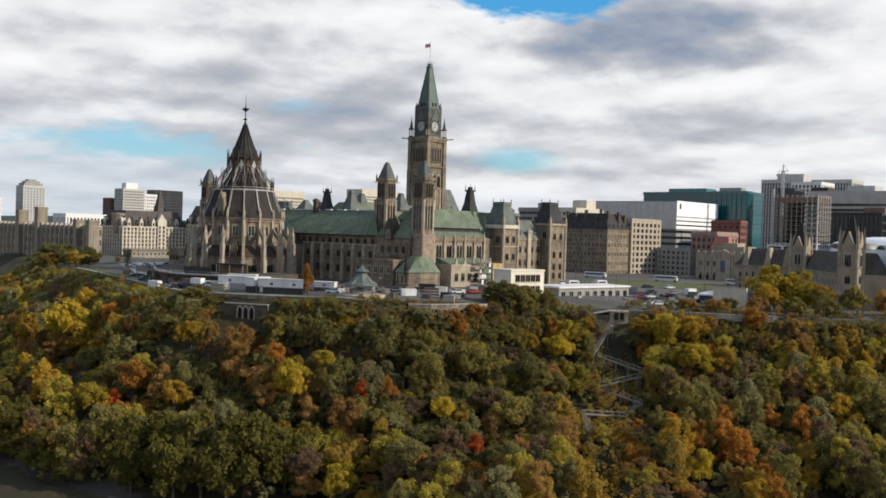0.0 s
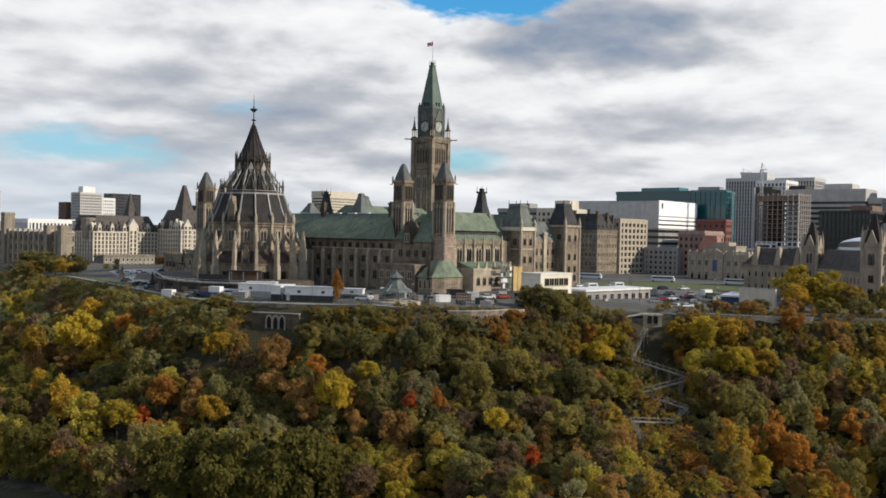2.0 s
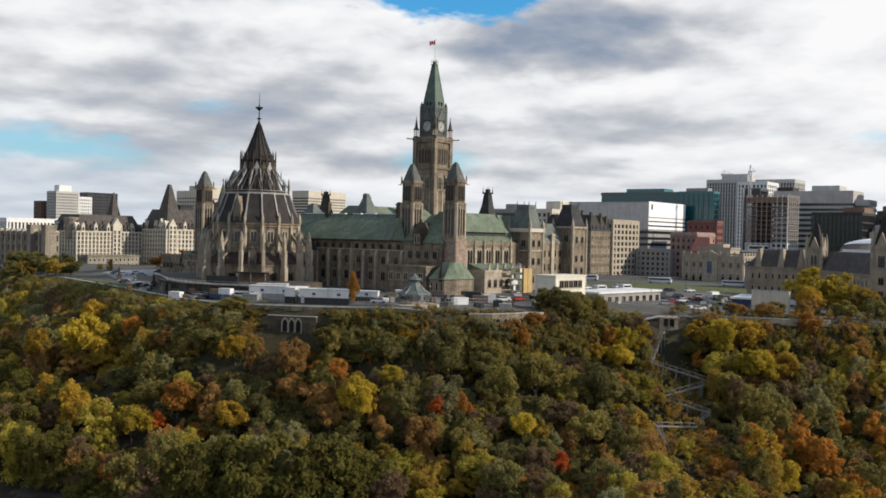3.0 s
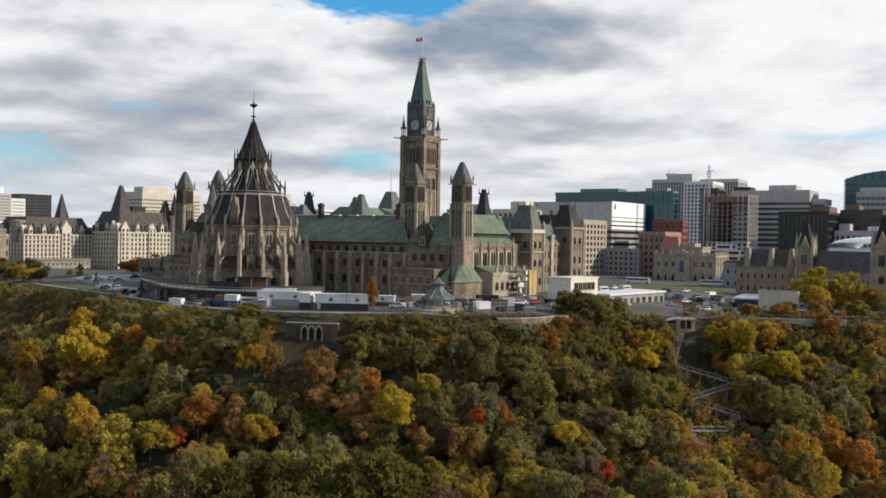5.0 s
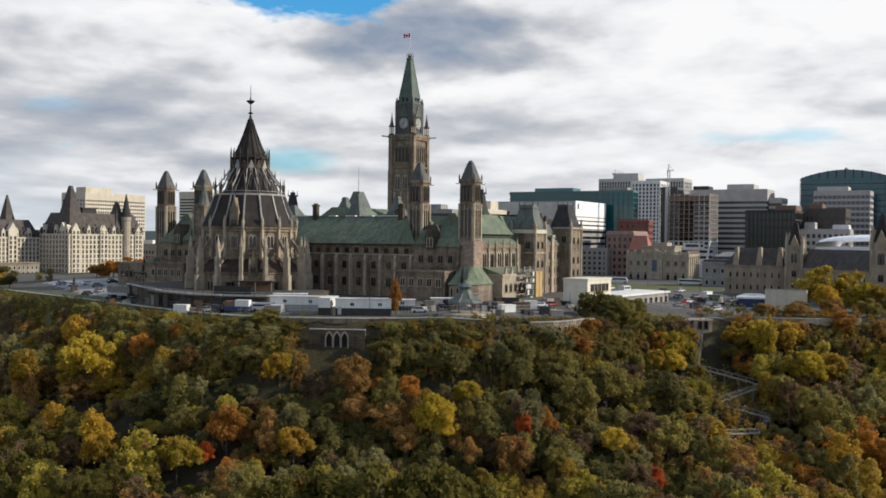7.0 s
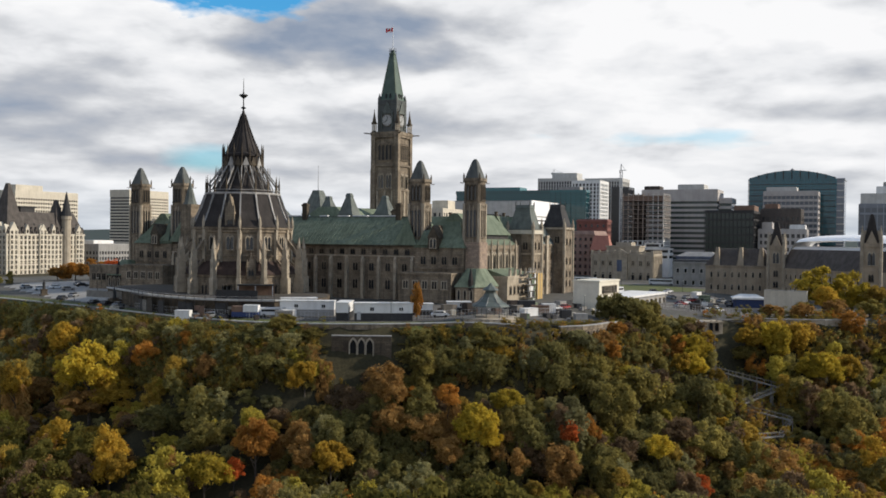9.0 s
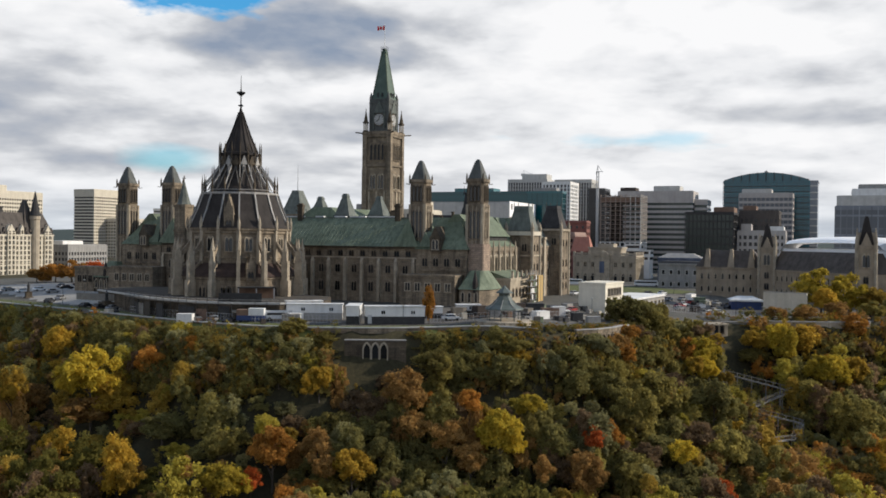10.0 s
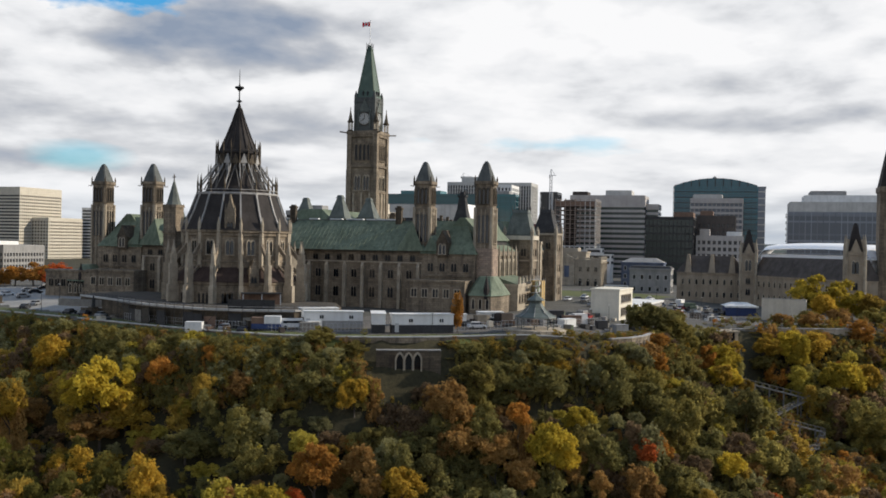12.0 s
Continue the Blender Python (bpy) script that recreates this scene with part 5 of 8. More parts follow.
office("brown_office", "dark brown office block with window bands and roof plant", 104, 128, 300, 325, -5, 39, 9, ROOF_BROWN, GLASS_DARK, (8, 7), 0.5, 0.4, top=4.0, plant=[(-10, -2, -8, 6, 3.0, BROWN_BRICK)])
office("terrace_house", "pale low building with roof terraces", 105, 133, 280, 296, -5, 26, 7, PINK_STONE, GLASS_DARK, (9, 5), 0.45, 0.4, top=2.0, plant=[(-12, -6, -5, 5, 4.0, PINK_STONE), (4, 13, -6, 5, 2.5, WHITE)])
office("apartment_block", "tan brick block with a grid of windows", -60, -31, 220, 256, -5, 30.5, 9, TAN, GLASS_DARK, (8, 7), 0.4, 0.42, top=2.0)
office("office_block", "low grey office block with small windows", -30, -6, 250, 275, -5, 12.6, 5, CONCRETE_GREY, GLASS_DARK, (7, 6), 0.5, 0.5, top=1.2)
so_ = old_block("stone_office", "brown Victorian stone office block with dark mansard roof", -67, -32.5, 195, 219.5, -6, 23, 33, STONE, SLATE, (12, 7), 5, 4.0, dormers=7, win=WIN_STONE)
for k_, (x_, y_, z_) in enumerate(((-15, -9, 40), (-8, -10, 38.5), (-1, -9, 41), (7, -10, 38.5), (15, -9, 40.5), (15.5, 2, 40), (15.5, 9, 38.5), (2, 3, 42))):
    part("chimney", Shape().box(x_ - 0.7, x_ + 0.7, y_ - 0.7, y_ + 0.7, 28, z_).box(x_ - 0.9, x_ + 0.9, y_ - 0.9, y_ + 0.9, z_ - 0.7, z_ - 0.2), STONE_DARK, so_)
office("office_block", "cream stepped office block lit by the sun", -112, -92, 246, 280, -5, 38, 10, CREAM, GLASS_DARK, (5, 8), 0.4, 0.45, top=2.0, plant=[(-8, 4, 4, 16, 6.0, CREAM)])
office("office_block", "grey concrete block with plant room", -190, -150, 305, 330, -5, 40, 10, CONCRETE_GREY, GLASS_DARK, (0, 0), 0.5, top=2.0, plant=[(-6, 6, -5, 6, 4.0, CONCRETE_GREY)])
em_ = old_block("embassy_building", "ornate tan classical stone building with pilasters and raised attic", 21, 57, 208, 230, -6.5, 10.5, 11.0, TAN, CONCRETE_GREY, (0, 0), 3, 1.0)
WIN_ROUND = window_mesh("arched classical window", 2.1, 4.6, 1, True, 0.4, 0.25, STONE_PALE)
WIN_UPPER = window_mesh("framed upper window", 1.7, 2.6, 2, False, 0.35, 0.25, STONE_PALE)
for rz_, n_, ax_, bx_ in ((0, 8, (-17.5, -11), (17.5, -11)), (90, 5, (18, -10.5), (18, 10.5))):
    row("window", WIN_ROUND, em_, ax_, bx_, n_, 2.2, rz_)
    row("window", WIN_UPPER, em_, ax_, bx_, n_, 10.4, rz_)
    for k_ in range(n_ + 1):
        f_ = k_ / n_
        pl_ = part("pilaster", Shape().box(-0.5, 0.5, -0.55, 0.1, 0.6, 15.6).box(-0.75, 0.75, -0.7, 0.1, 14.8, 15.6).box(-0.75, 0.75, -0.7, 0.1, 0, 1.6), STONE_PALE, em_)
        pl_.matrix_basis = pose(ax_[0] + (bx_[0] - ax_[0]) * f_, ax_[1] + (bx_[1] - ax_[1]) * f_, 0, 0, 0, rz_)
        pt_ = part("balustrade_post", Shape().box(-0.6, 0.6, -0.3, 0.5, 17.0, 19.0), TAN, em_)
        pt_.matrix_basis = pl_.matrix_basis.copy()
part("balustrade", Shape().box(-17.6, 17.6, -10.8, -10.5, 17.4, 18.3).box(17.3, 17.6, -10.6, 10.6, 17.4, 18.3), STONE_PALE, em_)
part("attic", Shape().box(-10, 9, -7, 7, 17, 21.6).box(-10.5, 9.5, -7.5, 7.5, 20.8, 21.6).box(-5, 4, -5, 5, 21.6, 23.6), TAN, em_, "raised attic storey")
part("entrance_bay", Shape().box(-5.5, 3.5, -12.2, -11, 0, 17.6).box(-6, 4, -12.6, -11, 16.6, 17.6).gable(-5.5, 3.5, -12.2, -11, 17.6, 20.0), STONE_PALE, em_, "projecting entrance bay")
part("banner", Shape().box(-2.4, 0.4, -12.45, -12.35, 7, 13.5), BLUE_CLAD, em_, "blue hanging banner")
old_block("brick_building", "red-brown brick building with orange-red roof", -9, 9, 256, 285, -5, 22, 24, PINK_BRICK, PINK_BRICK, (5, 6), 6, 0.5, win=WIN_BRICK)
rb_ = thing("brick_annexe", 15, 252, -5, "small brick house with bright orange-red metal roof", "building")
part("wall", Shape().box(-6, 6, -4, 4, 0, 17).box(-6.3, 6.3, -4.3, 4.3, 16.4, 17), RED_BRICK, rb_)
part("roof", Shape().hip(-6.4, 6.4, -4.4, 4.4, 17, 26, 2, 3.0), RED_ROOF, rb_)
old_block("red_building", "dark red upper storeys behind", -13, 8, 290, 300, -5, 31, 32, RED_BRICK, RED_BRICK, (5, 3), 8, 0.5, win=WIN_BRICK)
rd_ = thing("terraced_house", 44, 262, -5, "white stepped house with roof terraces and dark windows", "building")
for x0_, x1_, y0_, y1_, z0_, z1_ in ((-12, 12, -6, 6, 0, 15), (-9, 12, -4, 6, 15, 18.5), (-4, 6, -2, 6, 18.5, 22)):
    part("storey", Shape().box(x0_, x1_, y0_, y1_, z0_, z1_).box(x0_ - 0.3, x1_ + 0.3, y0_ - 0.3, y1_ + 0.3, z1_ - 0.5, z1_), WHITE, rd_)
    part("window_band", Shape().box(x0_ + 1, x1_ - 1, y0_ - 0.06, y0_ + 0.1, z1_ - 2.6, z1_ - 1.0).box(x1_ - 0.1, x1_ + 0.06, y0_ + 1, y1_ - 1, z1_ - 2.6, z1_ - 1.0), GLASS_DARK, rd_)
old_block("metal_clad_house", "blue-grey metal clad house with low hipped roof", 66, 90, 228, 243, -5.5, 9.5, 12, BLUE_CLAD, CONCRETE_GREY, (6, 4), 3, 5.0)
old_block("slate_house", "blue-grey metal clad house", 80, 100, 150, 166, -5, 8, 9, CONCRETE_GREY, SLATE, (5, 4), 2, 1.0)


# ---- the Gothic office block to the west, with towers and a pale curved court roof ----
STONE_TAN = surface("tan sandstone", (0.205, 0.165, 0.120), (0.375, 0.310, 0.230), 0.2, 3.0, streak=0.35, stain=(0.11, 0.09, 0.065))


WIN_BELL = window_mesh("bell-stage paired opening", 2.6, 4.6, 2, True, 0.3, 0.25, STONE_PALE)


def west_block():
    wb = thing("west_block", 130, 80, -5, "long Gothic stone office block with steep dark roof and towers", "building")
    w = part("wall", Shape().box(-22, 5, -2, 14, 0, 13.4).box(-22.2, 5.2, -2.3, 14, 12.8, 13.6), STONE_TAN, wb)
    row("window", WIN_NARROW, w, (-21, -2), (4, -2), 9, 8.6, 0)
    row("window", WIN_NARROW, w, (-21, -2), (4, -2), 9, 3.4, 0)
    part("roof", Shape().hip(-22.4, 5.4, -2.4, 14.4, 13.4, 20.4, 5.0, 5.0), ROOF_BROWN, wb, "dark mansard roof")
    for x in (-17.5, -8.0, 0.0):
        part("gable_dormer", Shape().prism([(x - 1.4, -2.6), (x + 1.4, -2.6), (x + 1.4, 2), (x - 1.4, 2)], 13.4, 21.0, 0, [(x - 0.5, -1.2), (x + 0.5, -1.2), (x + 0.5, 2), (x - 0.5, 2)]), STONE_TAN, wb)
    # wing running back towards the river, faced to the north-east
    wg = new("wing")
    wg.parent = wb
    wg.matrix_basis = pose(7, -3, 0, 0, 0, -50.7)
    w2 = part("wing_wall", Shape().box(2, 54, 0, 13, 0, 13.0).box(1.8, 54.2, -0.3, 13, 12.4, 13.2), STONE_TAN, wb)
    w2.matrix_basis = wg.matrix_basis
    row("window", WIN_NARROW, w2, (4, 0), (53, 0), 16, 8.6, 0)
    row("window", WIN_NARROW, w2, (4, 0), (53, 0), 16, 3.4, 0)
    bpy.data.objects.remove(wg)
    r2 = part("wing_roof", Shape().hip(1.6, 54.4, -0.4, 13.4, 13.0, 20.5, 1.0, 4.5), ROOF_BROWN, wb, "dark mansard roof")
    r2.matrix_basis = w2.matrix_basis
    nx, ny = 16, 10
    cr = Shape().add([(-12 - 30 * j / ny + (62 + 30 * j / ny) * i / nx, 13.6 + 30 * j / ny, 20.4 + 6.2 * math.sin(math.pi * i / nx) ** 0.16 * math.sin(math.pi * (0.04 + 0.92 * j / ny)) ** 0.25) for j in range(ny + 1) for i in range(nx + 1)],
                     [(j * (nx + 1) + i, j * (nx + 1) + i + 1, (j + 1) * (nx + 1) + i + 1, (j + 1) * (nx + 1) + i) for j in range(ny) for i in range(nx)])
    c2 = part("court_roof", cr, CLEAN_WHITE, wb, "pale curved roof over the court")
    c2.matrix_basis = w2.matrix_basis
    c3 = part("court_wall", Shape().prism([(-10.5, 14.2), (49, 14.2), (49, 43), (-40, 43)], 10, 21.5), CLEAN_WHITE, wb)
    c3.matrix_basis = w2.matrix_basis
    for x, y, h in ((6.3, -3, 31.5), (42.0, -47.0, 33.5)):
        s = Shape().box(x - 3, x + 3, y - 3, y + 3, 0, h * 0.68).box(x - 3.3, x + 3.3, y - 3.3, y + 3.3, h * 0.66, h * 0.7).box(x - 3.2, x + 3.2, y - 3.2, y + 3.2, h * 0.4, h * 0.415)
        tw = part("corner_tower", s, STONE_TAN, wb)
        part("tower_roof", Shape().hip(x - 2.5, x + 2.5, y - 2.5, y + 2.5, h * 0.7, h * 0.97, 1.75, 1.75).hip(x - 0.75, x + 0.75, y - 0.75, y + 0.75, h * 0.97, h, 0.4, 0.4), COPPER_BROWN, wb, "steep dark spire")
        for rz, nx, ny in ((0, 0, -1), (90, 1, 0), (-90, -1, 0)):
            g = part("gable", Shape().gable(-1.9, 1.9, -0.35, 1.8, h * 0.69, h * 0.83), STONE_TAN, tw)
            g.matrix_basis = pose(x + 3 * nx, y + 3 * ny, 0, 0, 0, rz)
            for z, m in ((h * 0.16, WIN_PAIR), (h * 0.3, WIN_PAIR), (h * 0.47, WIN_BELL)):
                put("window", m, tw, x + 3 * nx, y + 3 * ny, z, rz)
        for sx in (-1, 1):
            for sy in (-1, 1):
                part("pinnacle", Shape().lathe(x + sx * 3, y + sy * 3, [(0.6, 0), (0.6, h * 0.74), (0.05, h * 0.88)], 8), STONE_PALE, tw)
    mt = thing("west_tower", 186, 48, -5, "tall square sandstone tower with steep dark top", "tower")
    part("shaft", Shape().box(-5, 5, -5, 5, 0, 46).box(-5.4, 5.4, -5.4, 5.4, 45, 47), STONE, mt)
    part("roof", Shape().hip(-5, 5, -5, 5, 47, 66, 3.4, 3.4), COPPER_BROWN, mt)


west_block()


# ---- the grand hotel and the buildings to the east ----
def hotel_wing(name, u0, u1, v0, v1, z0, eave, top, cols, rows):
    t = old_block(name, "cream limestone chateau-style hotel wing with steep dark copper roof and dormers", u0, u1, v0, v1, z0, eave, top, CREAM, ROOF_BROWN, cols, rows, 5.5, "hotel", 0, "grand hotel", win=WIN_CREAM)
    a, b, e = (u1 - u0) / 2, (v1 - v0) / 2, eave - z0
    for rz, n, p, q in ((0, cols[0] - 1, (-a, -b), (a, -b)), (90, cols[1] - 2, (a, -b), (a, b))):
        for i in range(n):
            k = (i + 0.5) / n
            x, y = p[0] + (q[0] - p[0]) * k, p[1] + (q[1] - p[1]) * k
            d = Shape().box(-0.9, 0.9, -0.3, 3, 0, 2.6).gable(-1.1, 1.1, -0.4, 3, 2.6, 5.0)
            d.box(-0.45, 0.45, -0.36, -0.28, 0.5, 2.2, 1)
            ob = part("gable_dormer", d, [CREAM if i % 3 == 1 else ROOF_BROWN, GLASS], t)
            ob.matrix_basis = pose(x, y, e - 0.2, 0, 0, rz)
            if i % 2 == 0:
                d2 = part("attic_dormer", Shape().box(-0.5, 0.5, -0.3, 3, 0, 1.4).gable(-0.7, 0.7, -0.4, 3, 1.4, 2.8), SLATE, t)
                d2.matrix_basis = pose(x, y, e + 4.6, 0, 0, rz) @ pose(0, 2.2, 0)
            if i % 3 == 1:
                ob.matrix_basis = ob.matrix_basis @ Matrix.Diagonal((1.5, 1.0, 1.35, 1))
    return t


hw_ = hotel_wing("hotel_wing", -382, -351, 119.5, 187, -10, 18, 33, (9, 20), 8)
part("corner_tower", Shape().hip(-2, 15.3, -33.5, -17, 27, 62, 7.4, 7.4), ROOF_BROWN, hw_, "steep dark corner roof")
for x_, y_, rz_, w_, h_ in ((15.6, -28.5, 90, 3.4, 34.5), (9.5, -33.8, 0, 3.0, 34.5), (15.6, -4, 90, 3.2, 33.5), (15.6, 28, 90, 3.0, 33.0)):
    gb_ = part("gabled_bay", Shape().box(-w_, w_, -0.9, 2.5, 0, h_ - 4).gable(-w_, w_, -0.9, 2.5, h_ - 4, h_ + 1.5).box(-w_ - 0.25, w_ + 0.25, -1.05, 2.5, h_ - 4.4, h_ - 4), CREAM, hw_, "cream gabled bay")
    gb_.matrix_basis = pose(x_, y_, 0, 0, 0, rz_)
    for i_ in range(9):
        for k_ in (-0.5, 0.5):
            put("window", WIN_CREAM, gb_, k_ * w_, -0.9, 1.2 + 3.35 * i_)
    part("flat_roof", Shape().box(-5, 8, -16, -4, 40.5, 46).box(-5.6, 8.6, -16.6, -3.4, 46, 46.8), SLATE, hw_, "dark flat-topped roof storey") if rz_ == 0 else None
part("south_gable", Shape().hip(2, 15.3, 8, 20, 28, 52, 5.6, 5.2), ROOF_BROWN, hw_, "steep dark roof")
part("round_turret", Shape().lathe(15.5, 17, [(3.2, 0), (3.2, 38), (3.7, 38.6), (3.7, 41)], 12), TAN, hw_)
part("turret_cap", Shape().lathe(15.5, 17, [(4.0, 41), (3.4, 42.5), (0.25, 58)], 12), SLATE, hw_)
h2_ = hotel_wing("hotel_wing", -416, -381, 64.3, 119.3, -10, 15.3, 27.5, (9, 18), 8)
part("corner_tower", Shape().hip(-4, 6, 8, 18, 30, 55, 4.6, 4.6), ROOF_BROWN, h2_, "steep dark roof")
part("corner_turret", Shape().lathe(8, -25.5, [(4.6, 20), (4.9, 26), (5.6, 33), (5.9, 33.4), (5.9, 35), (0.5, 35.4)], 14), TAN_DARK, h2_, "brown drum turret")
gb_ = part("gabled_bay", Shape().box(-3.4, 3.4, -1.2, 2.5, 0, 30).gable(-3.4, 3.4, -1.2, 2.5, 30, 35.5).box(-3.7, 3.7, -1.4, 2.5, 29.4, 30), CREAM, h2_, "cream gabled bay")
gb_.matrix_basis = pose(17.5, 5, 0, 0, 0, 90)
for i_ in range(8):
    for k_ in (-1.7, 1.7):
        put("window", WIN_CREAM, gb_, k_, -1.2, 1.2 + 3.2 * i_)
an_ = old_block("stone_annexe", "low tan stone annexe before the hotel", -372, -359, 60, 102, -10.4, -2.6, -2.4, TAN_DARK, CONCRETE_GREY, (4, 12), 2, 1.0, win=WIN_TOWN)
part("parapet_band", Shape().box(-6.8, 6.8, -21.3, 21.3, 8.2, 8.8), TAN_DARK, an_)
office("office_tower", "cream concrete office tower with a fine window grid", -585, -551, 300, 375, -10, 58, 17, CREAM, GLASS_DARK, (8, 26), 0.5, 0.35, top=6.0, plant=[(2, 16, -36, -5, 5.0, CREAM)])
office("office_tower", "dark-sided tan concrete office tower with a fine window grid", -682, -651, 553, 622, -10, 72, 20, CREAM, GLASS_DARK, (0, 22), 0.5, 0.3, top=8.0)
office("office_block", "tan concrete lower block with a fine window grid", -660, -628, 573, 632, -10, 38, 12, CREAM, GLASS_DARK, (8, 20), 0.5, 0.35, top=3.0)
office("apartment_tower", "white apartment tower with balcony bands", -636, -612, 640, 668, -10, 52, 16, WHITE, GLASS_DARK, (0, 0), 0.5, 0.3, top=2.0)
office("low_hall", "long low grey hall with white roof band", -376, -350, 200, 240, -10, 11, 4, CONCRETE_GREY, GLASS_DARK, (8, 14), 0.45, 0.35, top=4.5, plant=[(-10, 8, -20, 0, 2.5, WHITE)])
WIN_TAX = window_mesh("tall office window", 2.1, 4.2, 2, False, 0.2, 0.2, STONE_PALE)
# this front stands in shade; the darker wall colour carries it
tx_ = old_block("tax_office", "long dark tan stone government building with parapet towers", -485, -324, 12, 18, -14, 14.5, 15.2, TAN_DARK, CONCRETE, (44, 2), 4, 1.0, win=WIN_TAX)
for k_ in range(22):
    part("buttress_pier", Shape().box(-78 + 7.3 * k_, -76.8 + 7.3 * k_, -4.3, -3, 0, 27).box(-78.3 + 7.3 * k_, -76.5 + 7.3 * k_, -4.1, -2, 27, 30.2), TAN, tx_)
for u_, h_ in ((-437, 39), (-405, 41.5), (-345, 33), (-326.5, 33)):
    tt_ = thing("parapet_tower", u_, 11, -14, "square tan stone parapet tower", "tower", "parapet towers")
    part("shaft", Shape().box(-2.6, 2.6, -2.5, 5, 0, h_).box(-2.9, 2.9, -2.8, 5.3, h_ - 1.6, h_ - 0.9), TAN_DARK, tt_)
office("apartment_tower", "grey-white apartment tower block", -890, -870, 150, 172, -14, 56, 20, CONCRETE, GLASS_DARK, (6, 6), 0.4, 0.4, top=2.0)
office("apartment_tower", "grey apartment tower with stepped top", -858, -838, 186, 212, -14, 58, 22, CONCRETE, GLASS_GREY, (7, 7), 0.4, 0.4, top=2.0, plant=[(-8, 8, -11, 11, 3.0, CONCRETE_GREY), (-6, 6, -8, 8, 5.5, CONCRETE_GREY), (-4, 4, -5, 5, 7.5, CONCRETE_GREY)])
office("apartment_tower", "white slab apartment tower lower block", -862, -836, 150, 160, -14, 42, 14, WHITE, GLASS_GREY, (9, 5), 0.12, 0.55, top=2.0)
office("apartment_tower", "white stepped apartment tower with balcony bands", -959, -935, 366, 398, -14, 65, 20, CONCRETE, GLASS_DARK, (9, 11), 0.45, 0.4, top=2.0, plant=[(-4, 8, -10, 8, 8, WHITE)])
office("office_tower", "white gridded office tower", -966, -946, 405, 425, -14, 59, 16, WHITE, GLASS_DARK, (6, 6), 0.45, 0.45, top=2.0)
office("office_tower", "black office tower with pale vertical strip", -1022, -1000, 452, 500, -14, 68, 18, GLASS_DARK, GLASS_GREY, (9, 16), 0.6, 0.62, top=2.0)
office("office_block", "brown brick apartment block", -992, -973, 366, 390, -14, 52, 15, BROWN_BRICK, GLASS_DARK, (6, 7), 0.5, 0.5, top=2.0)
office("fin_building", "long low building with white vertical fins", -592, -566, 108, 190, -14, 24.5, 5, WHITE, GLASS_DARK, (10, 24), 0.15, 0.45, top=3.0)
# copper-roofed pavilion with a mast, south of the street
cp_ = old_block("copper_pavilion", "stone block with tall copper mansard and mast", -138.5, -125.5, 148, 162, -5, 32, 46, STONE, COPPER_GREY, (5, 5), 8, 4.6, dormers=2, win=WIN_STONE)
part("mast", Shape().lathe(0, 0, [(0.3, 50), (0.12, 66)], 6), STEEL, cp_)


def crane(u, v, base, height, reach, label):
    t = thing("tower_crane", u, v, base, label, "crane")
    m = Shape()
    n = int(height / 2.5)
    for sx in (-0.8, 0.8):
        for sy in (-0.8, 0.8):
            m.bar((sx, sy, 0), (sx, sy, height), 0.3)
    for i in range(n):
        z0, z1 = height * i / n, height * (i + 1) / n
        s = 1 if i % 2 else -1
        m.bar((-0.8 * s, -0.8, z0), (0.8 * s, -0.8, z1), 0.2).bar((0.8, -0.8 * s, z0), (0.8, 0.8 * s, z1), 0.2)
    part("mast", m, STEEL, t)
    j = Shape().bar((-reach * 0.3, 0, height), (reach, 0, height), 0.5).bar((0, 0, height + 5), (reach * 0.8, 0, height), 0.2).bar((0, 0, height + 5), (-reach * 0.3, 0, height), 0.2).bar((0, 0, height), (0, 0, height + 5), 0.5)
    part("jib", j, STEEL, t)
    part("counterweight", Shape().box(-reach * 0.3, -reach * 0.2, -0.9, 0.9, height - 2.4, height - 0.2), CONCRETE_GREY, t)
    return t


crane(-10, 395, -5, 77, 4, "slender grey tower crane beside the unfinished tower")
crane(-225, 880, 98, 8, 12, "small crane on the roof of the pale tower")


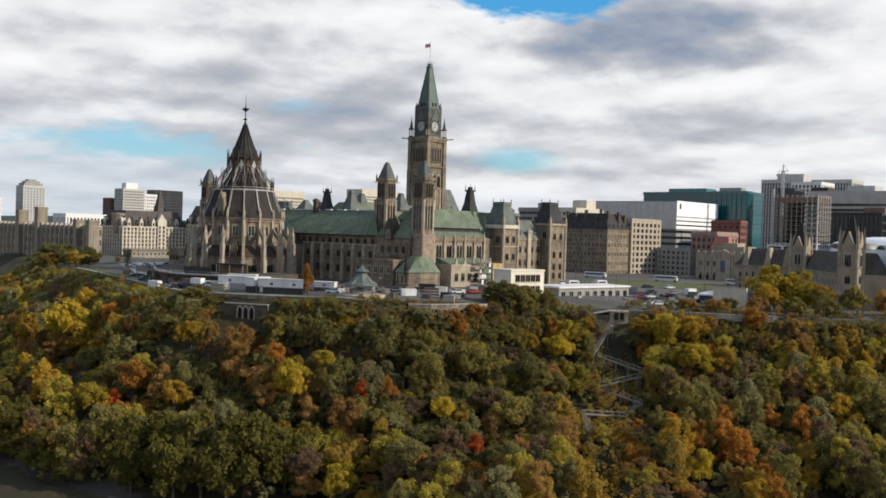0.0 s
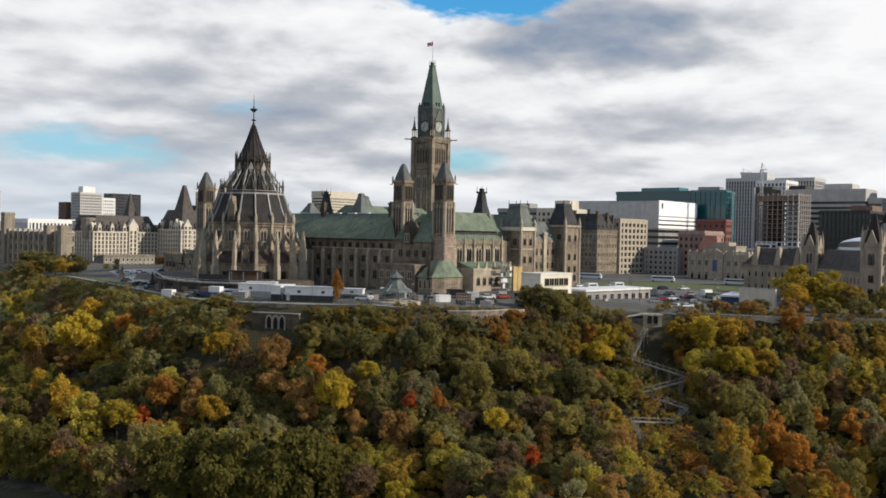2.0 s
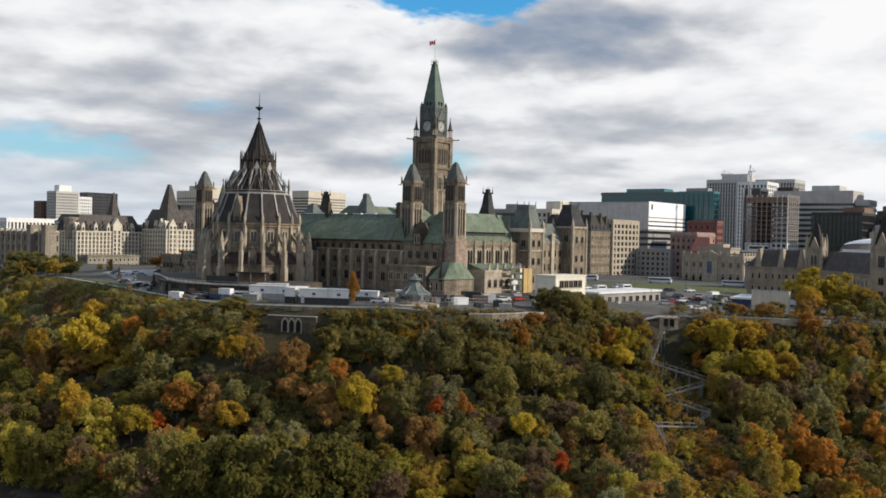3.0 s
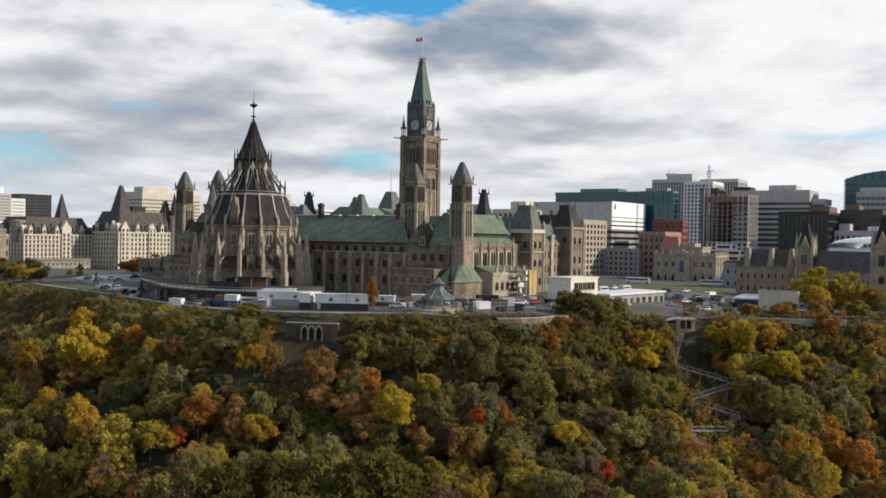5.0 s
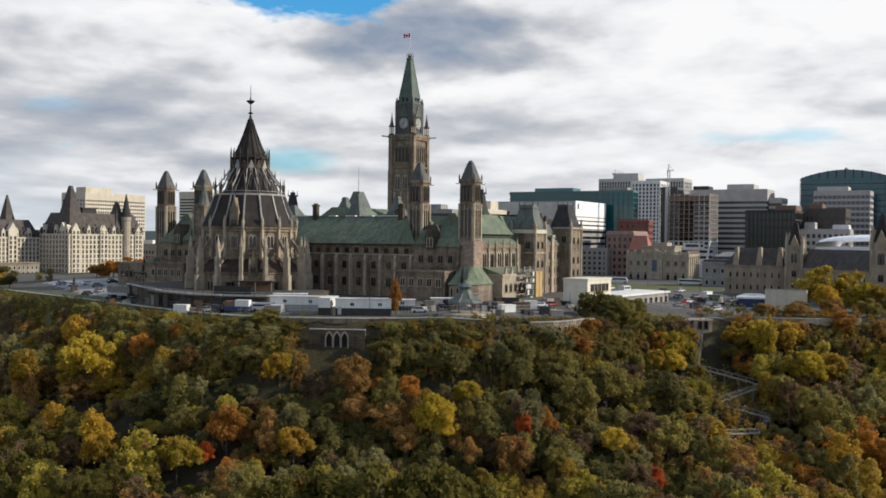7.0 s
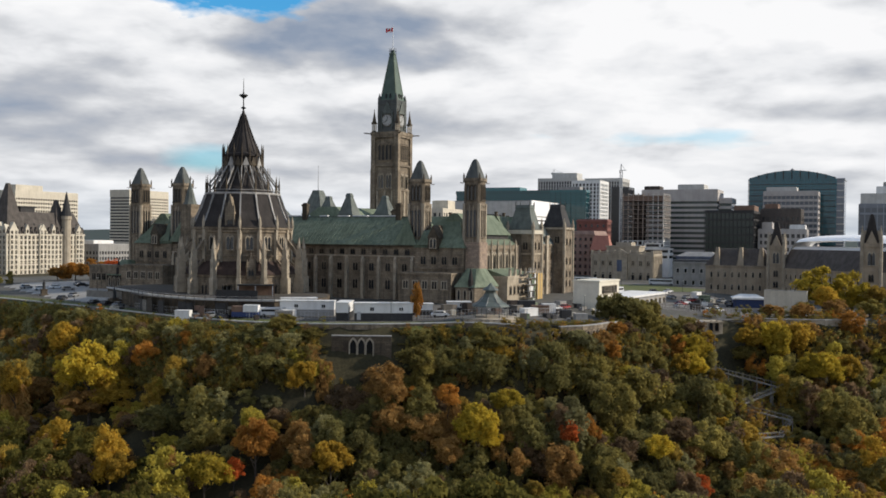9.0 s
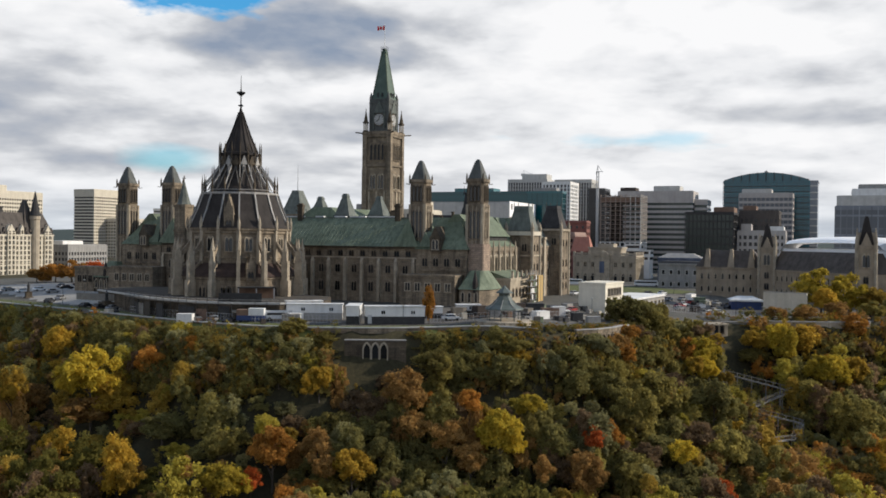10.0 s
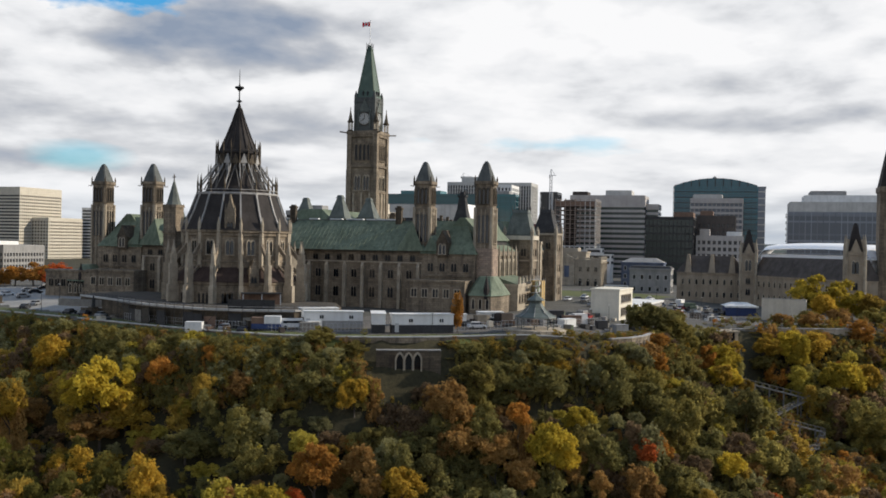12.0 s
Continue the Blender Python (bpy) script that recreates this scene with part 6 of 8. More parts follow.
# ---- trees ----
def crown_arrays(rng, leaves, lobes, tall=1.0, open_=0.0, shape=0.7):
    """Verts and triangles of a crown of unit height and radius, made of leafy lobes round an inner mass."""
    V, T = [], []
    count = 0
    phi = (1 + 5 ** 0.5) / 2
    ico_v = np.array([(-1, phi, 0), (1, phi, 0), (-1, -phi, 0), (1, -phi, 0), (0, -1, phi), (0, 1, phi), (0, -1, -phi), (0, 1, -phi), (phi, 0, -1), (phi, 0, 1), (-phi, 0, -1), (-phi, 0, 1)]) / np.hypot(1, phi)
    ico_f = np.array([(0, 11, 5), (0, 5, 1), (0, 1, 7), (0, 7, 10), (0, 10, 11), (1, 5, 9), (5, 11, 4), (11, 10, 2), (10, 7, 6), (7, 1, 8), (3, 9, 4), (3, 4, 2), (3, 2, 6), (3, 6, 8), (3, 8, 9), (4, 9, 5), (2, 4, 11), (6, 2, 10), (8, 6, 7), (9, 8, 1)])
    for k in range(lobes):
        w = rng.uniform(0, 2 * math.pi)
        h = rng.uniform(-0.75, 0.92)
        wide = math.sqrt(1 - h * h) if h > 0 else 1 - 0.4 * h * h
        r = wide * (0.92 - 0.3 * shape * max(h, 0)) * math.sqrt(rng.uniform(0.08, 1.0)) * (1 + 0.16 * math.sin(3 * w + tall * 7))
        c = np.array([r * math.cos(w), r * math.sin(w), h * tall * 0.82])
        rad = rng.uniform(0.13, 0.31)
        if k == 0:
            c, rad = np.array([0, 0, -0.15]), 0.5
        if rng.uniform() > open_ or k == 0:
            V.append(c + ico_v * rad * 0.62 * np.array([1, 1, tall * 0.9]) * rng.uniform(0.8, 1.1, (12, 1)))
            T.append(ico_f + count)
            count += 12
        n = leaves // lobes
        d = rng.normal(size=(n, 3))
        d[:, 2] += 0.25
        d /= np.linalg.norm(d, axis=1)[:, None]
        p = c + d * rad * rng.uniform(0.6, 1.35, (n, 1)) * np.array([1, 1, tall * 0.9])
        tilt = d + rng.normal(size=(n, 3)) * 0.95
        tilt /= np.linalg.norm(tilt, axis=1)[:, None]
        a = np.cross(tilt, rng.normal(size=(n, 3)))
        a /= np.linalg.norm(a, axis=1)[:, None] + 1e-6
        b = np.cross(tilt, a)
        sz = rng.uniform(0.035, 0.095, (n, 1))
        V.append(np.stack([p - a * sz - b * sz * 0.5, p + a * sz - b * sz * 0.6, p + b * sz], 1).reshape(-1, 3))
        T.append(np.arange(3 * n).reshape(-1, 3) + count)
        count += 3 * n
    return np.concatenate(V), np.concatenate(T)


def trunk_shape(rng, height, r, crown_h):
    s = Shape()
    p, rr = Vector((0, 0, -1.0)), r
    top = height - crown_h * 0.25
    bend = [Vector((rng.uniform(-0.25, 0.25), rng.uniform(-0.25, 0.25), 0)) for _ in range(4)]
    pts = [p] + [Vector((bend[i].x * i, bend[i].y * i, top * (i + 1) / 4)) for i in range(4)]

    def limb(a, b, ra, rb, n=6):
        d = (b - a).normalized()
        q = d.to_track_quat("Z", "Y").to_matrix()
        ring = [q @ Vector((math.cos(2 * math.pi * i / n), math.sin(2 * math.pi * i / n), 0)) for i in range(n)]
        s.add([a + v * ra for v in ring] + [b + v * rb for v in ring], [(i, (i + 1) % n, n + (i + 1) % n, n + i) for i in range(n)])
    for i in range(4):
        limb(pts[i], pts[i + 1], r * (1 - 0.2 * i), r * (1 - 0.2 * (i + 1)))
    for k in range(7):
        i = 1 + k % 3
        w = rng.uniform(0, 2 * math.pi)
        a = pts[i].lerp(pts[i + 1], rng.uniform(0.1, 0.9))
        b = a + Vector((math.cos(w), math.sin(w), rng.uniform(0.5, 1.1))) * crown_h * rng.uniform(0.22, 0.36)
        limb(a, b, r * 0.42, r * 0.12, 5)
    return s


LEAVES = {"green": LEAF_GREEN, "dark": LEAF_DARK, "olive": LEAF_OLIVE, "yellow": LEAF_YELLOW, "bright": LEAF_BRIGHT, "orange": LEAF_ORANGE, "red": LEAF_RED, "brown": LEAF_BROWN, "willow": LEAF_WILLOW, "sage": LEAF_SAGE, "lime": LEAF_LIME, "mauve": LEAF_MAUVE}
TREE_LABEL = {"green": "broadleaf tree in dull green leaf", "dark": "broadleaf tree in dark green leaf", "olive": "broadleaf tree turning olive yellow",
              "yellow": "broadleaf tree in yellow autumn leaf", "bright": "broadleaf tree in clear bright yellow leaf", "orange": "broadleaf tree in orange autumn leaf", "red": "small tree in vivid red autumn leaf", "brown": "thin broadleaf tree with brown autumn leaves",
              "willow": "broadleaf tree in dull olive leaf", "sage": "broadleaf tree in pale grey-green leaf", "lime": "broadleaf tree turning yellow-green", "mauve": "half-bare tree with withered purple-brown leaves"}
rng = np.random.default_rng(7)
CROWNS, TRUNKS, LIGHT_CROWNS = [], [], []
for i_ in range(12):
    V_, T_ = crown_arrays(rng, 3300, 26 + i_ % 4 * 5, (1.0, 1.2, 0.85)[i_ % 3], (0.0, 0.5, 0.2, 0.35)[i_ % 4], (0.35, 0.55, 0.75, 0.45, 0.6)[i_ % 5])
    me_ = bpy.data.meshes.new("crown")
    me_.from_pydata(V_.tolist(), [], T_.tolist())
    me_.materials.append(LEAF_GREEN)
    CROWNS.append(me_)
    TRUNKS.append(trunk_shape(rng, 9.0, 0.3, 7.0).mesh("trunk", BARK))
for i_ in range(5):
    LIGHT_CROWNS.append(crown_arrays(rng, 1500, 22, (1.0, 1.2)[i_ % 2], 0.1, (0.5, 0.8, 1.0)[i_ % 3]))


def tree(x, y, height, radius, colour, z=None, group="trees of the river cliff", variant=None, label=None, upright=False):
    z = ground_at(x, y) if z is None else z
    k = int(rng.integers(len(CROWNS))) if variant is None else variant
    t = new("tree")
    t.matrix_basis = pose(x, y, z, 0, 0, float(rng.uniform(0, 360)))
    tagged(t, label or TREE_LABEL[colour], "tree", group)
    half = height * 0.45 if upright else min(height * 0.44, radius * float(rng.uniform(0.85, 1.15)))
    tr = new("trunk", TRUNKS[k])
    tr.parent = t
    tr.matrix_basis = Matrix.Diagonal((radius / 5, radius / 5, height / 10.5, 1))
    c = new("crown", CROWNS[k])
    c.parent = t
    c.matrix_basis = pose(0, 0, height - half * 1.02) @ Matrix.Diagonal((radius, radius * float(rng.uniform(0.85, 1.15)), half, 1))
    c.material_slots[0].link = "OBJECT"
    c.material_slots[0].material = LEAVES[colour]
    if radius > 2.6 and not upright:
        side = new("side_crown", CROWNS[(k + 5) % len(CROWNS)])
        side.parent = t
        w = float(rng.uniform(0, 6.28))
        r2 = radius * float(rng.uniform(0.5, 0.75))
        side.matrix_basis = pose(radius * 0.8 * math.cos(w), radius * 0.8 * math.sin(w), height - half * 1.3) @ Matrix.Diagonal((r2, r2, min(half, r2 * 1.1), 1))
        side.material_slots[0].link = "OBJECT"
        side.material_slots[0].material = LEAVES[colour]
    rest = height - 2 * half
    if rest > 1.2 * half and not upright:
        low = new("lower_crown", CROWNS[(k + 3) % len(CROWNS)])
        low.parent = t
        low.matrix_basis = pose(0.5, 0.4, rest * 0.62) @ Matrix.Diagonal((radius * 1.1, radius * 1.05, rest * 0.5, 1))
        low.material_slots[0].link = "OBJECT"
        low.material_slots[0].material = LEAVES[("green", "dark", "brown", "dark")[k % 4] if colour not in ("green", "dark") else colour]
    return t


def pick_colour(x, y, d):
    """The drift's colour at that place, some trees of it paler, limier or half bare."""
    c = drift_colour(x, y, d)
    h = (math.sin(x * 12.9898 + y * 78.233) * 43758.5453) % 1.0
    if x < -85 and d > 22 and c in ("green", "dark"):
        return "willow" if h < 0.8 else "mauve"
    if c == "green":
        return "sage" if h < 0.3 else "lime" if h < 0.5 else c
    if c == "dark":
        return "mauve" if h < 0.16 else "sage" if h < 0.26 else c
    if c == "brown":
        return "mauve" if h < 0.35 else "lime" if h < 0.45 else c
    if c == "olive":
        return "lime" if h < 0.3 else c
    return c


def drift_colour(x, y, d):
    """Drifts of colour along the cliff, with a scatter of brighter crowns."""
    n1 = noise.noise(Vector((x * 0.022, y * 0.022, 1.7)))
    n2 = noise.noise(Vector((x * 0.05, y * 0.05, 9.2)))
    r = rng.uniform()
    if r < 0.03 + 0.08 * (x > 55):
        return "orange"
    if -34 < x < 30 and d < 26 and rng.uniform() < 0.75 or d < 8 and x < 20:
        return "dark" if rng.uniform() < 0.6 else "green"
    if (x > 52 and d > 18 or x < -85 and d > 26) and rng.uniform() < 0.6:
        return ("dark", "dark", "green", "brown")[int(rng.integers(4))]
    s = 0.6 * n1 + 0.4 * n2 + rng.normal() * 0.30 + (0.02 if x > 60 else -0.03)
    if s > 0.55:
        return "yellow"
    if s > 0.16:
        return "olive"
    if s > -0.10:
        return "green" if rng.uniform() < 0.4 else "brown"
    if s > -0.30:
        return "brown" if rng.uniform() < 0.35 else "green"
    return "dark"


# crowns that stand out, by colour: the place and height of the crown's near side, and its radius
STANDING_OUT = {
    "bright": [(-114, 288.5, -9.5, 6.0), (-91, 246.5, -26.5, 4.2), (-37.6, 237.8, -17, 4.3), (-29.4, 241.2, -14.3, 2.9), (-20.5, 211, -36, 3.8), (36, 274.5, -9.8, 4.3), (1.3, 232.6, -24, 2.8), (65, 232, -36.2, 3.7), (72, 267.4, -14, 4.4), (69, 270.5, -13.2, 3.4), (39.5, 276.5, -8.8, 3.4), (33, 271, -12.5, 3.4), (67, 282, -6.3, 4.8)],
    "yellow": [(-121.6, 324, -6.6, 4.2), (-109, 288.6, -17, 5.6), (-109, 261, -25, 5.2), (-67.2, 240.5, -23.4, 3.8), (-68.8, 262, -10, 3.4), (-14.6, 218.8, -35.2, 2.8), (74.5, 281, -6.6, 4.2), (80, 267, -14, 4.2), (92, 237.6, -40, 3.4), (60, 285, -6.8, 3.6), (25, 262, -10.5, 2.6), (-131, 300, -14, 4)],
    "orange": [(-80.8, 248.7, -21.2, 4.4), (-101.5, 292, -8.6, 3.8), (-42, 243.2, -13.4, 2.6), (49.9, 231.9, -38, 4.4), (67.5, 244, -31, 3.2), (75.3, 236, -31.6, 3.6), (90, 258, -28, 3.2), (9.0, 267.5, -6.6, 4.0), (4.5, 263, -8.4, 3.4), (93.3, 281, -4.2, 3.8), (49.5, 241.6, -34, 2.2), (33, 277, -8.5, 2.6)],
    "red": [(-85.3, 248, -27.3, 2.3), (-19.1, 234.3, -20, 2.5), (9.2, 229, -32.3, 2.3)],
    "brown": [(-88.6, 276, -10, 3.0), (-53.9, 250.4, -11.2, 4.3), (-47, 242.3, -19.8, 3.6), (3.4, 263, -5, 3.2), (-53, 246, -17.7, 3.6), (-71.5, 244, -22.8, 3.4), (-43.5, 238, -23.2, 3.6), (-22.9, 230, -25.2, 3.8), (-126.2, 308, -18.6, 4.6), (14, 240, -29, 3)],
    "green": [(17.6, 238.5, -24.6, 4.8), (-72, 277.0, -5.4, 3.7), (-44.6, 256, -7, 4.0), (7.5, 251, -13.8, 5.2), (-87.5, 257.5, -22.9, 4.2), (-3, 243, -16, 4.5)],
    "dark": [(-76.3, 266, -10.5, 5.2), (-15, 250.4, -8.6, 5.2), (-100, 270.6, -22.4, 5), (57, 263, -27, 3.6), (20.1, 281, 0.5, 4.4), (-30, 252, -9, 4.6), (24, 252, -17, 4.6)],
}
taken, FEATURE = [], []
for col_, crowns_ in STANDING_OUT.items():
    for x_, y_, zc_, r_ in crowns_:
        y_, zc_ = y_ + 0.65 * r_, zc_ - 0.3 * r_
        h_ = max(1.3 * r_, zc_ - ground_at(x_, y_) + r_)
        tree(x_, y_, h_, r_, col_)
        taken.append((x_, y_, r_))
        FEATURE.append((x_, y_, zc_, r_))
# the great willow-like mass near the shore
for x_, y_, top_, r_ in ((-54, 219, -23.0, 9.2), (-64, 220, -24.0, 8.4), (-73, 221, -26.0, 7.0), (-44, 219.5, -24.4, 8.6), (-35, 221, -27.6, 7.0), (-59, 214, -28.0, 6.6), (-47, 213.5, -29.0, 6.2), (-69, 215.5, -30.0, 5.6)):
    h_ = top_ - ground_at(x_, y_)
    tree(x_, y_, h_, r_, "willow", label="large spreading tree in dull leaf near the shore", upright=True)
    taken.append((x_, y_, r_ * 0.8))

GULLY = [(52, 291), (52, 282), (52, 274), (49, 266), (44, 258), (43, 248), (42, 240), (40, 230), (41, 220)]


def in_gully(x, y):
    return float(np.min([math.hypot(x - gx, (y - gy) * 0.8) for gx, gy in GULLY])) < 8.2


def before_arches(x, y):
    return -63 < x < -46.5 and 264 < y < 274 or 46 < x < 63 and 285 < y < 300


def tree_height(d):
    return float(np.interp(d, [2, 5, 13, 20, 38, 50], [3.6, 5.6, 11.0, 13.2, 14.2, 14.5])) * float(rng.uniform(0.74, 1.2))


spots = []
gx_, gy_ = np.meshgrid(np.arange(-240, 270, 4.7), np.arange(195, 520, 4.7))
gx_ = (gx_ + rng.uniform(-1.9, 1.9, gx_.shape)).ravel()
gy_ = (gy_ + rng.uniform(-1.9, 1.9, gy_.shape)).ravel()
gd_ = slope_distance(gx_, gy_)
for x_, y_, d_ in zip(gx_.tolist(), gy_.tolist(), gd_.tolist()):
    if not 2.4 < d_ < (52 if x_ < -35 else 68) or in_gully(x_, y_) or before_arches(x_, y_) or (d_ > 49 and x_ < -40):
        continue
    if any((x_ - p) ** 2 + (y_ - q) ** 2 < (r * 0.8) ** 2 for p, q, r in taken) or (-84 < x_ < -26 and y_ < 216):
        continue
    spots.append((x_, y_, d_))
near = sorted(spots, key=lambda p: abs(p[0] + 12) + 0.9 * p[2] * (p[2] > 30))
for x_, y_, d_ in near[:196]:
    h_ = tree_height(d_)
    for fx_, fy_, fz_, fr_ in FEATURE:
        if abs(x_ - fx_) < fr_ + 3.0 and 0 < fy_ - y_ < 26:
            h_ = max(4.6, min(h_, fz_ - fr_ * 0.9 - (fy_ - y_) * 0.12 - ground_at(x_, y_)))
    if -66 < x_ < -44 and y_ > 240:
        h_ = max(3.0, min(h_, -9.5 - ground_at(x_, y_)))
    if d_ > 44 and x_ < -40:
        h_ = min(h_, 7.5)
    r_ = float(rng.choice([rng.uniform(1.7, 2.6), rng.uniform(2.4, 3.8), rng.uniform(3.4, 4.8)], p=[0.35, 0.45, 0.2])) * min(1.1, 0.6 + 0.45 * h_ / 9)
    col_ = pick_colour(x_, y_, d_)
    if r_ < 2.4 and rng.uniform() < 0.3:
        col_ = ("olive", "yellow", "orange", "brown")[int(rng.integers(4))]
    tree(x_, y_, h_, r_, col_)


HEDGE_CROWNS = [crown_arrays(rng, 300, 8, 1.0, 0.0, 0.5) for _ in range(5)]


def joined_woods(name, places, label, category="woods", size=1.0, crowns=None):
    """Far crowns of one colour family joined into one mesh per call."""
    by = {}
    for x, y, d in places:
        by.setdefault(pick_colour(x, y, d), []).append((x, y, d))
    VV, TT, MI, count = [], [], [], 0
    mats = list(by)
    for mi, col in enumerate(mats):
        for x, y, d in by[col]:
            h = tree_height(d)
            for fx, fy, fz, fr in FEATURE:
                if abs(x - fx) < fr + 2.0 and 0 < fy - y < 22:
                    h = max(4.0, min(h, fz - fr - ground_at(x, y)))
            r = float(rng.uniform(2.0, 4.2)) * min(1.1, 0.6 + 0.45 * h / 9) * size
            half = min(h * 0.46, r * float(rng.uniform(0.9, 1.2)))
            for k in range(1 + (h - 2 * half > 0.8 * half)):
                V, T = (crowns or LIGHT_CROWNS)[int(rng.integers(5))]
                w = rng.uniform(0, 6.28)
                R = np.array([[math.cos(w), -math.sin(w), 0], [math.sin(w), math.cos(w), 0], [0, 0, 1]])
                P = (V * np.array([r, r, half])) @ R.T + np.array([x + 0.3 * r * k, y, ground_at(x, y) + (h - half) * (1 - 0.5 * k)])
                VV.append(P), TT.append(T + count), MI.append(np.full(len(T), mi))
                count += len(V)
    me = bpy.data.meshes.new(name)
    me.from_pydata(np.concatenate(VV).tolist(), [], np.concatenate(TT).tolist())
    for col in mats:
        me.materials.append(LEAVES[col])
    me.polygons.foreach_set("material_index", np.concatenate(MI))
    tagged(new(name, me), label, category, kind="stuff")


joined_woods("woods", near[196:], "autumn woods on the far ends of the cliff")
# low growth under the trees
shrubs = []
for k_ in range(5200):
    x_, y_ = float(rng.uniform(-190, 200)), float(rng.uniform(200, 420))
    d_ = float(slope_distance(np.array([x_]), np.array([y_]))[0])
    if (0.9 if x_ < 58 else -11) < d_ < (9 if k_ % 2 else 48) and not (d_ > 50 and x_ < -40) and not before_arches(x_, y_):
        shrubs.append((x_, y_, 1.0 + d_ * 0.12))
for k_ in range(900):
    gx_, gy_ = GULLY[k_ % len(GULLY)]
    x_, y_ = gx_ + float(rng.uniform(-10, 10)), gy_ + float(rng.uniform(-6, 6))
    if in_gully(x_, y_) and not before_arches(x_, y_) and k_ % 4 < 2:
        shrubs.append((x_, y_, 2.0))
joined_woods("undergrowth", shrubs, "low bushes and saplings under the cliff trees", "bushes", 0.6, HEDGE_CROWNS)


# dense green shrubs that hide the slope right below the rim wall


def rim_shrubs():
    cols = ["green", "dark", "olive", "brown", "yellow"]
    VV, TT, MI, count = [], [], [], 0
    X, Y = rng.uniform(-170, 150, 34000), rng.uniform(240, 440, 34000)
    D = slope_distance(X, Y)
    kept = []
    for x, y, d in zip(X.tolist(), Y.tolist(), D.tolist()):
        if not -9 < d < 22 or before_arches(x, y) or (in_gully(x, y) and d > 12):
            continue
        if d < 0.9 and not (-24 < x < 9 and d > -3.5 or x > 58 and rng.uniform() < 0.35 or 14 < x < 40 and d > -5):
            continue
        if d > 9.5 and not -66 < x < -46:
            continue
        h = 1.2 + 0.72 * min(max(d, 0.6), 6.0) * float(rng.uniform(0.75, 1.3))
        if -65 < x < -45:
            h = min(h, max(0.8, -9.2 - ground_at(x, y)))
        if 42 < x < 66:
            h = min(h, max(0.8, -9.5 - ground_at(x, y)))
        if d > 9.5:
            h = max(2.5, min(8.0, -8.4 - ground_at(x, y))) * float(rng.uniform(0.8, 1.05))
        r = float(rng.uniform(1.2, 2.2)) * (0.75 + 0.08 * max(d, 0))
        if any((x - p) ** 2 + (y - q) ** 2 < (0.62 * r) ** 2 for p, q in kept[-400:]):
            continue
        kept.append((x, y))
        V, T = HEDGE_CROWNS[int(rng.integers(5))]
        VV.append(V * np.array([r, r, h * 0.55]) + np.array([x, y, ground_at(x, y) + h * 0.45]))
        TT.append(T + count)
        MI.append(np.full(len(T), int(rng.choice(5, p=[0.46, 0.16, 0.22, 0.12, 0.04]))))
        count += len(V)
    me = bpy.data.meshes.new("rim_shrubs")
    me.from_pydata(np.concatenate(VV).tolist(), [], np.concatenate(TT).tolist())
    for c in cols:
        me.materials.append(LEAVES[c])
    me.polygons.foreach_set("material_index", np.concatenate(MI))
    tagged(new("rim_shrubs", me), "dense green shrubs on the slope below the rim wall", "bushes", kind="stuff")


rim_shrubs()


# ---- the yard round the library: terrace, wall, site cabins, vehicles, small buildings ----
def area(name, poly, mat, label, lift=0.05, step=2.5, kind="structure", category="ground"):
    """A sheet laid on the ground inside a polygon."""
    xs, ys = [p[0] for p in poly], [p[1] for p in poly]
    X, Y = np.meshgrid(np.arange(min(xs), max(xs) + step, step), np.arange(min(ys), max(ys) + step, step))

    def inside(px, py):
        c = np.zeros(px.shape, bool)
        for (ax, ay), (bx, by) in zip(poly, poly[1:] + poly[:1]):
            c ^= ((ay > py) != (by > py)) & (px < (bx - ax) * (py - ay) / (by - ay + 1e-9) + ax)
        return c
    Z = ground_z(X, Y) + lift
    ny, nx = X.shape
    mid = inside(X[:-1, :-1] + step / 2, Y[:-1, :-1] + step / 2)
    j, i = np.nonzero(mid)
    a = j * nx + i
    me = bpy.data.meshes.new(name)
    me.from_pydata(np.stack([X, Y, Z], -1).reshape(-1, 3).tolist(), [], np.stack([a, a + 1, a + 1 + nx, a + nx], 1).tolist())
    me.materials.append(mat)
    return tagged(new(name, me), label, category, kind=kind)


LAWN = surface("autumn lawn", (0.045, 0.060, 0.016), (0.12, 0.125, 0.036), 0.12, 2.0, bump=0.3)
GRAVEL = surface("trodden gravel", (0.085, 0.075, 0.062), (0.19, 0.17, 0.145), 0.1, 1.6, bump=0.3)
CAR_WHITE = surface("white car paint", (0.55, 0.56, 0.57), (0.62, 0.63, 0.64), 1.0, 6.0, rough=0.3, bump=0.0)
CAR_GREY = surface("grey car paint", (0.16, 0.165, 0.17), (0.22, 0.225, 0.23), 1.0, 6.0, rough=0.3, bump=0.0)
CAR_BLACK = surface("black car paint", (0.012, 0.012, 0.014), (0.025, 0.025, 0.028), 1.0, 6.0, rough=0.25, bump=0.0)
CAR_RED = surface("red car paint", (0.22, 0.02, 0.018), (0.32, 0.035, 0.03), 1.0, 6.0, rough=0.3, bump=0.0)
RUBBER = surface("black rubber", (0.012, 0.012, 0.012), (0.03, 0.03, 0.03), 2.0, 9.0, bump=0.0)

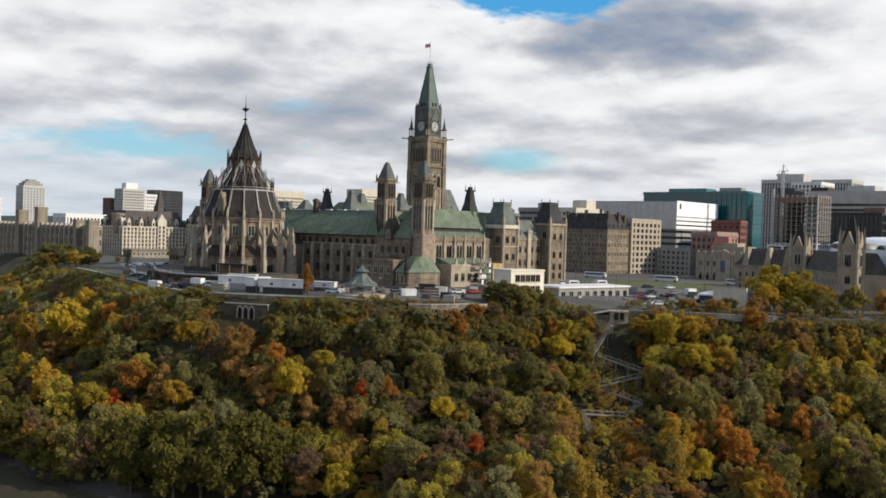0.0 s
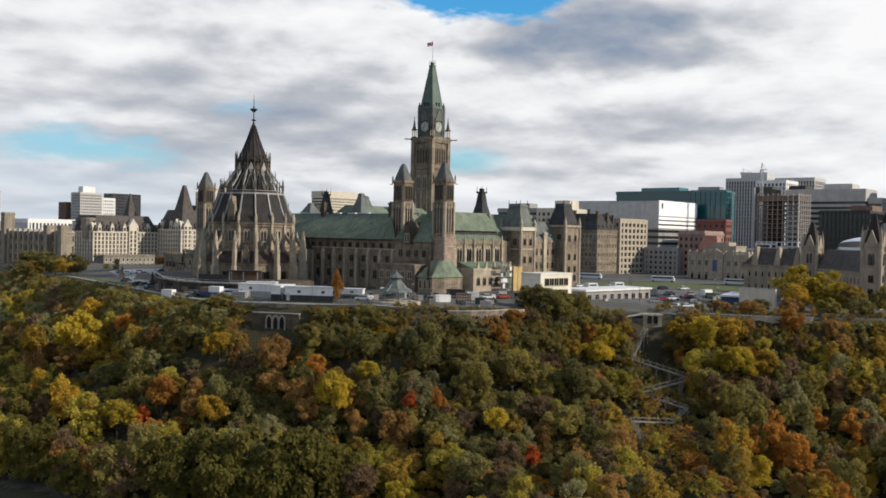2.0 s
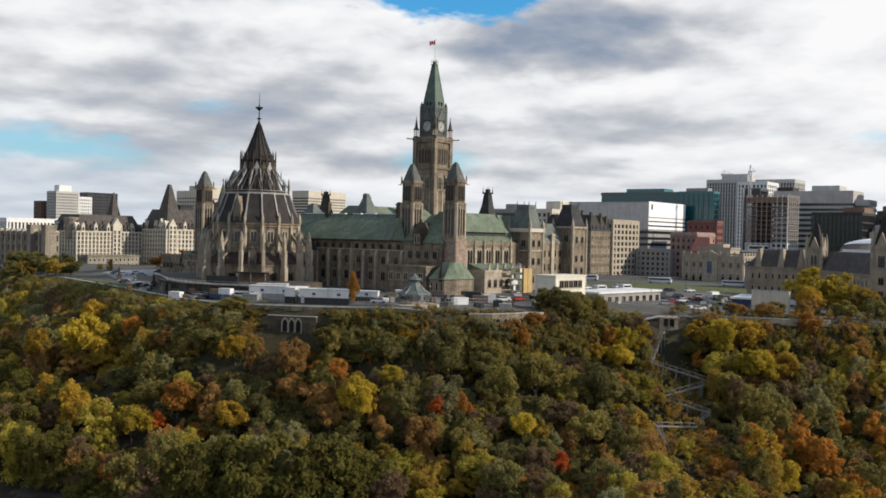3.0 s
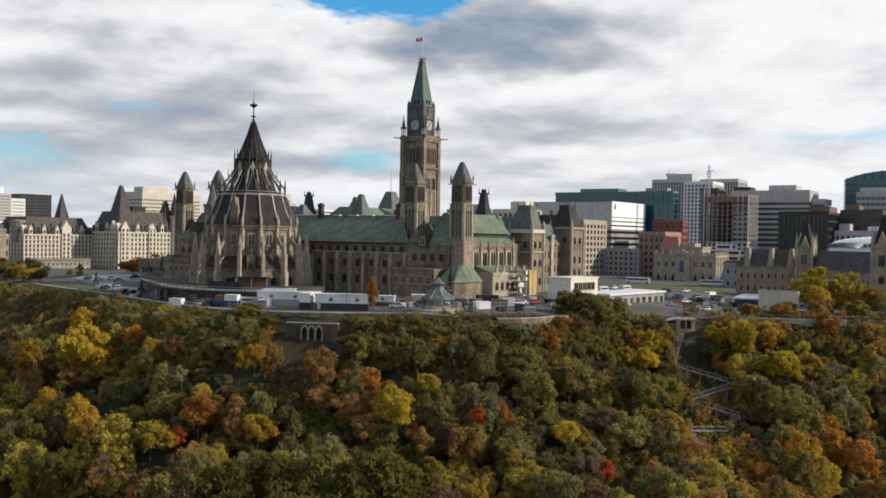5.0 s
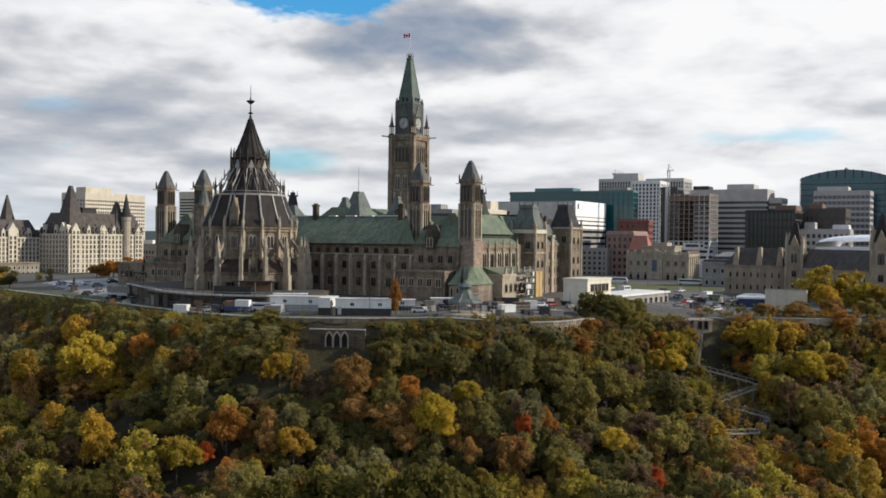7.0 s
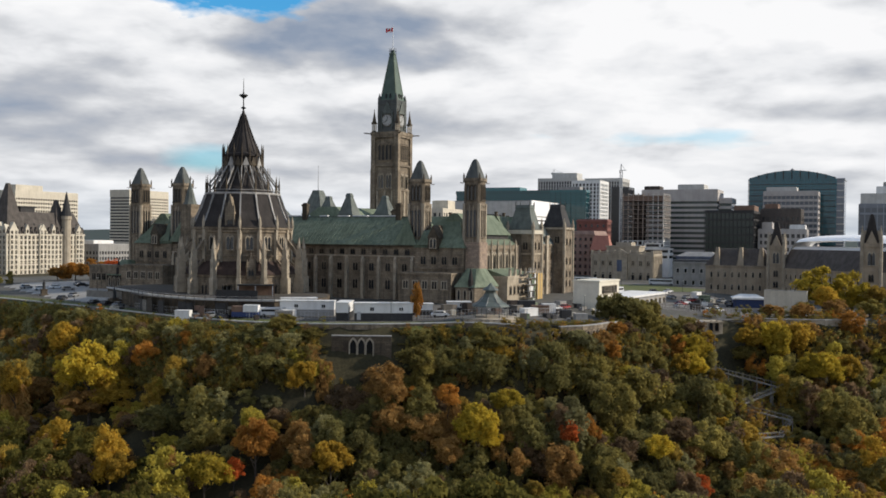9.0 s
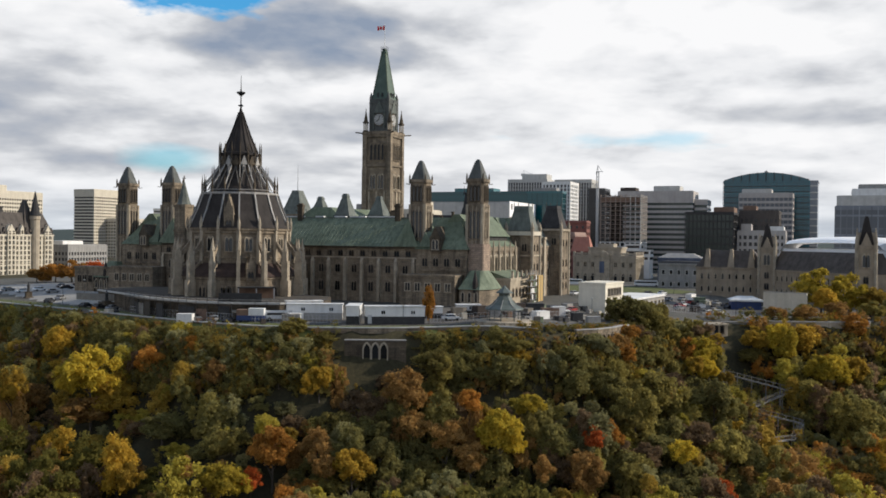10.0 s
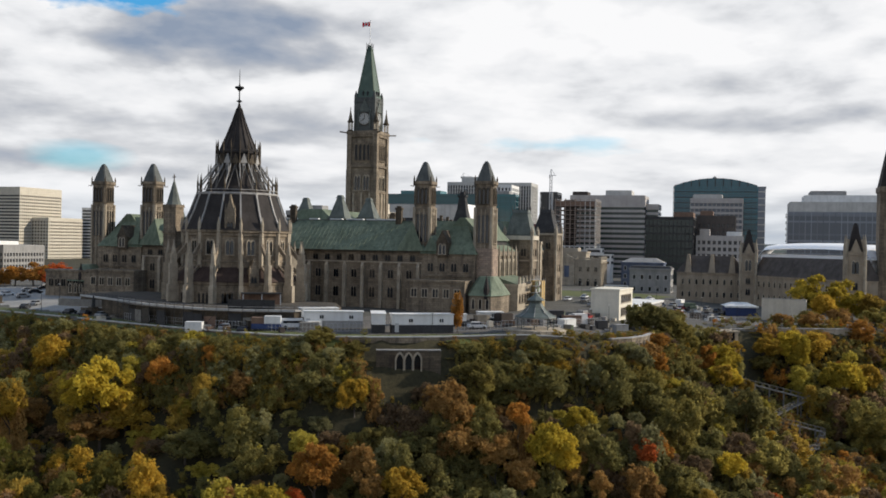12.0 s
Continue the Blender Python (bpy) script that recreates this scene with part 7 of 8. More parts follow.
area("road", [(-150, 445), (-126, 384), (-102, 338), (-90, 316), (-76, 297), (-60, 281), (-40, 276), (-30, 276), (-2, 275), (12, 290), (2, 318), (-45, 318), (-60, 306), (-82, 306), (-98, 326), (-104, 352), (-112, 400), (-128, 470)], ASPHALT, "worn asphalt service yard", 0.04)
area("lawn", [(-158, 428), (-127, 382), (-97, 330), (-87, 312), (-68, 286), (-58, 279.5), (-40, 275), (-32, 271.5), (-32, 265), (-41, 268), (-47, 272.5), (-62, 276.5), (-73, 278), (-83, 288), (-94, 304), (-114, 339), (-134, 371), (-164, 416)], LAWN, "rough grass verge on both sides of the rim wall", 0.09, 1.5)
DECK = surface("dark grey deck paint", (0.022, 0.022, 0.024), (0.050, 0.049, 0.050), 0.6, 5.0, rough=0.6, bump=0.0)
TIMBER = surface("weathered timber", (0.13, 0.12, 0.105), (0.25, 0.235, 0.21), 0.8, 7.0)
TRACK = surface("muddy track", (0.035, 0.030, 0.024), (0.095, 0.083, 0.068), 0.1, 1.5, bump=0.3)
area("track", [(-116, 240), (-104, 231), (-60, 204), (-56, 208), (-100, 236), (-112, 246)], TRACK, "dark track along the shore", 0.06, 2.0)
area("lawn_south", [(40, 445), (95, 395), (150, 440), (150, 500), (90, 500)], LAWN, "large green front lawn", 0.06, 4.0)
area("car_park", [(45, 335), (75, 300), (120, 330), (112, 385), (70, 400)], ASPHALT, "asphalt car park", 0.05)
area("street", [(20, 560), (230, 430), (240, 448), (30, 580)], ASPHALT, "wide asphalt street", 0.07, 4.0)

area("forecourt", [(-150, 446), (-127, 386), (-110, 358), (-101, 352), (-108, 400), (-112, 470), (-128, 472)], PAVING, "pale paved forecourt with parked cars", 0.1)

# terrace round the library
terrace = new("terrace")
tagged(terrace, "raised stone terrace with pale coping round the library", "terrace", kind="structure")
TERRACE = [(-112, 371), (-103.5, 345), (-99.5, 331.6), (-95.3, 323), (-88.5, 313), (-81, 307.5), (-70, 303.5), (-61, 306), (-54, 316), (-50, 332), (-62, 356), (-92, 392), (-106, 392)]
part("retaining_wall", Shape().prism(TERRACE, -3.0, 1.9), STONE_DARK, terrace)
cp = Shape()
for a_, b_ in zip(TERRACE[:7], TERRACE[1:8]):
    cp.bar((*a_, 2.1), (*b_, 2.1), 0.7, 0.45)
part("coping", cp, CONCRETE, terrace, "pale stone coping")
part("paving", Shape().prism([(x + (-75 - x) * 0.03, y + (345 - y) * 0.03) for x, y in TERRACE], 1.9, 1.96), TRACK, terrace)
pr = Shape()
for a_, b_ in zip(TERRACE[:7], TERRACE[1:8]):
    n_ = max(2, int(math.hypot(b_[0] - a_[0], b_[1] - a_[1]) / 2.2))
    for i_ in range(n_):
        k_ = i_ / n_
        x_, y_ = a_[0] + (b_[0] - a_[0]) * k_, a_[1] + (b_[1] - a_[1]) * k_
        pr.bar((x_, y_, 2.2), (x_, y_, 3.2), 0.06)
    pr.bar((*a_, 3.2), (*b_, 3.2), 0.07).bar((*a_, 2.75), (*b_, 2.75), 0.04)
part("railing", pr, IRON, terrace, "dark iron railing")

# braced walkway along the terrace, with sheets and boards hung between its posts
walkway = new("works_walkway")
tagged(walkway, "braced steel site walkway with hung sheets along the terrace", "scaffold")
wrng = np.random.default_rng(41)
for a_, b_ in zip(TERRACE[1:6], TERRACE[2:7]):
    p_, q_ = Vector((*a_, 0)), Vector((*b_, 0))
    out_ = Vector((q_.y - p_.y, p_.x - q_.x, 0)).normalized() * 1.6
    out_ = out_ if (p_ + out_ - Vector((-75, 345, 0))).length > (p_ - Vector((-75, 345, 0))).length else -out_
    n_ = max(2, int((q_ - p_).length / 2.8))
    for i_ in range(n_):
        c_, e_ = p_.lerp(q_, i_ / n_) + out_, p_.lerp(q_, (i_ + 1) / n_) + out_
        g_ = ground_at(c_.x, c_.y)
        part("post", Shape().bar((c_.x, c_.y, g_), (c_.x, c_.y, 3.1), 0.12), DECK, walkway)
        part("brace", Shape().bar((c_.x, c_.y, g_ + 0.2), (e_.x, e_.y, 1.7), 0.08), DECK, walkway)
        part("deck_board", Shape().bar((c_.x, c_.y, 1.85), (e_.x, e_.y, 1.85), 1.3, 0.12), TRACK, walkway)
        part("top_rail", Shape().bar((c_.x, c_.y, 3.0), (e_.x, e_.y, 3.0), 0.1), PALE_TRIM, walkway)
        k_ = wrng.uniform()
        if k_ < 0.85:
            m_ = (DECK, BROWN_BRICK, DECK, TRACK, TRACK, TIMBER)[int(wrng.integers(6))]
            z_ = float(wrng.uniform(0.2, 1.4))
            part("sheet", Shape().bar((c_.x, c_.y, (g_ + z_) / 2 + 0.1), (e_.x, e_.y, (g_ + z_) / 2 + 0.1), 0.06, z_ - g_), m_, walkway)

# rim wall along the cliff
rim = new("rim_wall")
tagged(rim, "low pale stone wall with railing along the cliff rim", "wall", kind="structure")
RIM = EDGE[3:17]
for a_, b_ in zip(RIM[:-1], RIM[1:]):
    za_, zb_ = ground_at(*a_), ground_at(*b_)
    part("wall_length", Shape().bar((*a_, za_ - 0.3), (*b_, zb_ - 0.3), 0.45, 1.2), STONE, rim)
    part("coping", Shape().bar((*a_, za_ + 0.42), (*b_, zb_ + 0.42), 0.8, 0.26), CONCRETE, rim, "pale stone coping")
    rl = Shape()
    n_ = max(2, int(math.hypot(b_[0] - a_[0], b_[1] - a_[1]) / 2.4))
    for i_ in range(n_):
        k_ = i_ / n_
        x_, y_, z_ = a_[0] + (b_[0] - a_[0]) * k_, a_[1] + (b_[1] - a_[1]) * k_, za_ + (zb_ - za_) * k_
        rl.bar((x_, y_, z_ + 0.4), (x_, y_, z_ + 1.2), 0.05)
    rl.bar((*a_, za_ + 1.2), (*b_, zb_ + 1.2), 0.05)
    part("railing", rl, IRON, rim, "thin dark railing")


def at_world(name, x, y, z, rz, label, category, group="", kind=""):
    ob = new(name)
    ob.matrix_basis = pose(x, y, z, 0, 0, rz)
    return tagged(ob, label, category, group, kind)




def site_cabin(x, y, rz, length, width, height, lower, label, windows=2):
    z = ground_at(x, y)
    t = at_world("site_cabin", x, y, z, rz, label, "cabin", "site cabins in the yard")
    split = height * 0.46
    part("body", Shape().box(-length / 2, length / 2, -width / 2, width / 2, split, height), WHITE, t, "white upper body")
    part("skirt", Shape().box(-length / 2 + 0.02, length / 2 - 0.02, -width / 2 + 0.02, width / 2 - 0.02, 0, split), lower, t, "dark lower body")
    part("roof", Shape().box(-length / 2 - 0.2, length / 2 + 0.2, -width / 2 - 0.2, width / 2 + 0.2, height, height + 0.22), WHITE, t)
    for i in range(windows):
        k = -length / 2 + length * (i + 0.6) / windows
        put("window", WIN_CABIN, t, k, -width / 2, height * 0.6, 0)
    part("door", Shape().box(-length / 2 + 0.6, -length / 2 + 1.5, -width / 2 - 0.06, -width / 2, 0.3, 2.3), STEEL, t)
    return t


WIN_CABIN = window_mesh("cabin window", 1.0, 0.8, 2, False, 0.1, 0.06, WHITE)
site_cabin(-46.9, 281.3, -12, 14.0, 3.0, 4.2, DECK, "long white site cabin on a dark lower deck", 2)
site_cabin(-55.2, 287.0, 70, 9.0, 3.0, 4.2, IRON, "white site cabin end-on beside the long one", 2)
site_cabin(-62.6, 296.6, -17, 13.6, 3.0, 3.8, CONCRETE_GREY, "long white site cabin with grey skirt", 2)
site_cabin(-63.5, 305.0, -4, 9.0, 3.2, 3.6, IRON, "white roofed site shelter near the library", 1)
site_cabin(-36.0, 290.0, -12, 8.0, 2.6, 2.8, IRON, "small white site cabin by the main block", 1)
site_cabin(-24.0, 292.0, -12, 6.0, 2.6, 2.6, IRON, "small white site cabin by the porch", 1)


def hoarding(pts, z, h, mat, label):
    t = new("hoarding")
    tagged(t, label, "hoarding")
    for a, b in zip(pts[:-1], pts[1:]):
        part("panel", Shape().bar((*a, z + h / 2), (*b, z + h / 2), 0.12, h), mat, t)
        part("foot_rail", Shape().bar((*a, z + 0.1), (*b, z + 0.1), 0.3, 0.2), STEEL, t)
    return t


hoarding([(-118, 368.5), (-111, 361), (-105, 355.5)], -0.7, 2.2, TIMBER, "weathered site hoarding beside the statue")
hoarding([(-105, 355.5), (-100, 345)], -0.7, 1.8, TRACK, "dark site hoarding by the terrace")
hoarding([(-84, 311), (-74, 306)], 1.9, 2.6, IRON, "dark hoarding in front of the library")
sh_ = at_world("entrance_shelter", -72.0, 326.5, 1.9, -10, "dark flat-roofed shelter against the library", "shelter")
part("roof", Shape().box(-5, 5, -2, 2, 2.9, 3.2), IRON, sh_)
for k_ in (-4.7, 0, 4.7):
    part("post", Shape().box(k_ - 0.12, k_ + 0.12, -1.8, -1.6, 0, 2.9), STEEL, sh_)
part("back_wall", Shape().box(-5, 5, 1.7, 1.9, 0, 2.9), BROWN_BRICK, sh_)


def statue(x, y):
    z = ground_at(x, y)
    t = at_world("statue_plinth", x, y, z, 20, "stepped grey stone plinth of a statue", "plinth")
    part("base", Shape().box(-1.3, 1.3, -1.3, 1.3, 0, 0.4).box(-0.9, 0.9, -0.9, 0.9, 0.4, 1.9).box(-1.0, 1.0, -1.0, 1.0, 1.9, 2.1), STONE_DARK, t)
    s = Shape().lathe(0, 0, [(0.55, 0), (0.5, 0.6), (0.38, 1.3), (0.48, 1.9), (0.42, 2.3), (0.16, 2.45), (0.2, 2.6), (0.22, 2.8), (0.1, 3.0)], 10)
    ob = new("statue", s.mesh("statue", IRON))
    ob.matrix_basis = pose(x, y, z + 2.1)
    tagged(ob, "dark bronze standing statue on a plinth", "statue")


statue(-109.8, 358.5)
statue(-133.0, 404.0)


def build_car(mat, length=4.5, name="car", label="white parked saloon car", category="car"):
    t = new(name)
    tagged(t, label, category, "parked vehicles")
    L = length / 2
    side = [(-L, 0.35), (L, 0.35), (L, 0.75), (L - 0.9, 0.98), (-L + 0.3, 1.0), (-L, 0.8)]
    s = Shape()
    for w, tt in ((0.88, 0.84),):
        n = len(side)
        s.add([(x, -w, z) for x, z in side] + [(x, w, z) for x, z in side], [tuple(range(n)), tuple(reversed(range(n, 2 * n)))] + [(i, (i + 1) % n, n + (i + 1) % n, n + i) for i in range(n)])
    part("body", s, mat, t)
    part("cabin", Shape().hip(-L + 0.5, L - 1.1, -0.8, 0.8, 0.98, 1.42, 0.5, 0.12), GLASS, t, "dark glazed cabin")
    part("roof", Shape().box(-L + 1.02, L - 1.62, -0.66, 0.66, 1.42, 1.48), mat, t)
    for x in (-L + 0.85, L - 0.85):
        for y in (-0.86, 0.86):
            w = part("wheel", Shape().lathe(0, 0, [(0.33, -0.1), (0.33, 0.1)], 12), RUBBER, t)
            w.matrix_basis = pose(x, y, 0.33, 90)
    return t


def build_van(mat, length, height, label, name="van", category="van"):
    t = new(name)
    tagged(t, label, category, "parked vehicles")
    L = length / 2
    part("body", Shape().box(-L, L - 0.5, -1.1, 1.1, 0.5, height).hip(L - 0.5, L, -1.1, 1.1, 0.5, height * 0.75, 0.0, 0.1), mat, t)
    part("glazing", Shape().box(-L + 0.5, L - 0.8, -1.13, 1.13, height * 0.58, height * 0.82).box(L - 0.6, L - 0.46, -0.95, 0.95, height * 0.5, height * 0.85), GLASS, t)
    part("bumper", Shape().box(-L - 0.08, L + 0.08, -1.0, 1.0, 0.4, 0.6), RUBBER, t)
    for x in (-L + 1.1, L - 1.1):
        for y in (-1.02, 1.02):
            w = part("wheel", Shape().lathe(0, 0, [(0.45, -0.13), (0.45, 0.13)], 12), RUBBER, t)
            w.matrix_basis = pose(x, y, 0.45, 90)
    return t


CARS = [build_car(CAR_WHITE), build_car(CAR_GREY, 4.4, "car", "grey parked saloon car"), build_car(CAR_BLACK, 4.7, "car", "black parked saloon car"), build_car(CAR_RED, 4.3, "car", "red parked saloon car")]
VAN = build_van(CAR_WHITE, 5.6, 2.4, "white parked delivery van")
BUS = build_van(CAR_WHITE, 12.0, 3.1, "white and dark city bus on the street", "bus", "bus")
CAR_SPOTS = [(-130.4, 420.7, 30, 0), (-123.7, 436.4, 10, 1), (-118, 450, 15, 2), (-126, 384, 70, 2), (-135.7, 420.8, 25, 0), (-126.0, 411, 20, 1), (-123, 391, 65, 1), (-112, 356, 60, 2), (-115.5, 361.5, 58, 2), (-141, 430, 40, 1), (-108.5, 350, 58, 1), (-122, 426, 15, 2),
             (46.5, 367, 40, 0), (50, 362, 40, 1), (62, 380, 40, 0), (100, 358, 30, 1), (98, 350, 30, 2), (75.4, 343, 20, 0), (65, 329.6, 20, 1), (73, 320, 25, 0), (80, 372, 30, 2), (90, 378, 30, 0), (84, 352, 20, 3), (92, 340, 25, 2), (70, 337, 15, 3), (105, 340, 20, 1), (108, 350, 20, 0),
             (57, 352, 20, 2), (63, 345, 15, 1), (88, 362, 30, 1), (96, 366, 30, 0), (78, 356, 30, 1), (27, 322, 40, 0), (33, 330, 40, 2), (38, 340, 45, 1), (10, 300, 40, 3), (5, 296, 20, 0), (-2, 292, 10, 1), (14, 306, 50, 2),
             (-86, 305, 60, 1), (-83, 299.5, 60, 2), (-32, 283, -10, 0), (-20, 284, -10, 1), (-14, 286, 0, 2)]
first = set()
for x_, y_, rz_, k_ in CAR_SPOTS:
    m_ = pose(x_, y_, ground_at(x_, y_) + 0.06, 0, 0, rz_)
    if k_ in first:
        copy_thing(CARS[k_], m_)
    else:
        CARS[k_].matrix_basis = m_
        first.add(k_)
for i_, (x_, y_, rz_) in enumerate(((-115.4, 470, 15), (-110, 470, 15), (-71.4, 299.8, -10), (48, 352, 40), (118, 345, 30), (60, 362, 40))):
    m_ = pose(x_, y_, ground_at(x_, y_) + 0.06, 0, 0, rz_)
    if i_:
        copy_thing(VAN, m_)
    else:
        VAN.matrix_basis = m_
for i_, (x_, y_, rz_) in enumerate(((84, 524, -30), (118, 504, -31), (150, 484, -31), (62, 538, -31), (185, 465, -30))):
    m_ = pose(x_, y_, ground_at(x_, y_) + 0.1, 0, 0, rz_)
    if i_:
        copy_thing(BUS, m_)
    else:
        BUS.matrix_basis = m_
tk_ = at_world("lorry", -77.6, 299.3, ground_at(-77.6, 299.3), -20, "lorry with white tarpaulin and dark blue body", "lorry")
part("cargo_box", Shape().box(-0.5, 3.2, -1.2, 1.2, 1.0, 3.4), WHITE, tk_)
part("lower_body", Shape().box(-3.4, 3.25, -1.22, 1.22, 0.5, 1.7), BLUE_PAINT, tk_)
part("rear_box", Shape().box(-3.4, -0.6, -1.2, 1.2, 1.7, 3.1), BROWN_BRICK, tk_)
for x_ in (-2.4, 2.2):
    for y_ in (-1.05, 1.05):
        w_ = part("wheel", Shape().lathe(0, 0, [(0.5, -0.15), (0.5, 0.15)], 12), RUBBER, tk_)
        w_.matrix_basis = pose(x_, y_, 0.5, 90)

# iron-roofed summer pavilion on the rim
BLUE_GREY = surface("grey-green painted iron", (0.060, 0.074, 0.068), (0.130, 0.152, 0.138), 0.6, 5.0, rough=0.6, streak=0.4, stain=(0.09, 0.10, 0.095), bump=0.1)
ks_ = at_world("garden_pavilion", -22.8, 272.0, ground_at(-22.8, 272.0), -12, "open grey-green iron pavilion with steep two-tier roof", "pavilion")
part("plinth", Shape().lathe(0, 0, [(7.2, -1.5), (7.2, 0.3), (6.9, 0.45)], 8, 0.39), STONE_PALE, ks_)
part("stair", Shape().box(-1.4, 1.4, -8.2, -6.4, -1.2, 0.0).box(-1.4, 1.4, -7.4, -6.2, -1.2, 0.3), STONE_PALE, ks_)
part("roof", Shape().lathe(0, 0, [(4.7, 3.0), (4.5, 3.3), (3.0, 4.1), (2.0, 5.2), (1.5, 6.1)], 8, 0.39), BLUE_GREY, ks_, "steep grey-green ribbed metal roof")
part("lantern", Shape().lathe(0, 0, [(1.35, 6.0), (1.35, 6.7), (2.1, 6.85), (1.9, 7.1), (0.8, 7.8), (0.15, 8.6)], 8, 0.39), BLUE_GREY, ks_)
for i_ in range(8):
    w_ = 0.39 + i_ * math.pi / 4
    c_, s_ = math.cos(w_), math.sin(w_)
    part("post", Shape().bar((4.1 * c_, 4.1 * s_, 0.4), (4.1 * c_, 4.1 * s_, 3.3), 0.18), BLUE_GREY, ks_)
    part("bracket", Shape().bar((4.1 * c_, 4.1 * s_, 2.5), (4.6 * c_, 4.6 * s_, 3.1), 0.12), PALE_TRIM, ks_)
    part("roof_rib", Shape().bar((4.55 * c_, 4.55 * s_, 3.3), (3.05 * c_, 3.05 * s_, 4.15), 0.12).bar((3.05 * c_, 3.05 * s_, 4.15), (2.05 * c_, 2.05 * s_, 5.25), 0.12), PALE_TRIM, ks_)
    c2_, s2_ = math.cos(w_ + math.pi / 4), math.sin(w_ + math.pi / 4)
    part("railing", Shape().bar((4.1 * c_, 4.1 * s_, 1.4), (4.1 * c2_, 4.1 * s2_, 1.4), 0.1).bar((4.1 * c_, 4.1 * s_, 0.8), (4.1 * c2_, 4.1 * s2_, 0.8), 0.06), PALE_TRIM, ks_)
    part("valance", Shape().bar((4.3 * c_, 4.3 * s_, 3.0), (4.3 * c2_, 4.3 * s2_, 3.0), 0.1, 0.3), PALE_TRIM, ks_)

WIN_SERVICE = window_mesh("strip window", 2.0, 2.2, 2, False, 0.12, 0.1, TAN)
# service building with window strips, ochre sheeted scaffold
CREAM_WALL = surface("cream render", (0.56, 0.52, 0.43), (0.72, 0.67, 0.56), 0.3, 3.0, streak=0.25, stain=(0.36, 0.33, 0.27), bump=0.08)
sv_ = at_world("service_building", 25.6, 309.5, -2.5, 40, "plain cream two-storey service building with window strips", "building")
part("wall", Shape().box(-7.5, 7.5, -3.0, 5, 0, 9.2).box(-7.7, 7.7, -3.2, 5.2, 8.9, 9.4), CREAM_WALL, sv_)
for z_ in (2.0, 5.6):
    for k_ in range(5):
        put("window", WIN_SERVICE, sv_, -4.6 + 2.3 * k_, -3.0, z_, 0)
sc_ = thing("sheeted_scaffold", 74.5, -41.0, -2, "tall ochre sheeted scaffold against the flank", "scaffold")
part("sheeting", Shape().box(-1.6, 1.6, -2.6, 2.6, 0.4, 9.6), ORANGE_TARP, sc_)
for x_ in (-1.7, 1.7):
    for y_ in (-2.7, 0, 2.7):
        part("standard", Shape().bar((x_, y_, 0), (x_, y_, 10.4), 0.1), STEEL, sc_)

# tube scaffold with a patchwork of boards beside it
sk_ = thing("tube_scaffold", 74.8, -47.5, -2, "tube scaffold hung with pale and green boards", "scaffold")
brng_ = np.random.default_rng(5)
for k_ in range(5):
    for z_ in range(5):
        m_ = (WHITE, COPPER, CONCRETE, None, DECK)[int(brng_.integers(5))]
        if m_ is not None:
            part("board", Shape().box(1.0, 1.12, -3.0 + 1.25 * k_, -1.95 + 1.25 * k_, 0.4 + 2.0 * z_, 1.5 + 2.0 * z_ + 0.5 * brng_.uniform()), m_, sk_)
for k_ in range(6):
    part("standard", Shape().bar((0.9, -3.1 + 1.25 * k_, 0), (0.9, -3.1 + 1.25 * k_, 11.4), 0.1), STEEL, sk_)
for z_ in range(6):
    part("ledger", Shape().bar((0.9, -3.2, 0.3 + 2.0 * z_), (0.9, 3.3, 0.3 + 2.0 * z_), 0.1), STEEL, sk_)
    part("deck", Shape().box(-0.4, 0.9, -3.2, 3.3, 0.2 + 2.0 * z_, 0.27 + 2.0 * z_), STEEL, sk_)

# long low screening hall with white roof, by the front lawn
wr_ = at_world("screening_hall", 49, 334, -4.0, 40, "long low grey hall with flat white roof", "building")
part("wall", Shape().box(-18, 18, -6, 6, 0, 4.6), CONCRETE_GREY, wr_)
part("roof", Shape().box(-18.5, 18.5, -6.5, 6.5, 4.6, 5.2), WHITE, wr_)
for k_ in range(9):
    put("window", WIN_SERVICE, wr_, -16 + 4 * k_, -6.0, 1.4, 0)

# dark panes stand in for the shaded hollows of the arches
WIN_ARCH = window_mesh("dark arch", 1.5, 3.0, 1, True, 0.2, 0.14, STONE)
WIN_ARCH_TALL = window_mesh("tall dark arch", 1.7, 4.8, 1, True, 0.26, 0.2, STONE_PALE)

# stone gatehouse with two arches at the head of the stairs, and the walls beside it
gh_ = at_world("stair_gatehouse", 55.3, 297.5, -9.0, -6, "small grey stone gatehouse with two dark arches", "gatehouse")
part("wall", Shape().box(-2.8, 2.8, -2, 3, 0, 4.0).box(-3.1, 3.1, -2.3, 3.3, 4.0, 4.4), STONE_PALE, gh_)
for k_ in (-0.9, 0.9):
    put("window", WIN_ARCH, gh_, k_, -2.0, 1.6, 0)
part("wing_wall", Shape().prism([(-9.5, -1.2), (-2.8, -1.8), (-2.8, 0.2), (-9.5, 0.6)], 0, 3.0, 0), STONE, gh_)
part("wing_roof", Shape().add([(-9.8, -1.6, 2.6), (-2.8, -2.2, 4.2), (-2.8, 0.6, 4.4), (-9.8, 1.0, 2.8), (-9.8, -1.6, 2.8), (-2.8, -2.2, 4.4), (-2.8, 0.6, 4.6), (-9.8, 1.0, 3.0)],
                              [(0, 1, 5, 4), (1, 2, 6, 5), (2, 3, 7, 6), (3, 0, 4, 7), (4, 5, 6, 7), (3, 2, 1, 0)]), PALE_TRIM, gh_)


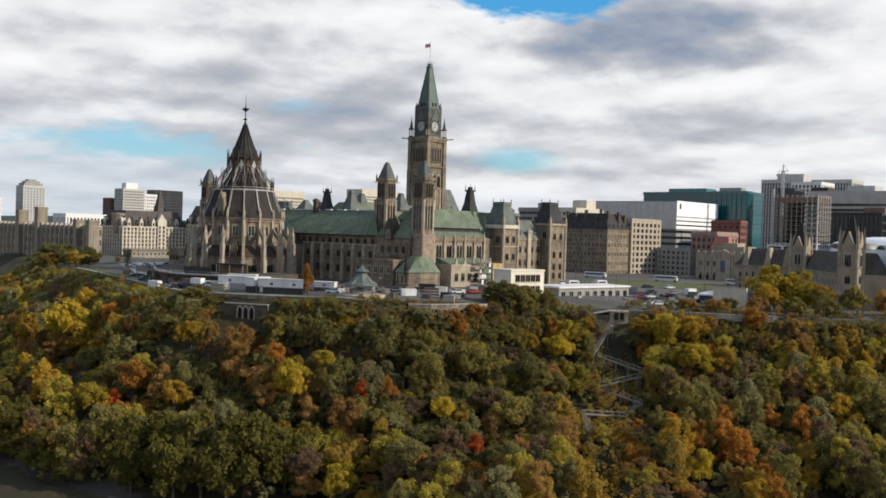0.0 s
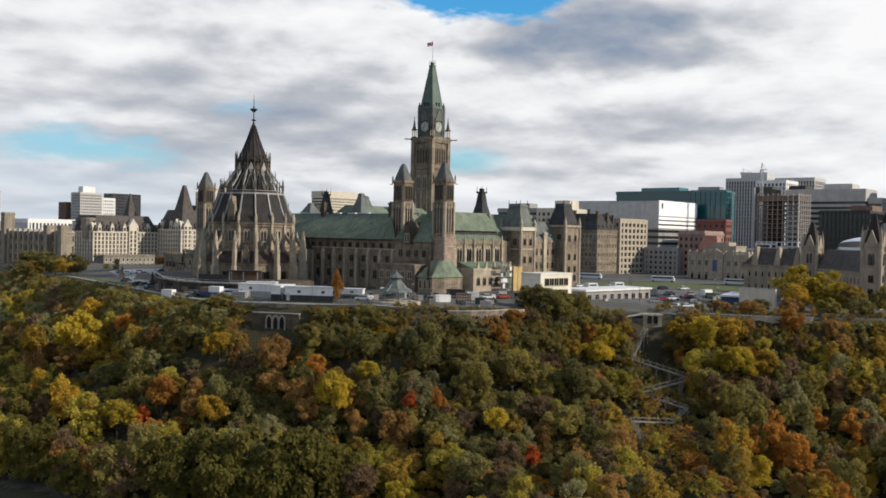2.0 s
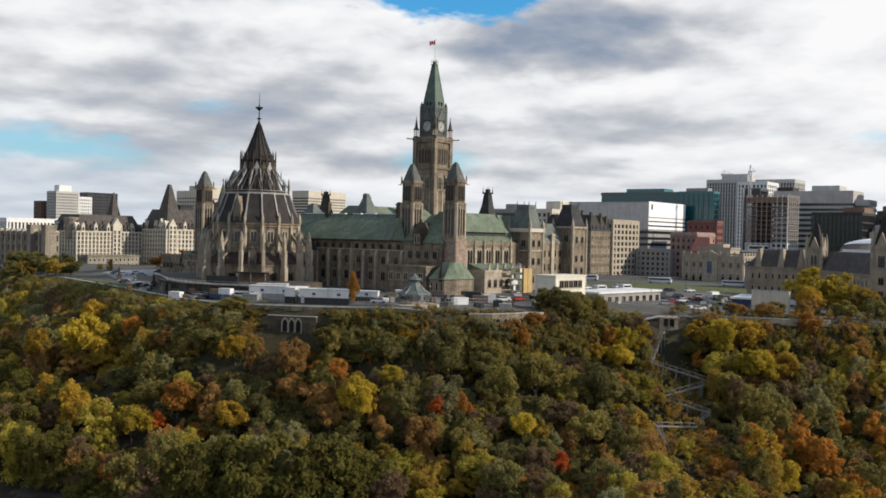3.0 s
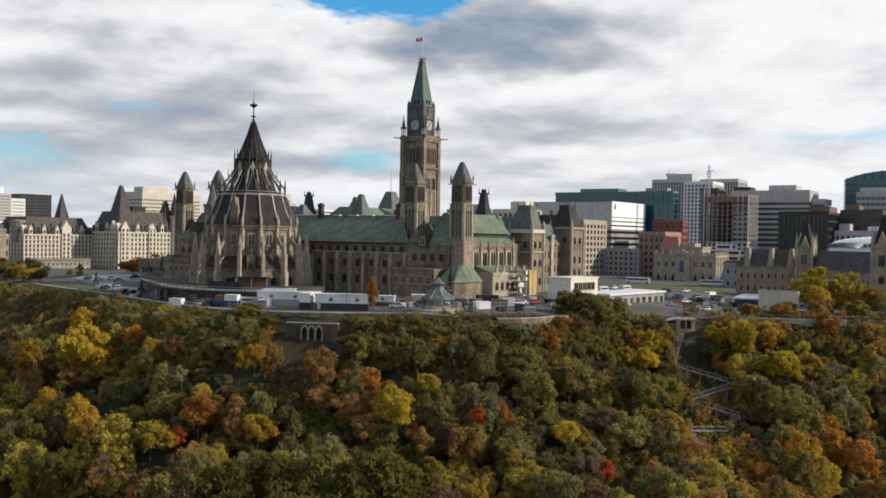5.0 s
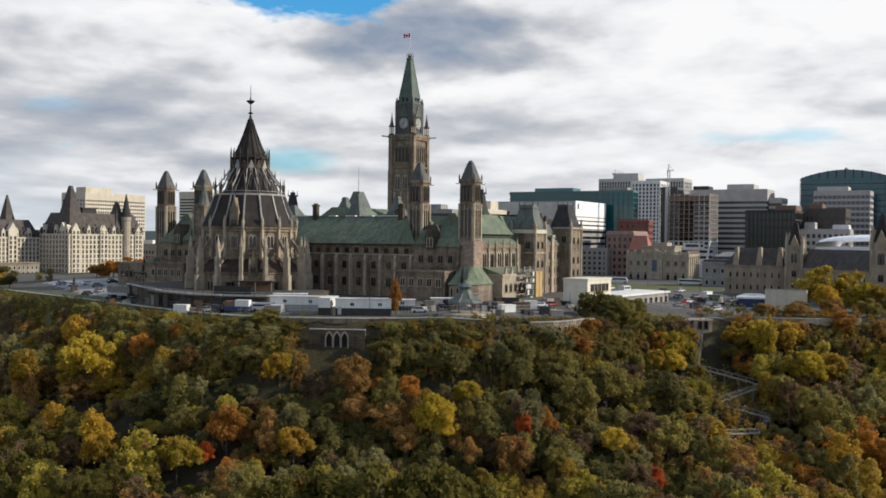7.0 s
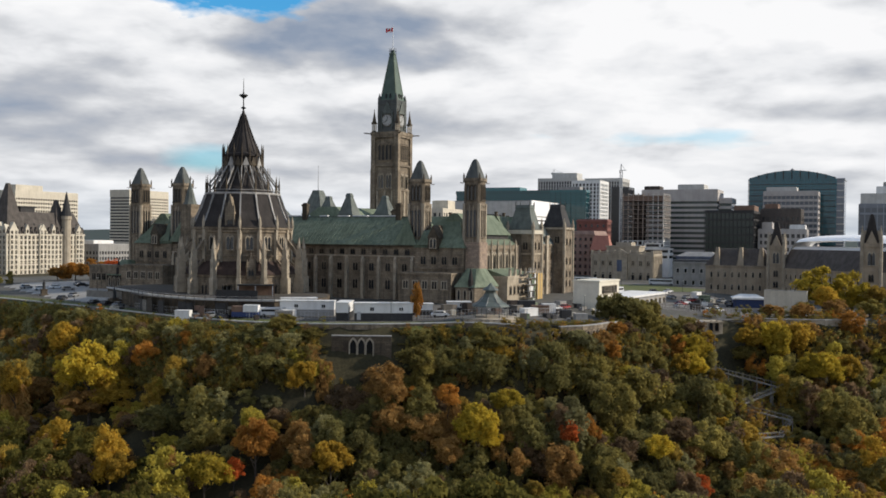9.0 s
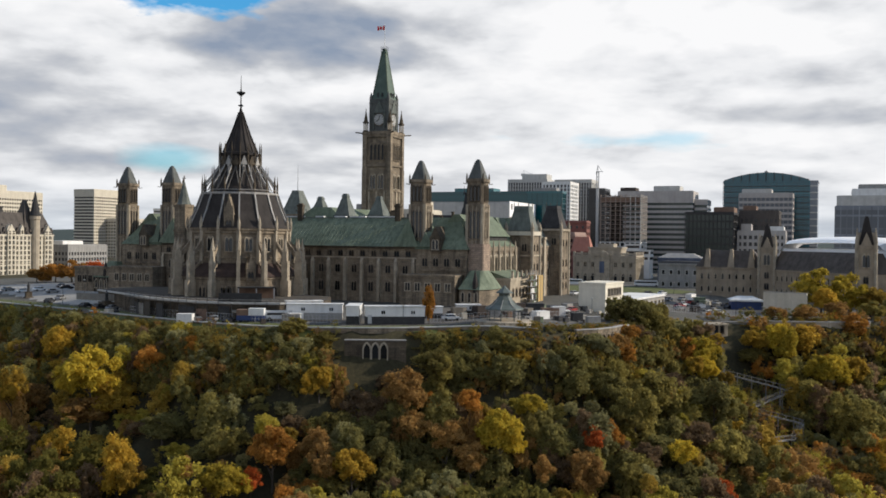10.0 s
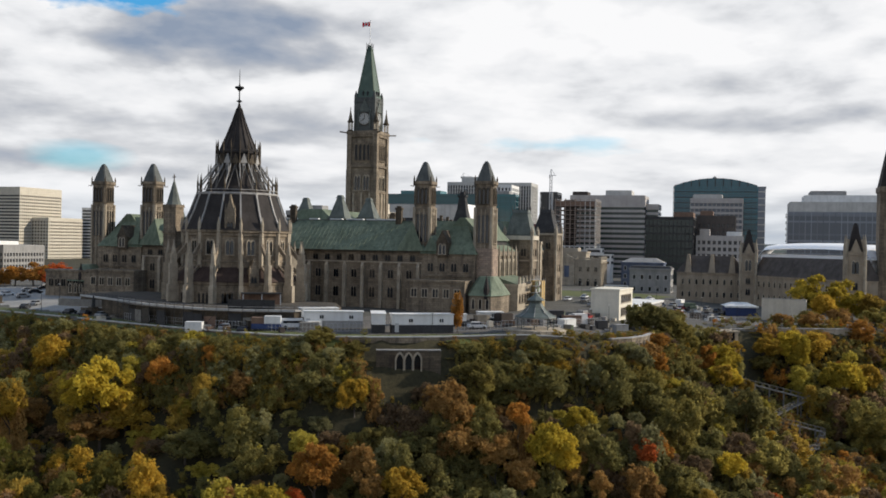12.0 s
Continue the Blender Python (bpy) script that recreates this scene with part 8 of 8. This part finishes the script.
def stone_wall(pts, z, h, label, mat, arches=0):
    t = new("retaining_wall")
    tagged(t, label, "wall", kind="structure")
    for a, b in zip(pts[:-1], pts[1:]):
        part("wall_length", Shape().bar((*a, z - h / 2), (*b, z - h / 2), 0.8, h), mat, t)
        part("coping", Shape().bar((*a, z + 0.08), (*b, z + 0.08), 1.05, 0.22), PALE_TRIM, t, "pale coping")
        if arches:
            rz = math.degrees(math.atan2(b[1] - a[1], b[0] - a[0]))
            n = Vector((math.sin(radians(rz)), -math.cos(radians(rz))))
            for i in range(arches):
                k = 0.5 + (i - (arches - 1) / 2) * 1.87 / math.dist(a, b)
                put("arch", WIN_ARCH if arches > 3 else WIN_ARCH_TALL, t, a[0] + (b[0] - a[0]) * k + n.x * 0.4, a[1] + (b[1] - a[1]) * k + n.y * 0.4, z - 3.9 if arches > 3 else z - 5.2, rz)
    return t


stone_wall([(-61.4, 271.9), (-48.4, 267.7)], -3.95, 7.4, "dark stone retaining wall with three pointed arches", STONE_DARK, 3)
stone_wall([(-9, 262.5), (-3, 263.2), (3, 266.2), (9, 271.5)], -2.0, 5.0, "curved stone retaining wall with small arches", STONE, 6)
stone_wall([(6.0, 269.2), (13.0, 276.0)], -2.4, 5.0, "pale stone retaining wall with small arches", STONE_PALE, 5)
stone_wall([(68, 295), (76, 290.5), (86, 286.5), (100, 285)], -4.0, 1.8, "long low stone wall with pale coping", STONE_PALE, 0)
stone_wall([(59, 300), (66, 297.5), (74, 295)], -4.6, 4.5, "grey concrete retaining wall", CONCRETE_GREY, 0)
stone_wall([(91.5, 321.5), (99, 310)], 2.8, 7.6, "beige stone screen wall", CREAM, 0)
bh_ = at_world("blue_hut", 97, 338, -4.2, -30, "white-roofed hut with dark blue walls", "hut")
part("wall", Shape().box(-5, 5, -3, 3, 0, 3.4), BLUE_PAINT, bh_)
part("roof", Shape().hip(-5.6, 5.6, -3.6, 3.6, 3.4, 4.6, 3.0, 3.0), WHITE, bh_)
part("awning", Shape().box(-5.6, 5.6, -3.9, -3.4, 2.9, 3.5), WHITE, bh_)


# wooden stairs zigzagging down the gully
STAIRS = [(52, 291, -8.5), (44.7, 279.4, -16.3), (59.7, 270.5, -20.3), (44, 268.5, -24.2), (55.5, 261.5, -27), (50.7, 258.9, -30.3), (38.6, 253.5, -29), (39, 243.7, -32.4), (47.6, 244.8, -36), (37.4, 234.5, -41), (44.8, 221, -44)]
st_ = new("cliff_stairs")
tagged(st_, "grey timber stairs zigzagging on trestles down the cliff", "stairs")
for a_, b_ in zip(STAIRS[:-1], STAIRS[1:]):
    za_, zb_, a_, b_ = a_[2], b_[2], a_[:2], b_[:2]
    n_ = max(4, int(math.hypot(b_[0] - a_[0], b_[1] - a_[1]) / 0.9))
    d_ = Vector((b_[0] - a_[0], b_[1] - a_[1], 0)).normalized()
    sd_ = Vector((-d_.y, d_.x, 0)) * 0.45
    fl = Shape()
    for s_ in (-1, 1):
        p_, q_ = Vector((*a_, za_)) + sd_ * s_, Vector((*b_, zb_)) + sd_ * s_
        fl.bar(p_, q_, 0.1, 0.3)
        fl.bar(p_ + Vector((0, 0, 1.05)), q_ + Vector((0, 0, 1.05)), 0.07, 0.08)
        for i_ in range(0, n_ + 1, 2):
            c_ = p_.lerp(q_, i_ / n_)
            fl.bar(c_, c_ + Vector((0, 0, 1.05)), 0.08)
    part("flight", fl, TIMBER, st_)
    tr_ = Shape()
    for i_ in range(n_):
        c_ = Vector((*a_, za_)).lerp(Vector((*b_, zb_)), (i_ + 0.5) / n_)
        tr_.add([c_ + sd_ * s + d_ * e + Vector((0, 0, h)) for h in (0.1, 0.18) for s, e in ((-1, -0.3), (1, -0.3), (1, 0.3), (-1, 0.3))], [(3, 2, 1, 0), (4, 5, 6, 7), (0, 1, 5, 4), (1, 2, 6, 5), (2, 3, 7, 6), (3, 0, 4, 7)])
    part("treads", tr_, TIMBER, st_)
    for i_ in range(0, n_ + 1, 4):
        c_ = Vector((*a_, za_)).lerp(Vector((*b_, zb_)), i_ / n_)
        g_ = min(ground_at(c_.x, c_.y), c_.z) - 0.4
        for s_ in (-1, 1):
            part("trestle_leg", Shape().bar(c_ + sd_ * s_, (c_.x + sd_.x * s_, c_.y + sd_.y * s_, g_), 0.16), TIMBER, st_)


# building-site clutter
def site_box(x, y, w, d, h, mat, rz, label, name="site_box", category="container"):
    z = ground_at(x, y)
    t = at_world(name, x, y, z, rz, label, category, "building-site clutter")
    part("body", Shape().box(-w / 2, w / 2, -d / 2, d / 2, 0.12, h), mat, t)
    part("base_frame", Shape().box(-w / 2, w / 2, -d / 2, -d / 2 + 0.15, 0, 0.12).box(-w / 2, w / 2, d / 2 - 0.15, d / 2, 0, 0.12), IRON, t)
    part("lid", Shape().box(-w / 2 - 0.04, w / 2 + 0.04, -d / 2 - 0.04, d / 2 + 0.04, h, h + 0.08), mat, t)
    return t


CLUTTER = ((WHITE, "white storage container on the site"), (TRACK, "heap of dark earth on the site"), (DECK_BROWN, "dark brown crate on the site"), (CONCRETE_GREY, "grey storage container on the site"), (GRAVEL, "heap of brown site material under sheeting"), (DECK, "dark storage container on the site"),
           (TIMBER, "stack of pale timber on the site"), (CREAM, "cream pallet stack on the site"), (BROWN_BRICK, "stack of brown bricks on the site"), (COPPER, "green sheeted pallet on the site"))
crng = np.random.default_rng(23)
zones = [((-92, 312), (-68, 297), 26), ((-48, 292), (-8, 284), 40), ((-20, 276), (6, 284), 22), ((-4, 292), (22, 312), 30), ((36, 322), (66, 352), 18), ((66, 318), (104, 372), 28), ((-120, 352), (-104, 336), 8)]
for (ax_, ay_), (bx_, by_), n_ in zones:
    for i_ in range(n_):
        k_ = crng.uniform()
        x_, y_ = ax_ + (bx_ - ax_) * k_ + crng.normal() * 3.0, ay_ + (by_ - ay_) * k_ + crng.normal() * 4.0
        m_, l_ = CLUTTER[int(crng.integers(len(CLUTTER)))]
        big_ = crng.uniform() < 0.2
        site_box(float(x_), float(y_), float(crng.uniform(2.4, 4.6) if big_ else crng.uniform(0.8, 2.2)), float(crng.uniform(2.0, 2.5) if big_ else crng.uniform(0.8, 1.6)), float(crng.uniform(1.8, 2.6) if big_ else crng.uniform(0.5, 1.5)), m_, float(crng.uniform(-30, 40)), l_)


def lamp_post(x, y, h=4.6):
    t = at_world("lamp_post", x, y, ground_at(x, y), 0, "slim dark lamp post with small head", "lamp post", "lamp posts")
    part("post", Shape().lathe(0, 0, [(0.09, 0), (0.06, h * 0.5), (0.05, h)], 6), IRON, t)
    part("head", Shape().box(-0.35, 0.35, -0.14, 0.14, h, h + 0.16), CONCRETE, t)


for x_, y_ in ((-122, 377), (-116, 400), (-97, 326), (-82, 302), (-46, 277.5), (-18, 280), (14, 296), (60, 330), (78, 318), (96, 356), (70, 384), (110, 400), (60, 430), (90, 460), (120, 470)):
    lamp_post(x_, y_)


# mesh fencing round the works
def mesh_fence(pts, label):
    t = new("site_fence")
    tagged(t, label, "fence")
    for a, b in zip(pts[:-1], pts[1:]):
        n = max(1, int(math.hypot(b[0] - a[0], b[1] - a[1]) / 3.4))
        for i in range(n):
            p = Vector((a[0] + (b[0] - a[0]) * i / n, a[1] + (b[1] - a[1]) * i / n, 0))
            q = Vector((a[0] + (b[0] - a[0]) * (i + 0.96) / n, a[1] + (b[1] - a[1]) * (i + 0.96) / n, 0))
            z = ground_at(p.x, p.y)
            panel = part("fence_panel", Shape().bar((p.x, p.y, z + 1.9), (q.x, q.y, z + 1.9), 0.06), STEEL, t)
            for h in (0.15, 1.0):
                part("rail", Shape().bar((p.x, p.y, z + h), (q.x, q.y, z + h), 0.06), STEEL, panel)
            for k in range(5):
                c = p.lerp(q, k / 4)
                part("upright", Shape().bar((c.x, c.y, z + 0.1), (c.x, c.y, z + 1.95), 0.05), STEEL, panel)


mesh_fence([(-104, 339), (-91, 315), (-77, 297), (-58, 288)], "steel mesh site fence in the yard")
mesh_fence([(-48, 284), (-14, 276), (6, 288)], "steel mesh site fence by the main block")
mesh_fence([(30, 318), (62, 322), (76, 306)], "steel mesh site fence by the car park")


# trees and bushes on the plateau
tree(-39.1, 279.0, 8.8, 1.9, "orange", group="trees on the plateau", variant=1, label="narrow upright tree in orange leaf beside the cabins", upright=True)
tree(110, 316, 15.5, 8.0, "bright", group="trees on the plateau", variant=0, label="broad rounded tree in bright yellow leaf by the screen wall", upright=True)
tree(117, 311, 12.5, 6.6, "bright", group="trees on the plateau", variant=4, upright=True)
for x_, y_, h_, r_, c_ in ((105, 309, 9.0, 4.0, "yellow"), (122, 305, 10, 4.5, "olive"), (132, 303, 9, 4.5, "green"), (142, 305, 8, 4.2, "brown"), (152, 308, 9, 4.4, "olive"),
                           (163, 312, 8, 4.4, "green"), (175, 318, 9, 4.6, "olive"), (187, 322, 9, 4.4, "brown"), (98, 296, 5.5, 3.4, "brown"), (108, 293, 6.0, 3.6, "green"), (118, 293, 6.5, 3.6, "dark"), (84, 293, 4.6, 3.2, "brown"), (76, 298, 4.4, 3.0, "brown"), (90, 300, 4.6, 3.2, "green"),
                           (-121, 472, 9.5, 6.5, "orange"), (-113, 472, 9.0, 5.5, "red"), (-127, 476, 8, 5.0, "orange"), (-134, 478, 6, 4.0, "brown"), (-107, 462, 6, 3.4, "brown"),
                           (-165, 452, 7, 4.6, "dark"), (-176, 470, 8, 5.4, "dark"), (-190, 480, 10, 6.0, "dark"), (-198, 470, 9, 6.0, "dark"), (-180, 456, 8, 5.4, "dark"), (-168, 438, 6.5, 4.6, "olive"), (-160, 432, 5, 3.0, "dark"), (-152, 448, 4, 1.6, "dark"), (-149, 452, 5, 1.6, "dark"), (-205, 500, 11, 6.0, "dark"), (-186, 455, 7, 4.2, "olive"),
                           (-172, 440, 6, 3.6, "dark"), (18, 285, 8, 4.6, "dark"), (25, 287, 7, 4.2, "dark"), (31, 290, 6, 3.6, "green"), (24, 282, 6.5, 3.6, "green"), (38, 292, 4, 2.8, "green"), (44, 293, 3.5, 2.6, "brown")):
    tree(x_, y_, h_, r_, c_, group="trees on the plateau")
